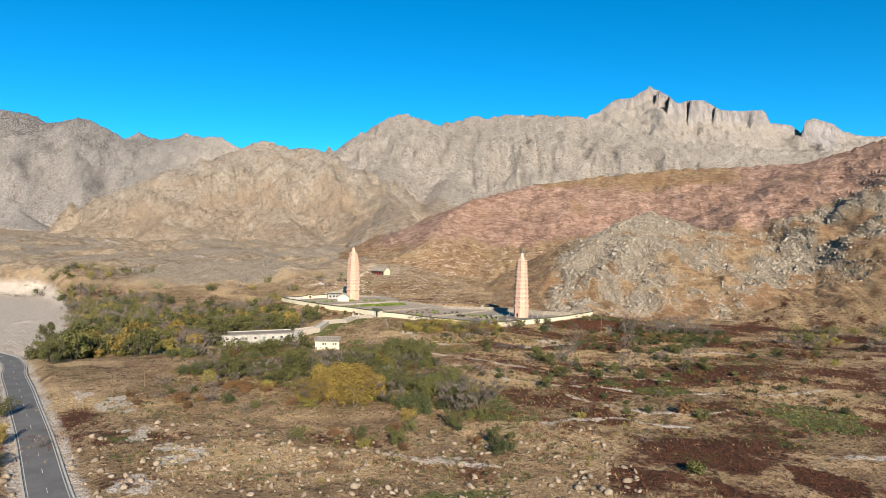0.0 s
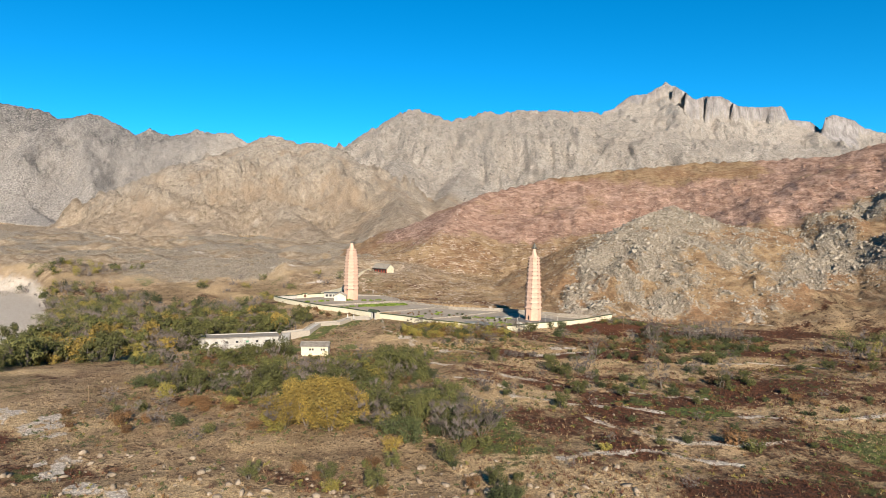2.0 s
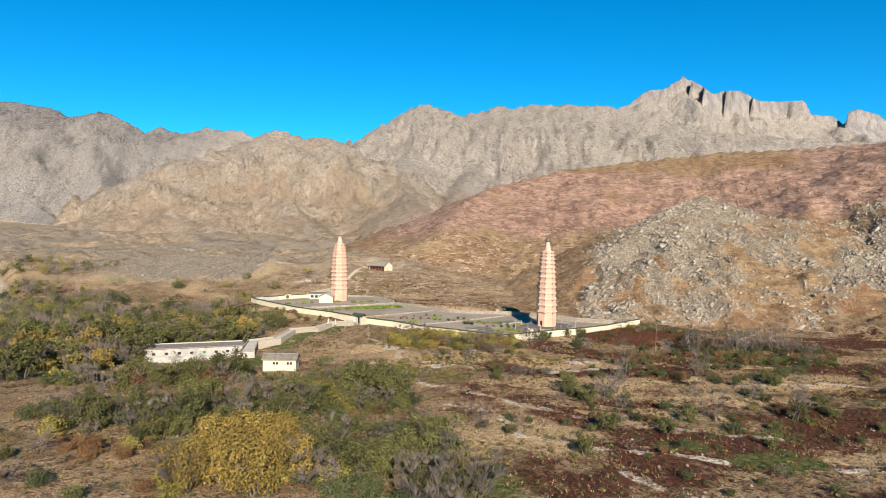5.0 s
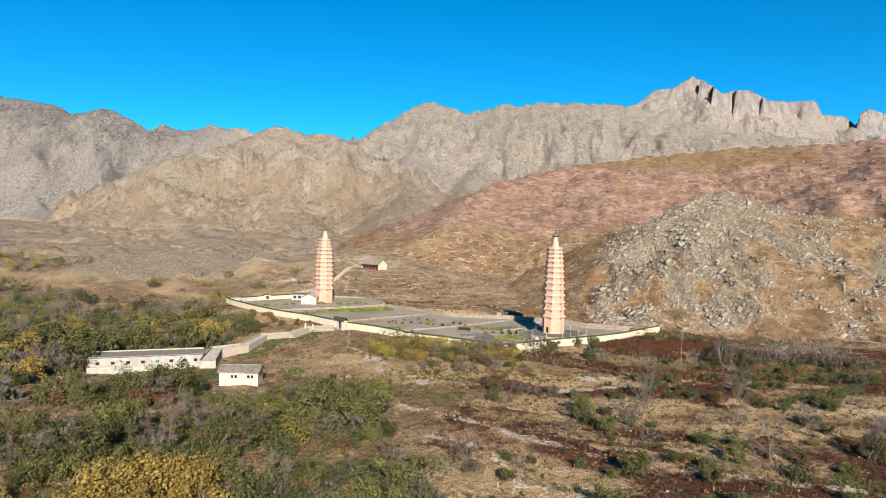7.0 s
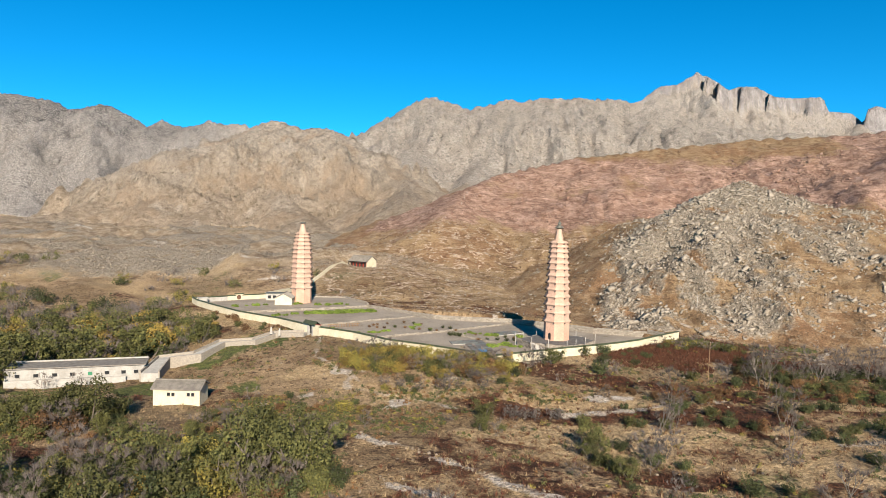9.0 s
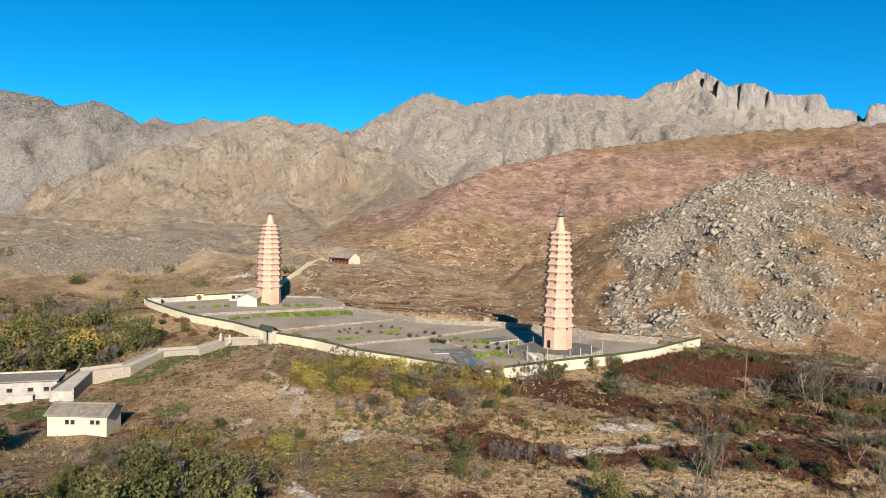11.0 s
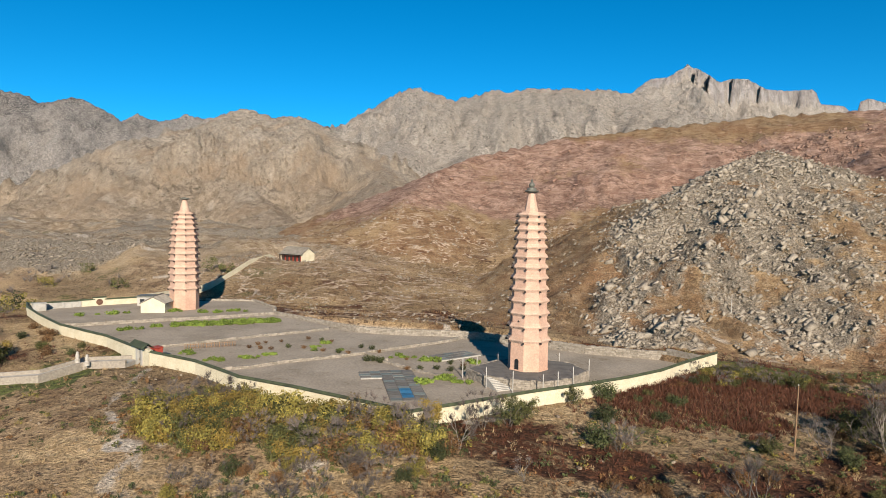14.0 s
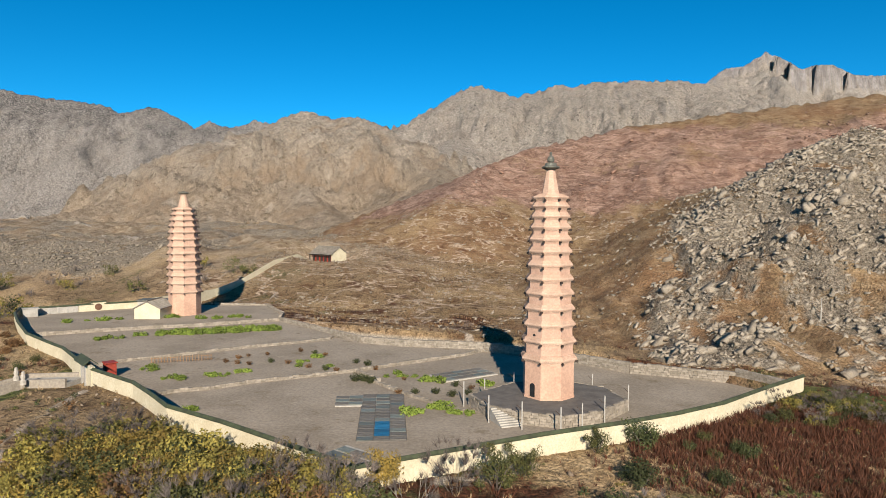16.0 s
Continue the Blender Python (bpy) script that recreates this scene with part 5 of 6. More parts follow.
# ---- road ----
def smooth_line(pts, step):
    out = []
    n = len(pts)
    for i in range(n - 1):
        p0, p1, p2, p3 = (Vector((*pts[min(max(j, 0), n - 1)], 0)) for j in (i - 1, i, i + 1, i + 2))
        m = max(1, int((p2 - p1).length / step))
        for k in range(m):
            t = k / m
            out.append(0.5 * (2 * p1 + (p2 - p0) * t + (2 * p0 - 5 * p1 + 4 * p2 - p3) * t * t + (3 * p1 - p0 - 3 * p2 + p3) * t ** 3))
    return [(v.x, v.y) for v in out] + [pts[-1]]


line = [(x, y, float(road_level(np.array([y]))[0])) for x, y in smooth_line(ROAD, 3.0)]
road = thing("road", pose(0, 0, 0), "two-lane grey asphalt road with white edge and centre lines", "road", kind="structure")
part("asphalt", ribbon(line, 3.9, 0.05, 0.5), M_ASPHALT, road)
for o in (-3.45, 3.45):
    part("edge_line", ribbon(line, (o - 0.09, o + 0.09), 0.058, 0.004), M_PAINT, road, "white edge line")
part("kerb", ribbon(line, (-4.3, -3.9), 0.2, 0.7), M_CONCRETE, road, "pale concrete kerb")
part("kerb", ribbon(line, (3.9, 4.3), 0.2, 0.7), M_CONCRETE, road, "pale concrete kerb")
for i in range(2, len(line) - 2, 4):
    part("centre_dash", ribbon(line[i:i + 2], 0.08, 0.058, 0.004), M_PAINT, road)


# poles
def pole(x, y, h, label):
    p = thing("utility_pole", pose(x, y, ground_height(x, y), 0.6, 0.8, 20), label, "pole", "utility poles")
    part("shaft", rings([(0.15, -0.6), (0.14, 0.0), (0.09, h)], 10, 0, True, False), M_CONCRETE if y > 400 else M_TIMBER, p)
    part("cap", rings([(0.11, h - 0.02), (0.11, h + 0.1), (0.04, h + 0.16)], 10, 0, True, False), M_CONCRETE, p)
    return p


pole(85.2, 336.5, 10.5, "tall slender weathered wooden pole in the dry field")
pole(-101, 219, 5.0, "slender weathered pole beside the thicket")
pole(114.2, 432.9, 5.5, "short pale pole standing on the boulder slope")


# ---- plants ----
def leaf_material(name, a, b, back=0.25):
    k = Nodes(name)
    c = k.mix(k.island(), a, b)
    c = k.scaled(c, k.step(k.random(), 0.0, 1.0, 0.72, 1.25))
    m = k.done(c, 0.75, None, 0.0, 0.2)
    k.bsdf.inputs["Subsurface Weight"].default_value = 0.0
    return m


M_LEAF = {"green": leaf_material("olive_leaf", (0.096, 0.093, 0.027), (0.036, 0.039, 0.014)),
          "dark": leaf_material("dark_green_leaf", (0.058, 0.065, 0.022), (0.025, 0.031, 0.013)),
          "yellow": leaf_material("yellow_leaf", (0.215, 0.172, 0.036), (0.112, 0.098, 0.028)),
          "gold": leaf_material("golden_leaf", (0.215, 0.144, 0.03), (0.118, 0.089, 0.026)),
          "bright": leaf_material("fresh_green_leaf", (0.148, 0.192, 0.033), (0.081, 0.122, 0.022)),
          "rust": leaf_material("rust_leaf", (0.141, 0.074, 0.03), (0.074, 0.041, 0.019))}
M_BARK = weathered("grey_bark", (0.111, 0.092, 0.078), (0.07, 0.057, 0.047), 0.5, 0.1, 0.9, 0.01, 0.2)
M_TWIG = leaf_material("grey_twigs", (0.150, 0.125, 0.110), (0.075, 0.060, 0.053))
M_PALE_BARK = weathered("pale_bark", (0.163, 0.141, 0.118), (0.104, 0.089, 0.074), 0.5, 0.1, 0.9, 0.01, 0.15)


def tube(verts, faces, a, b, ra, rb, sides=3):
    d = (b - a).normalized()
    u = d.orthogonal().normalized()
    w = d.cross(u)
    n = len(verts)
    for p, r in ((a, ra), (b, rb)):
        for i in range(sides):
            t = 2 * math.pi * i / sides
            verts.append(p + r * (u * math.cos(t) + w * math.sin(t)))
    for i in range(sides):
        j = (i + 1) % sides
        faces.append((n + i, n + j, n + sides + j, n + sides + i))


def limbs(rng, height, stems, spread, fork, levels, thick):
    """Branch skeleton: faces of the wood and the tips."""
    verts, faces, tips = [], [], []
    ends = []
    for s in range(stems):
        a = 2 * math.pi * (s + rng.random() * 0.8) / stems
        lean = spread * rng.uniform(0.35, 1.0) if stems > 1 else 0.08
        base = Vector((0.12 * math.cos(a) * (stems > 1), 0.12 * math.sin(a) * (stems > 1), -0.25))
        top = Vector((math.cos(a) * lean * height * 0.5, math.sin(a) * lean * height * 0.5, height * rng.uniform(0.38, 0.52)))
        mid = base.lerp(top, 0.5) + Vector((rng.uniform(-1, 1), rng.uniform(-1, 1), 0)) * 0.05 * height
        tube(verts, faces, base, mid, thick, thick * 0.8, 4)
        tube(verts, faces, mid, top, thick * 0.8, thick * 0.6, 4)
        ends.append((top, (top - mid).normalized(), height * 0.3, thick * 0.6))
        ends.append((mid, (Vector((math.cos(a + 1.3), math.sin(a + 1.3), 0.7))).normalized(), height * 0.28, thick * 0.45))
    for lv in range(levels):
        nxt = []
        for p, d, ln, r in ends:
            for _ in range(fork):
                nd = (d + Vector((rng.uniform(-1, 1), rng.uniform(-1, 1), rng.uniform(-0.35, 0.9))) * 0.62).normalized()
                e = p + nd * ln * rng.uniform(0.65, 1.1)
                tube(verts, faces, p, e, r, r * 0.55, 3)
                nxt.append((e, nd, ln * 0.62, r * 0.55))
        ends = nxt
    tips = [(p, d, ln) for p, d, ln, r in ends]
    return verts, faces, tips


def mesh_from(name, verts, faces, material):
    me = bpy.data.meshes.new(name)
    me.from_pydata([tuple(v) for v in verts], [], faces)
    me.update()
    me.materials.append(material)
    return me


def leaves(rng, centres, count, size, squash=1.0):
    verts, faces = [], []
    for _ in range(count):
        c, r = centres[rng.randrange(len(centres))]
        d = Vector((rng.gauss(0, 1), rng.gauss(0, 1), rng.gauss(0, 1) * squash)).normalized()
        p = c + d * r * rng.uniform(0.55, 1.08)
        n = (d + Vector((rng.uniform(-1, 1), rng.uniform(-1, 1), rng.uniform(-0.6, 1.0))) * 0.8).normalized()
        u = n.orthogonal().normalized()
        u.rotate(Matrix.Rotation(rng.uniform(0, 6.28), 3, n))
        w = n.cross(u)
        s = size * rng.uniform(0.55, 1.3)
        k = len(verts)
        verts += [p - u * s - w * s * 0.5, p + u * s - w * s * 0.35, p + w * s * 0.9 + n * s * 0.2]
        faces.append((k, k + 1, k + 2))
    return verts, faces


def twigs(rng, tips, each, length, thick):
    verts, faces = [], []
    for p, d, ln in tips:
        for _ in range(each):
            nd = (d + Vector((rng.uniform(-1, 1), rng.uniform(-1, 1), rng.uniform(-0.3, 1.0))) * 0.75).normalized()
            e = p + nd * length * rng.uniform(0.5, 1.2)
            s = nd.orthogonal().normalized()
            s.rotate(Matrix.Rotation(rng.uniform(0, 6.28), 3, nd))
            k = len(verts)
            verts += [p - s * thick, p + s * thick, e]
            faces.append((k, k + 1, k + 2))
    return verts, faces


LABEL = {"green": "olive-green leafy shrub in dry grass", "dark": "dense dark green shrub in dry grass", "yellow": "yellow-green autumn shrub on the valley floor",
         "gold": "golden-yellow autumn shrub among bare bushes", "rust": "rust-brown autumn shrub on the valley floor", "bare": "bare grey twiggy bush on the valley floor",
         "bare_tree": "leafless grey tree with spreading limbs", "sapling": "bare upright grey sapling in a dense stand", "tree": "broad olive-green tree of the valley thicket",
         "willow": "tall golden willow bush in autumn leaf"}
PROTO = {}


def plant_proto(kind, variant, coarse=False):
    rng = random.Random(kind + str(variant))
    crown_kind = {"tree": "green", "willow": "gold"}.get(kind, kind)
    if kind in ("bare", "bare_tree", "sapling"):
        if kind == "bare":
            v, f, tips = limbs(rng, 2.3, 6, 1.0, 2, 2, 0.024)
            tv, tf = twigs(rng, tips, 16 if coarse else 34, 0.5, 0.02 if coarse else 0.009)
        elif kind == "bare_tree":
            v, f, tips = limbs(rng, 5.6, 2, 0.5, 3, 2, 0.085)
            tv, tf = twigs(rng, tips, 34, 0.9, 0.012)
        else:
            v, f, tips = limbs(rng, 3.6, 1, 0.12, 3, 0, 0.04)
            tips = [(p, Vector((d.x * 0.35, d.y * 0.35, 1)).normalized(), ln) for p, d, ln in tips]
            tv, tf = twigs(rng, tips, 44, 1.15, 0.017)
        wood = M_PALE_BARK if kind == "bare_tree" and variant % 2 else M_BARK
        return [("trunk", mesh_from("trunk", v, f, wood)), ("crown", mesh_from("crown", tv, tf, M_TWIG))]
    if kind in ("tree", "willow"):
        tall = kind == "willow"
        v, f, tips = limbs(rng, 4.6, 4 if tall else 3, 0.45 if tall else 0.75, 2, 1, 0.11)
        centres = [(p + d * 0.3, rng.uniform(0.55, 0.95)) for p, d, ln in tips]
        centres += [(Vector((rng.uniform(-1.4, 1.4), rng.uniform(-1.4, 1.4), rng.uniform(0.7, 3.2))), rng.uniform(0.6, 1.0)) for _ in range(9)]
        lv, lf = leaves(rng, centres, 1300 if coarse else 2600, 0.18 if coarse else 0.112, 1.35 if tall else 0.9)
    else:
        v, f, tips = limbs(rng, 2.2, 5, 0.9, 2, 0, 0.045)
        centres = [(p, rng.uniform(0.3, 0.6)) for p, d, ln in tips]
        centres += [(Vector((rng.uniform(-0.9, 0.9), rng.uniform(-0.9, 0.9), rng.uniform(0.25, 1.3))), rng.uniform(0.35, 0.65)) for _ in range(7)]
        lv, lf = leaves(rng, centres, 800 if coarse else 1500, 0.115 if coarse else 0.078)
    low = min(p.z for p in lv)
    return [("trunk", mesh_from("trunk", v, f, M_BARK)), ("crown", mesh_from("crown", lv, lf, M_LEAF[crown_kind]))]


PROTO_HEIGHT = {"tree": 3.6, "willow": 3.6, "bare": 2.4, "bare_tree": 5.6, "yellow": 2.2, "gold": 1.9}


def plant(kind, variant, x, y, z, size, turn):
    size *= {"tree": 0.72, "willow": 0.72, "yellow": 0.95, "gold": 0.8}.get(kind, 0.9)
    coarse = (x < -84 and y > 268) or (x > 20 and y < 252)
    key = (kind, variant, coarse)
    if key not in PROTO:
        PROTO[key] = plant_proto(kind, variant, coarse)
    cat = "tree" if kind in ("bare_tree", "tree", "sapling") else "shrub"
    ob = thing({"tree": "tree", "bare_tree": "bare_tree", "sapling": "sapling", "bare": "bare_bush", "green": "olive_shrub", "dark": "dark_shrub", "yellow": "yellow_shrub", "gold": "golden_shrub", "rust": "rust_shrub", "willow": "willow_bush"}[kind], pose(x, y, z, 0, 0, turn) @ Matrix.Scale(size, 4), LABEL[kind], cat,
               {"sapling": "sapling stand", "tree": "valley thicket"}.get(kind, "valley shrubs"))
    for name, me in PROTO[key]:
        part(name, me, None, ob)
    return ob


MIX_THICKET = ("tree", "bare", "green", "bare", "dark", "bare", "tree", "willow", "bare", "yellow", "green", "tree", "bare", "gold")
MIX_GREY = ("bare", "dark", "green", "tree", "dark", "bare", "tree", "bare", "green", "rust", "dark", "bare", "green", "yellow", "dark", "tree", "green", "dark")
MIX_YELLOW = ("gold", "yellow", "green", "gold", "green", "gold", "bare", "rust", "gold", "dark", "yellow", "gold", "green", "yellow")
MIX_WILLOW = ("willow", "willow", "willow", "gold", "yellow", "bare")
MIX_DRY = ("bare", "bare", "green", "dark", "rust", "bare", "yellow", "bare")
MIX_DARK = ("dark", "green", "bare", "dark", "bare", "green", "dark", "bare_tree")
MIX_STAND = ("sapling", "sapling", "bare", "sapling", "bare_tree", "dark")
ZONES = [(-140, 318, 36, 40, 0, 115, MIX_THICKET, 1.62, 2.50), (-112, 372, 42, 26, 0, 90, MIX_THICKET, 1.62, 2.38), (-160, 284, 20, 18, 0, 46, MIX_THICKET, 1.75, 2.62),
         (-62, 287, 34, 14, 0, 74, MIX_GREY, 1.50, 2.50), (-27, 262, 26, 16, -10, 78, MIX_GREY, 1.50, 2.50), (-95, 288, 26, 18, 0, 38, MIX_GREY, 1.38, 2.12),
         (-33, 207, 11, 13, 0, 40, MIX_WILLOW, 1.5, 2.20), (-6, 212, 22, 19, 0, 58, MIX_GREY, 1.38, 2.12), (-62, 238, 34, 15, 0, 66, MIX_GREY, 1.38, 2.25), (10, 238, 18, 8, 0, 6, MIX_DRY, 1.12, 1.62),
         (7, 331, 26, 8, -16, 110, MIX_YELLOW, 1.7, 2.9), (19, 327, 18, 4, -8, 12, MIX_STAND, 1.00, 1.50), (-6, 338, 12, 8, -25, 34, MIX_YELLOW, 1.6, 2.7), (14, 322, 15, 4, 0, 22, MIX_STAND, 0.7, 1.1), (8, 335, 22, 6, -18, 24, ("gold", "gold", "green", "bare"), 1.8, 2.8), (14, 316, 18, 7, 0, 30, MIX_DRY, 0.9, 1.5),
         (131, 347, 26, 5, -8, 64, MIX_STAND, 1.38, 2.00), (104, 344, 12, 7, 0, 12, MIX_GREY, 1.38, 2.00), (32, 297, 8, 2.2, 6, 32, ("sapling", "sapling", "bare"), 0.88, 1.25),
         (88, 372, 12, 4, 40, 18, MIX_DRY, 1.00, 1.62), (110, 376, 26, 7, 5, 28, MIX_DRY, 0.88, 1.50),
         (95, 280, 75, 45, 0, 26, MIX_DRY, 1.00, 1.75), (60, 200, 70, 42, 0, 16, MIX_DRY, 0.75, 1.38), (-72, 208, 30, 26, 0, 30, MIX_DRY, 0.88, 1.50),
         (-60, 400, 30, 18, -40, 10, MIX_DRY, 0.75, 1.25), (-25, 300, 22, 14, 0, 16, MIX_DRY, 0.75, 1.25), (170, 300, 40, 30, 0, 24, MIX_GREY, 1.12, 1.75),
         (72, 318, 22, 8, 0, 18, MIX_DRY, 0.9, 1.5), (120, 330, 34, 12, 0, 70, MIX_DARK, 1.0, 2.0), (85, 300, 34, 16, 0, 34, MIX_DARK, 1.0, 1.9), (80, 262, 40, 16, 0, 24, MIX_DARK, 1.0, 1.9), (-10, 168, 30, 10, 0, 14, MIX_DRY, 0.75, 1.25), (95, 222, 60, 34, 0, 34, MIX_DARK[:7], 0.8, 1.6), (40, 238, 34, 26, 0, 16, MIX_DARK[:7], 0.8, 1.5), (68, 348, 10, 5, 10, 6, MIX_DARK[:7], 0.8, 1.5), (102, 374, 13, 4, 8, 30, MIX_GREY, 0.7, 1.2)]
SINGLES = [("tree", 21.6, 286.5, 1.1), ("bare_tree", 24.6, 284.5, 0.7), ("willow", 29.1, 334.5, 1.5), ("bare", 37.0, 335.0, 2.6), ("tree", 41.3, 336.5, 1.55), ("tree", 44.0, 340.5, 1.25), ("tree", 53.4, 349.6, 1.0),
           ("dark", 57.6, 341.2, 2.2), ("dark", 54.2, 331.5, 2.5), ("bare", 57.0, 330.5, 2.0), ("bare_tree", 59.6, 332.6, 0.6), ("bare_tree", 42.0, 318.2, 0.62), ("gold", 14.6, 297.0, 0.7),
           ("bare", 14.6, 291.0, 1.0), ("tree", 41.8, 275.0, 1.2), ("green", 43.5, 272.0, 2.0), ("bare", 39.5, 277.0, 1.3), ("gold", 12.7, 306.6, 0.6), ("bare_tree", -7.7, 278.0, 0.7), ("bare_tree", 51.3, 268.4, 0.95),
           ("bare", 55.1, 264.1, 1.3), ("tree", 74.3, 309.6, 1.1), ("bare", 72.6, 311.0, 1.3), ("bare_tree", 78.6, 274.1, 0.8), ("bare", 79.5, 276.0, 1.4), ("bare_tree", 91.0, 343.0, 0.9), ("bare_tree", 89.3, 335.4, 1.15), ("bare_tree", 79.5, 333.6, 0.65),
           ("bare_tree", 113.3, 341.0, 1.0), ("bare_tree", 121.0, 340.2, 1.0), ("bare", 91.3, 309.7, 1.5), ("dark", 46.4, 259.8, 1.0), ("dark", 106.0, 294.0, 1.6), ("green", 23.0, 300, 0.9), ("green", 68.3, 356.0, 1.1), ("rust", 77.0, 364.0, 0.9), ("dark", 80.0, 366.0, 1.2), ("tree", -125.0, 182.0, 1.9), ("willow", -109.5, 158.0, 1.6), ("bare", -99.0, 158.0, 0.8),
           ("bare_tree", -99.5, 326.5, 1.0), ("bare_tree", -90.5, 328.8, 1.0), ("bare_tree", -35.5, 312.0, 0.8), ("green", -84, 332.6, 0.9), ("bare_tree", -2.5, 286, 0.8), ("bare_tree", -12, 284, 0.8)]


# shrubs and trees that stand out, by their height in metres
TALL = [("tree", -153, 254, 11), ("tree", -160, 262, 10), ("tree", -205, 335, 11), ("willow", -38, 198.2, 9), ("willow", -33, 202, 10), ("willow", -29, 200.5, 11), ("willow", -24.4, 202.2, 10.5), ("willow", -20, 206, 9), ("willow", -34, 208, 9.5),
        ("yellow", -40, 196, 4.5), ("bare", -15.2, 199.4, 8), ("dark", -5.4, 196.7, 6), ("tree", -78.5, 281, 5), ("bare", 4.2, 194, 9.5), ("bare", 12.8, 194.5, 9.5), ("bare", 7.4, 188.2, 7), ("green", 9, 185.4, 4.5),
        ("dark", 15.3, 156.2, 5.5), ("dark", 17.5, 157.5, 4), ("green", 59.1, 143, 5), ("rust", 75, 191.5, 5.5), ("green", 78.2, 188.8, 4.5), ("tree", -17, 260, 7), ("bare", -16.5, 222, 8), ("gold", -32.3, 251.9, 5), ("gold", -37.9, 248.2, 4),
        ("bare", 15.1, 202.3, 8.5), ("bare", 4.5, 199.5, 8), ("dark", 7, 192.5, 4.5), ("gold", -8.6, 183.9, 5), ("dark", -4.3, 188.9, 6.5), ("green", 13.5, 187.6, 4), ("green", 44, 293.7, 4), ("bare_tree", 59.2, 291, 7),
        ("dark", 117.3, 302, 5.5), ("dark", 125, 308, 5), ("dark", 132, 318.6, 6), ("green", 80.2, 334.4, 4), ("dark", 76.9, 242.8, 4.5), ("bare_tree", 49, 237.6, 4.5), ("tree", 22, 293.8, 5.5), ("tree", 43.3, 279, 7),
        ("bare", 53.2, 274.6, 6), ("bare", 56.2, 277, 6.5), ("bare_tree", 81.6, 282, 8.5), ("green", 107.2, 287.4, 6), ("green", 108.4, 296.3, 5), ("dark", 65.9, 261.5, 4.5), ("gold", -31, 247.2, 5.5), ("rust", -37.8, 246.4, 4.5),
        ("tree", -18.9, 260.4, 6), ("green", -4.2, 253, 5), ("bare_tree", -23, 282.8, 7), ("bare_tree", -14.7, 275.4, 8), ("dark", 59.8, 352.8, 5), ("bare", 128.3, 347.5, 6), ("dark", -20.6, 243.4, 6),
        ("tree", -79.2, 275, 7.5), ("tree", -41.7, 252, 6), ("bare", -29.3, 281.9, 6), ("bare", -51, 263, 7), ("tree", -100.5, 141, 6), ("bare", -99, 158, 2.5)]


def keep_off(x, y):
    if inside(np.array([x]), np.array([y]), PLATFORM)[0]:
        return True
    for rx, ry, rr in ((-54.6, 314.3, 9.0), (-51.0, 303.0, 11.0), (-47.0, 293.0, 9.0), (-47, 282, 7), (-52.2, 567.5, 13)):
        if math.hypot(x - rx, y - ry) < rr:
            return True
    c, s = math.cos(radians(21)), math.sin(radians(21))
    u, v = (x + 96.3) * c + (y - 338.2) * s, -(x + 96.3) * s + (y - 338.2) * c
    if abs(u) < 20 and -12.5 < v < 6.5:
        return True
    one = (np.array([x]), np.array([y]))
    return (line_distance(*one, ROAD)[0][0] < 7 or line_distance(*one, RIVER)[0][0] < 46 or line_distance(*one, [p[:2] for p in RAMP])[0][0] < 5
            or line_distance(*one, FRONT_WALL)[0][0] < 1.5)


rng = random.Random(7)
spots = []
tally = dict.fromkeys(LABEL, 0)
for cx, cy, rx, ry, deg, count, mix, s0, s1 in ZONES:
    made, tries = 0, 0
    while made < count and tries < count * 6:
        tries += 1
        a, q = rng.uniform(0, 2 * math.pi), math.sqrt(rng.random())
        u, v = rx * q * math.cos(a), ry * q * math.sin(a)
        x = cx + u * math.cos(radians(deg)) - v * math.sin(radians(deg))
        y = cy + u * math.sin(radians(deg)) + v * math.cos(radians(deg))
        if keep_off(x, y):
            continue
        kind = mix[rng.randrange(len(mix))]
        before_yard = (-112 < x < -68 and 285 < y < 335) or (-62 < x < -30 and 258 < y < 306)
        if tally[kind] >= 270:
            kind = min(("dark", "green", "rust", "tree"), key=lambda k: tally[k])
        tally[kind] += 1
        spots.append((kind, x, y, rng.uniform(s0, s1) * (0.6 if before_yard else 1.5 if (y < 300 and x < 20) or x < -60 else 1.0)))
        made += 1
spots += SINGLES
heights, _ = ground_heights([s[1] for s in spots], [s[2] for s in spots])
for (kind, x, y, size), z in zip(spots, heights):
    plant(kind, rng.randrange(4), x, y, float(z) - 0.05, size, rng.uniform(0, 360))
heights, _ = ground_heights([s[1] for s in TALL], [s[2] for s in TALL])
for (kind, x, y, tall), z in zip(TALL, heights):
    plant(kind, rng.randrange(4), x, y, float(z) - 0.1, tall / PROTO_HEIGHT.get(kind, 2.1), rng.uniform(0, 360))

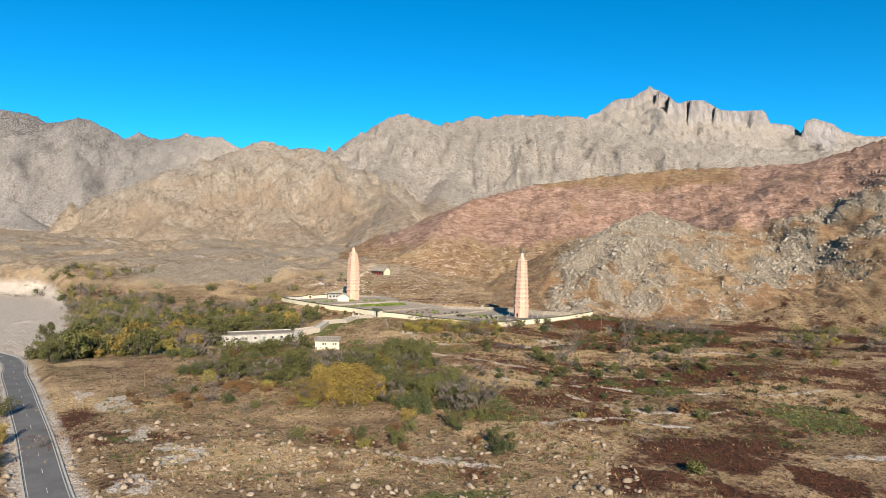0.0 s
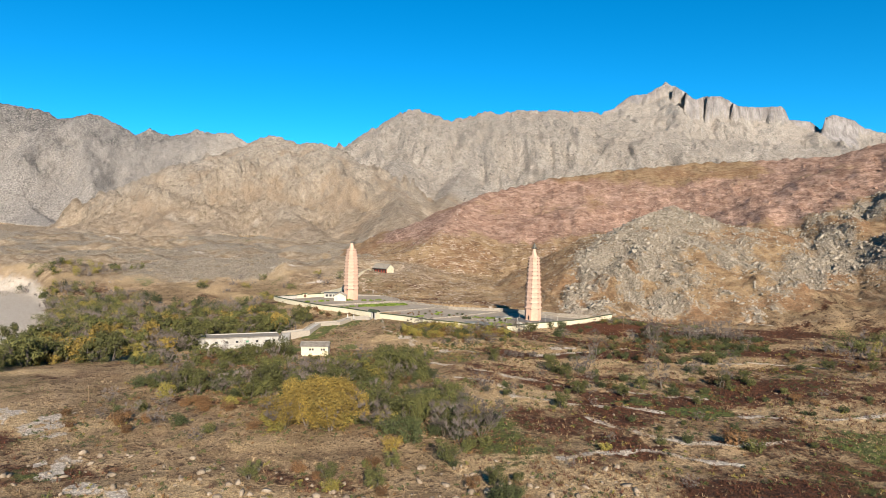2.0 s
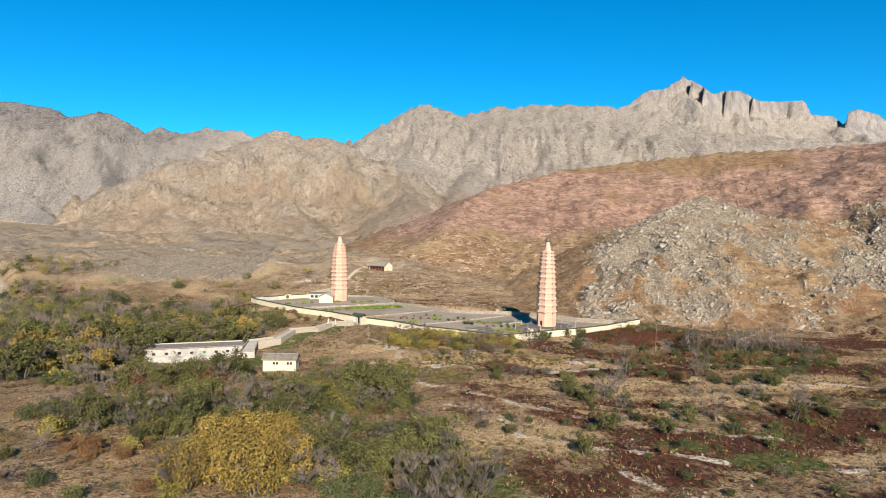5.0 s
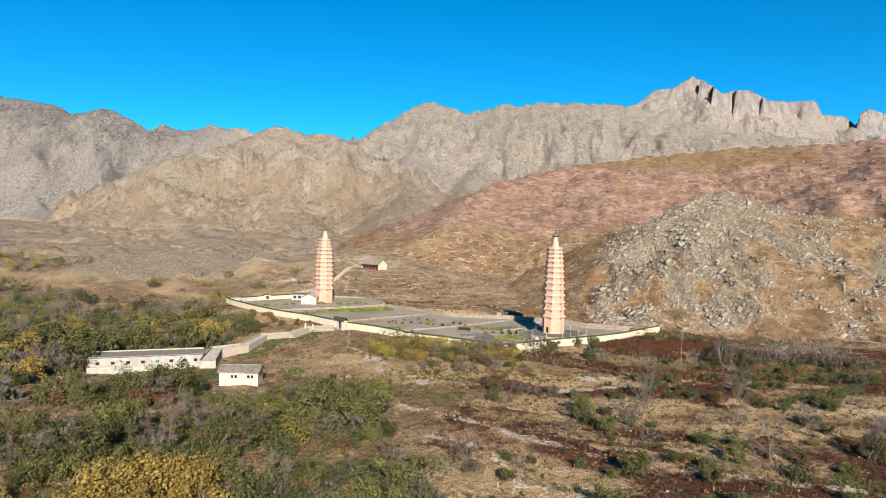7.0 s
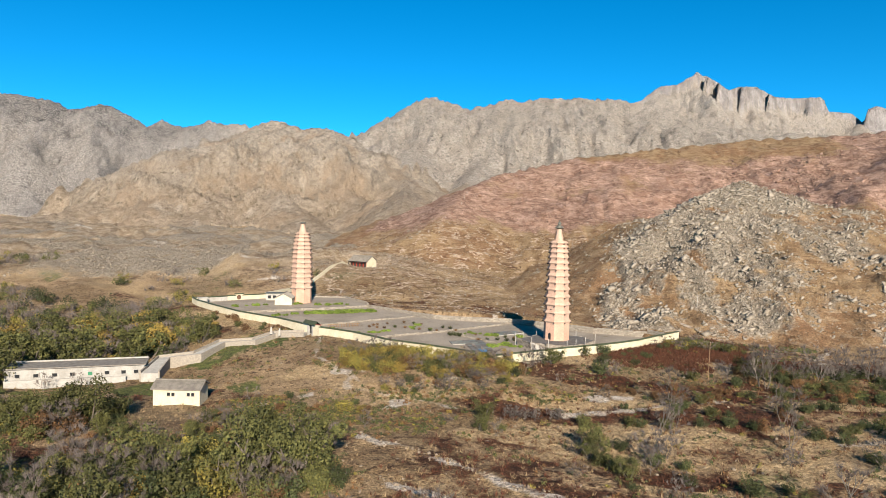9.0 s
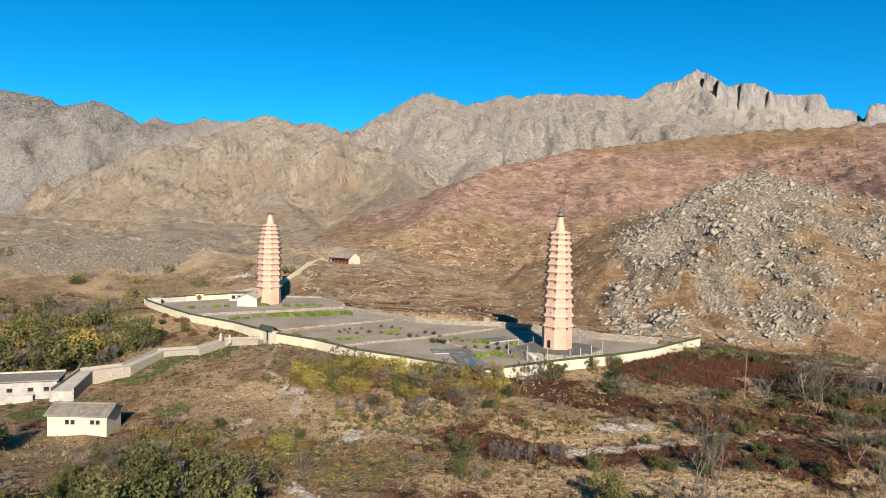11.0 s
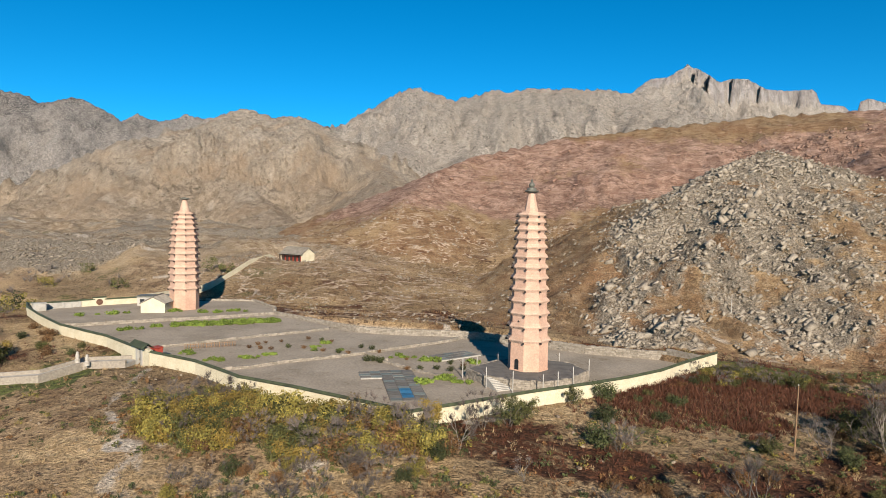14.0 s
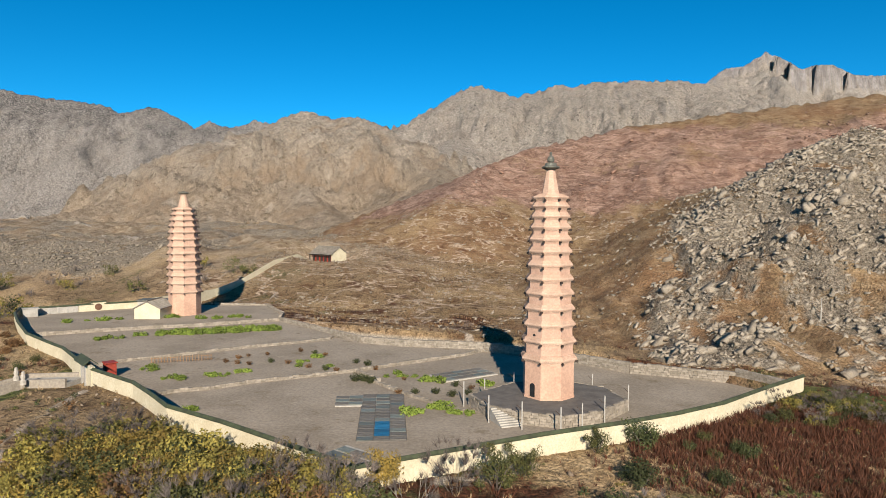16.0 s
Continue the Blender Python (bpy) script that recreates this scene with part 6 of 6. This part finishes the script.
# knee-high scrub under and between the bushes
under = {"green": ([], []), "dark": ([], []), "yellow": ([], []), "rust": ([], [])}
us = []
for cx, cy, rx, ry, deg, count in ((-62, 287, 40, 18, 0, 260), (-27, 262, 30, 19, -10, 240), (-95, 288, 30, 22, 0, 150), (-62, 238, 40, 20, 0, 260), (-6, 212, 26, 22, 0, 200), (-33, 205, 14, 18, 0, 80), (5, 333, 32, 11, -12, 330), (131, 347, 30, 8, -8, 150),
                                   (-135, 320, 42, 46, 0, 260), (95, 285, 80, 50, 0, 640), (60, 205, 75, 45, 0, 560), (100, 372, 36, 9, 10, 120), (-40, 345, 26, 16, 30, 90), (-70, 205, 36, 30, 0, 260), (-20, 155, 60, 22, 0, 300), (-20, 300, 40, 18, 0, 260), (-38, 302, 16, 12, 0, 420), (-12, 290, 26, 12, 0, 260), (20, 312, 26, 8, 0, 200), (95, 330, 50, 22, 0, 300)):
    for _ in range(count):
        a, q = rng.uniform(0, 2 * math.pi), math.sqrt(rng.random())
        u, v = rx * q * math.cos(a), ry * q * math.sin(a)
        x, y = cx + u * math.cos(radians(deg)) - v * math.sin(radians(deg)), cy + u * math.sin(radians(deg)) + v * math.cos(radians(deg))
        if not keep_off(x, y):
            us.append((x, y))
hs, _ = ground_heights([p[0] for p in us], [p[1] for p in us])
for (x, y), z in zip(us, hs):
    kind = ("green", "dark", "rust", "rust", "green", "yellow", "dark", "dark")[rng.randrange(8)]
    s = rng.uniform(0.45, 1.0)
    centres = [(Vector((x + rng.uniform(-0.9, 0.9) * s, y + rng.uniform(-0.9, 0.9) * s, float(z) + rng.uniform(0.05, 0.7) * s)), rng.uniform(0.35, 0.6) * s) for _ in range(3)]
    vs, fs = under[kind]
    nv, nf = leaves(rng, centres, 40, 0.16, 0.7)
    k = len(vs)
    vs += nv
    fs += [tuple(i + k for i in f) for f in nf]
for kind, (vs, fs) in under.items():
    tagged(new("undergrowth", mesh_from("undergrowth", vs, fs, M_LEAF[kind])), {"green": "knee-high olive scrub between the bushes", "dark": "knee-high dark green scrub between the bushes",
           "yellow": "knee-high yellowing scrub between the bushes", "rust": "knee-high rust-brown scrub between the bushes"}[kind], "scrub", kind="stuff")

# the far thicket beyond the yard, too dense to tell its bushes apart
far_spots = []
for cx, cy, rx, ry, deg, count in ((-185, 395, 60, 40, -50, 190), (-235, 460, 75, 34, -35, 170), (-150, 445, 40, 30, 0, 70), (-300, 545, 60, 16, 10, 60), (-175, 335, 16, 22, 0, 40), (-120, 520, 70, 18, 0, 16), (205, 330, 40, 30, 0, 30)):
    for _ in range(count):
        a, q = rng.uniform(0, 2 * math.pi), math.sqrt(rng.random())
        u, v = rx * q * math.cos(a), ry * q * math.sin(a)
        x, y = cx + u * math.cos(radians(deg)) - v * math.sin(radians(deg)), cy + u * math.sin(radians(deg)) + v * math.cos(radians(deg))
        if not keep_off(x, y):
            far_spots.append((x, y))
hs, _ = ground_heights([p[0] for p in far_spots], [p[1] for p in far_spots])
bins = {"green": ([], []), "yellow": ([], []), "dark": ([], []), "twig": ([], [])}
order = ("green", "twig", "twig", "dark", "yellow", "twig", "green", "twig")
for (x, y), z in zip(far_spots, hs):
    kind = order[rng.randrange(len(order))]
    s = rng.uniform(1.5, 2.9)
    centres = [(Vector((x + rng.uniform(-1.3, 1.3) * s, y + rng.uniform(-1.3, 1.3) * s, float(z) + rng.uniform(0.3, 2.1) * s)), rng.uniform(0.6, 1.0) * s) for _ in range(6)]
    vs, fs = bins[kind]
    if kind == "twig":
        nv, nf = twigs(rng, [(c - Vector((0, 0, r)), Vector((0, 0, 1)), 1) for c, r in centres], 34, 1.5 * s, 0.05)
    else:
        nv, nf = leaves(rng, centres, 300, 0.34, 0.9)
    k = len(vs)
    vs += nv
    fs += [tuple(i + k for i in f) for f in nf]
for kind, (vs, fs) in bins.items():
    ob = new("far_thicket", mesh_from("far_thicket", vs, fs, M_TWIG if kind == "twig" else M_LEAF[kind]))
    tagged(ob, {"green": "distant olive-green thicket beside the river bed", "yellow": "distant yellowing thicket beside the river bed", "dark": "distant dark green thicket beside the river bed",
                "twig": "distant bare grey thicket beside the river bed"}[kind], "thicket", kind="stuff")

# low fresh-green plants growing in the court
clump_meshes = []
for i in range(4):
    r2 = random.Random(40 + i)
    v, f = leaves(r2, [(Vector((r2.uniform(-0.5, 0.5), r2.uniform(-0.45, 0.45), r2.uniform(0.05, 0.25))), r2.uniform(0.3, 0.4)) for _ in range(7)], 260, 0.11, 0.7)
    for p in v:
        p.z = max(p.z, -0.02)
    clump_meshes.append(mesh_from("weed_clump", v, f, M_LEAF["bright"]))


def court_level(x, y):
    one = (np.array([x]), np.array([y]))
    for name, top, poly in terraces:
        if inside(*one, poly)[0]:
            return top
    return -1.9


clumps = []
for i in range(90):
    f = rng.random()
    clumps.append((-49 + 24 * f + rng.uniform(-2.5, 2.5), 423.5 + 12.5 * f + rng.uniform(-3.2, 1.2), rng.uniform(0.7, 1.4)))
for cx, cy, n, sp in ((-22.5, 380, 5, 2.0), (-16, 384, 5, 2.5), (-12, 388, 4, 2.0), (-33, 387, 4, 2.5), (30, 371, 7, 1.8), (33.5, 369, 6, 1.6), (26, 367, 3, 1), (8, 346, 5, 2), (14, 343, 4, 2), (27, 389, 6, 2.5), (-9.5, 363, 2, 1),
                      (-82, 432, 3, 4), (-75, 437, 4, 4), (-60, 444.5, 4, 3), (-48, 444, 4, 4), (-41, 448, 4, 3), (20, 392, 5, 4), (-60, 413, 4, 3), (-55, 420, 3, 2), (0, 397, 4, 5), (-3, 404, 3, 2), (36.5, 388, 3, 2), (70, 372, 5, 4), (-37, 378, 3, 1.2)):
    clumps += [(cx + rng.uniform(-sp, sp), cy + rng.uniform(-sp, sp) * 0.6, rng.uniform(0.5, 1.25)) for _ in range(n)]
for x, y, s in clumps:
    if not inside(np.array([x]), np.array([y]), PLATFORM)[0] or inside(np.array([x]), np.array([y]), PLATFORM_EDGE)[0]:
        continue
    ob = new("weed_clump", clump_meshes[rng.randrange(4)])
    ob.matrix_basis = pose(x, y, court_level(x, y), 0, 0, rng.uniform(0, 360)) @ Matrix.Scale(s * 1.85, 4)
    tagged(ob, "low fresh-green weed clump on court gravel", "weed", "weeds in the court")
for x, y, s in ((-8, 409, 1.0), (-4, 407, 1.1), (-1, 405.5, 0.9), (8, 399, 1.2), (11, 397.5, 1.3), (13, 396, 1.0), (28, 387, 1.1), (31, 385, 1.3), (34, 383.5, 1.0), (-19.6, 395.4, 1.0), (-16.5, 394.6, 1.04), (-13.7, 394, 1.0), (-10.1, 397, 1.2), (-18.7, 399.5, 1.0), (-6.1, 396.5, 1.0), (-0.6, 393.5, 1.0), (3.5, 392, 1.3), (6.1, 391.3, 1.0), (11.5, 386.3, 1.7), (14.6, 385.2, 1.8), (13, 386.5, 1.6), (21.5, 378.6, 1.0), (24.5, 379, 1.2), (28, 379.6, 1.3), (31.2, 378, 1.4), (34, 379.8, 1.2), (20.5, 388.5, 0.8), (-17.5, 402, 0.8), (-14, 404, 0.9)):
    plant("rust" if s < 1.05 else "dark", 1, x, y, court_level(x, y), s * 0.62, x * 31 % 360)


# ---- stones, tufts and weeds ----
ICO = bmesh.new()
bmesh.ops.create_icosphere(ICO, subdivisions=1, radius=1.0)
ICO_V = np.array([v.co[:] for v in ICO.verts])
ICO_F = np.array([[v.index for v in f.verts] for f in ICO.faces])
ICO.free()
ICO = bmesh.new()
bmesh.ops.create_icosphere(ICO, subdivisions=2, radius=1.0)
ICO2_V = np.array([v.co[:] for v in ICO.verts])
ICO2_F = np.array([[v.index for v in f.verts] for f in ICO.faces])
ICO.free()


CUBE_V = np.array([(x, y, z) for z in (-0.72, 0.72) for x, y in ((-0.72, -0.72), (0.72, -0.72), (0.72, 0.72), (-0.72, 0.72))])
CUBE_F = np.array([(3, 2, 1, 0), (4, 5, 6, 7), (0, 1, 5, 4), (1, 2, 6, 5), (2, 3, 7, 6), (3, 0, 4, 7)])


def shards(name, x, y, z, size, seed, material, label):
    """Broken angular blocks, tilted every way and half sunk in the ground."""
    r = np.random.RandomState(seed)
    n = len(x)
    v = CUBE_V[None] * (1 + r.uniform(-0.45, 0.35, (n, 8, 1))) + r.uniform(-0.16, 0.16, (n, 8, 3))
    v = v * np.stack([r.uniform(0.9, 2.1, n), r.uniform(0.5, 1.0, n), r.uniform(0.35, 0.75, n)], 1)[:, None]
    a, b = r.normal(0.55, 0.3, n), r.normal(0.35, 0.3, n)
    t = r.normal(0.5, 0.5, n)
    for ang, i, j in ((a, 1, 2), (b, 0, 2), (t, 0, 1)):
        c, s = np.cos(ang)[:, None], np.sin(ang)[:, None]
        p, q = v[..., i].copy(), v[..., j].copy()
        v[..., i], v[..., j] = p * c - q * s, p * s + q * c
    out = v * size[:, None, None] + np.stack([x, y, z + 0.05 * size], 1)[:, None]
    f = (CUBE_F[None] + (np.arange(n) * 8)[:, None, None]).reshape(-1, 4)
    return scatter_mesh(name, out.reshape(-1, 3), f, material, label, "rocks")


def scatter_mesh(name, verts, faces, material, label, category):
    me = bpy.data.meshes.new(name)
    me.vertices.add(len(verts))
    me.vertices.foreach_set("co", verts.astype(np.float32).ravel())
    k = faces.shape[1]
    me.loops.add(faces.size)
    me.loops.foreach_set("vertex_index", faces.astype(np.int32).ravel())
    me.polygons.add(len(faces))
    me.polygons.foreach_set("loop_start", (np.arange(len(faces)) * k).astype(np.int32))
    me.update(calc_edges=True)
    me.materials.append(material)
    return tagged(new(name, me), label, category, kind="stuff")


def rocks(name, x, y, z, size, seed, material, label, fine=False, slab=0.55):
    """Angular stones of the given sizes, half sunk in the ground."""
    r = np.random.RandomState(seed)
    bv, bf = (ICO2_V, ICO2_F) if fine else (ICO_V, ICO_F)
    n, m = len(x), len(bv)
    v = np.repeat(bv[None], n, 0)
    v = v * (1 + r.uniform(-0.32, 0.28, (n, m, 1)))
    for _ in range(5):
        cut = r.normal(size=(n, 1, 3))
        cut /= np.linalg.norm(cut, axis=2, keepdims=True)
        over = np.clip((v * cut).sum(2, keepdims=True) - r.uniform(0.3, 0.62, (n, 1, 1)), 0, None)
        v = v - over * cut
    v = v * np.stack([r.uniform(0.7, 1.35, n), r.uniform(0.6, 1.1, n), r.uniform(slab, slab + 0.5, n)], 1)[:, None]
    a, t = r.uniform(0, 6.283, n), r.normal(0, 0.35, n)
    c, s, ct, st = np.cos(a)[:, None], np.sin(a)[:, None], np.cos(t)[:, None], np.sin(t)[:, None]
    vx, vy, vz = v[..., 0], v[..., 1] * ct - v[..., 2] * st, v[..., 1] * st + v[..., 2] * ct
    k = size[:, None]
    out = np.stack([(vx * c - vy * s) * k + x[:, None], (vx * s + vy * c) * k + y[:, None], vz * k + z[:, None] + 0.12 * k], -1)
    f = (bf[None] + (np.arange(n) * m)[:, None, None]).reshape(-1, 3)
    return scatter_mesh(name, out.reshape(-1, 3), f, material, label, "rocks")


def rock_material(name, a, b, c):
    k = Nodes(name)
    col = k.mix(k.island(), a, b)
    col = k.mix(k.step(k.noise(1.3, 5.0, 0.65), 0.5, 0.72, 0.0, 0.8), col, c)
    col = k.scaled(col, k.step(k.noise(0.35, 3.0, 0.6), 0.25, 0.75, 0.8, 1.18))
    return k.done(col, 0.95, k.bump(k.noise(0.7, 5.0, 0.65), 0.8, 0.25), 0.0, 0.15)


M_BOULDER = rock_material("grey_granite", (0.295, 0.255, 0.203), (0.190, 0.162, 0.126), (0.115, 0.092, 0.067))
M_FAR_BOULDER = rock_material("brown_granite", (0.245, 0.208, 0.162), (0.160, 0.132, 0.100), (0.10, 0.08, 0.06))
M_FIELD_STONE = rock_material("pale_field_stone", (0.255, 0.205, 0.152), (0.155, 0.120, 0.087), (0.126, 0.096, 0.07))
M_RED_ROCK = rock_material("red_sandstone", (0.296, 0.192, 0.144), (0.207, 0.122, 0.089), (0.148, 0.089, 0.067))

npr = np.random.RandomState(5)


def chosen(x0, x1, y0, y1, n, key, seed, power=1.5, floor=0.25):
    """Places where the cover named key is strong."""
    r = np.random.RandomState(seed)
    x, y = r.uniform(x0, x1, n), r.uniform(y0, y1, n)
    h, cover = ground_heights(x, y)
    keep = (r.random_sample(n) < np.clip(cover[key] - floor, 0, 1) ** power * 1.6)
    return x[keep], y[keep], h[keep]


def sizes(n, lo, hi, seed, power=2.5):
    return lo + (hi - lo) * np.random.RandomState(seed).random_sample(n) ** power


x, y, z = chosen(58, 440, 392, 680, 84000, "stone", 21, 0.8, 0.2)
shards("boulder_slope", x, y, z, sizes(len(x), 0.2, 0.95, 22, 2.4), 23, M_BOULDER, "tumbled grey granite boulders covering the hillside")
x, y, z = chosen(60, 320, 396, 600, 2600, "stone", 24, 1.2, 0.35)
shards("boulder_outcrop", x, y, z, sizes(len(x), 0.8, 2.0, 25, 2.2), 26, M_BOULDER, "large angular granite outcrops on the hillside")
x, y, z = chosen(-400, 0, 500, 760, 26000, "stone", 27, 0.8, 0.2)
shards("far_boulders", x, y, z, sizes(len(x), 0.25, 0.85, 28), 29, M_FAR_BOULDER, "grey boulders on the low hills across the valley")
x, y, z = chosen(0, 560, 520, 860, 3500, "red", 30, 1.0, 0.25)
shards("red_outcrops", x, y, z, sizes(len(x), 0.3, 1.5, 31), 32, M_RED_ROCK, "weathered red sandstone outcrops on the hill")
cx = np.array([300, 292, 286, 405, 412, 400, 392, 258, 240, 307, 325.0])
cy = np.array([740, 715, 690, 650, 625, 600, 570, 769, 745, 725, 745.0])
pick = npr.randint(0, len(cx), 800)
x, y = cx[pick] + npr.normal(0, 13, 800), cy[pick] + npr.normal(0, 20, 800)
shards("dark_crags", x, y, ground_heights(x, y)[0] + 0.3, sizes(800, 0.3, 1.5, 46, 2.0), 47, rock_material("dark_red_crag", (0.252, 0.167, 0.126), (0.163, 0.104, 0.078), (0.111, 0.074, 0.059)), "dark weathered crags on the red hill")
n = 7000
x, y = npr.uniform(-75, 120, n), npr.uniform(432, 660, n)
keep = (fbm(x, y, 20, 3, 97) > 0.0) & (np.hypot(x + 52, y - 566) > 13) & ~inside(x, y, PLATFORM)
x, y = x[keep], y[keep]
shards("slope_stones", x, y, ground_heights(x, y)[0], sizes(len(x), 0.12, 0.7, 41, 3.0), 42, M_BOULDER, "small stones strewn over the brown hillside")
n = 2500
x, y = npr.uniform(-100, 45, n), npr.uniform(112, 190, n)
keep = npr.random_sample(n) < 0.35 + 0.5 * (y < 165) - 0.35 * (y > 176)
keep &= np.array([line_distance(x, y, ROAD)[0] > 5.5]).ravel()
x, y = x[keep], y[keep]
rocks("field_stones", x, y, ground_heights(x, y)[0], sizes(len(x), 0.15, 1.35, 33, 3.6), 34, M_FIELD_STONE, "pale field stones strewn over dry grass")
bx, by = [], []
for b in BUNDS:
    for p, q in zip(b, b[1:]):
        m = int(math.hypot(q[0] - p[0], q[1] - p[1]) * 2.6)
        t = npr.random_sample(m)
        bx.append(p[0] + (q[0] - p[0]) * t + npr.normal(0, 0.8, m))
        by.append(p[1] + (q[1] - p[1]) * t + npr.normal(0, 0.8, m))
x, y = np.concatenate(bx), np.concatenate(by)
rocks("bank_stones", x, y, ground_heights(x, y)[0], sizes(len(x), 0.12, 0.55, 35, 2.5), 36, M_FIELD_STONE, "cleared stones heaped along old field banks")
n = 2400
x, y = npr.uniform(-40, 200, n), npr.uniform(190, 400, n)
keep = ~inside(x, y, PLATFORM)
x, y = x[keep], y[keep]
rocks("scattered_stones", x, y, ground_heights(x, y)[0], sizes(len(x), 0.1, 0.55, 37, 3.5), 38, M_FIELD_STONE, "scattered pale stones in the dry fields")


def tufts(name, x, y, z, size, seed, material, label, blades=5, lean=0.55):
    r = np.random.RandomState(seed)
    n = len(x)
    a = r.uniform(0, 6.283, (n, blades))
    rad = size[:, None] * r.uniform(0.05, 0.45, (n, blades))
    px, py = x[:, None] + np.cos(a) * rad, y[:, None] + np.sin(a) * rad
    w = size[:, None] * r.uniform(0.05, 0.11, (n, blades))
    hgt = size[:, None] * r.uniform(0.6, 1.2, (n, blades))
    b = a + r.uniform(-1, 1, (n, blades))
    zz = np.repeat(z[:, None], blades, 1)
    p0 = np.stack([px - np.sin(b) * w, py + np.cos(b) * w, zz - 0.06], -1)
    p1 = np.stack([px + np.sin(b) * w, py - np.cos(b) * w, zz - 0.06], -1)
    p2 = np.stack([px + np.cos(a) * hgt * lean, py + np.sin(a) * hgt * lean, zz + hgt], -1)
    v = np.stack([p0, p1, p2], 2).reshape(-1, 3)
    return scatter_mesh(name, v, np.arange(len(v)).reshape(-1, 3), material, label, "grass")


M_STRAW_TUFT = leaf_material("dry_grass", (0.37, 0.268, 0.150), (0.205, 0.138, 0.074))
M_WEED_TUFT = leaf_material("red_brown_weed", (0.092, 0.034, 0.018), (0.038, 0.018, 0.011))
M_GREEN_TUFT = leaf_material("green_weed", (0.081, 0.096, 0.026), (0.041, 0.052, 0.018))
x, y, z = chosen(-110, 190, 120, 440, 30000, "weeds", 51, 0.8, 0.2)
tufts("red_weeds", x, y, z, sizes(len(x), 0.35, 0.95, 52, 1.5), 53, M_WEED_TUFT, "dark red-brown dried weeds filling old fields", 10)
x, y, z = chosen(58, 112, 340, 374, 7000, "weeds", 151, 0.6, 0.2)
tufts("weed_thicket", x, y, z, sizes(len(x), 0.5, 1.2, 152, 1.5), 153, M_WEED_TUFT, "dense dark red-brown weeds outside the court wall", 10)
x, y, z = chosen(-120, 190, 115, 440, 36000, "straw", 54, 0.8, 0.1)
tufts("dry_grass", x, y, z, sizes(len(x), 0.3, 0.8, 55, 1.5), 56, M_STRAW_TUFT, "pale straw-coloured dry grass tufts", 8)
x, y = npr.uniform(-80, 130, 15000), npr.uniform(430, 660, 15000)
keep = (np.hypot(x + 52, y - 566) > 13) & ~inside(x, y, PLATFORM) & (fbm(x, y, 16, 3, 98) > -0.25)
x, y = x[keep], y[keep]
tufts("slope_grass", x, y, ground_heights(x, y)[0], sizes(len(x), 0.4, 1.2, 43, 1.5), 44, leaf_material("orange_brown_grass", (0.192, 0.122, 0.059), (0.089, 0.048, 0.024)), "orange-brown dry grass on the hillside", 5)
x, y, z = chosen(-200, 190, 140, 440, 22000, "green", 57, 0.8, 0.1)
tufts("green_weeds", x, y, z, sizes(len(x), 0.25, 0.7, 58, 1.5), 59, M_GREEN_TUFT, "low olive-green weeds among dry grass", 6, 0.8)
n = 9000
x, y = npr.uniform(-130, 200, n), npr.uniform(118, 420, n)
keep = (~inside(x, y, PLATFORM)) & (line_distance(x, y, ROAD)[0] > 6) & (fbm(x, y, 18, 3, 95) > -0.1)
x, y = x[keep], y[keep]
tufts("low_scrub", x, y, ground_heights(x, y)[0], sizes(len(x), 0.3, 0.8, 60, 2.0), 61, leaf_material("dry_scrub", (0.111, 0.078, 0.044), (0.056, 0.038, 0.025)), "low brown scrub bushes scattered over the fields", 9, 0.7)
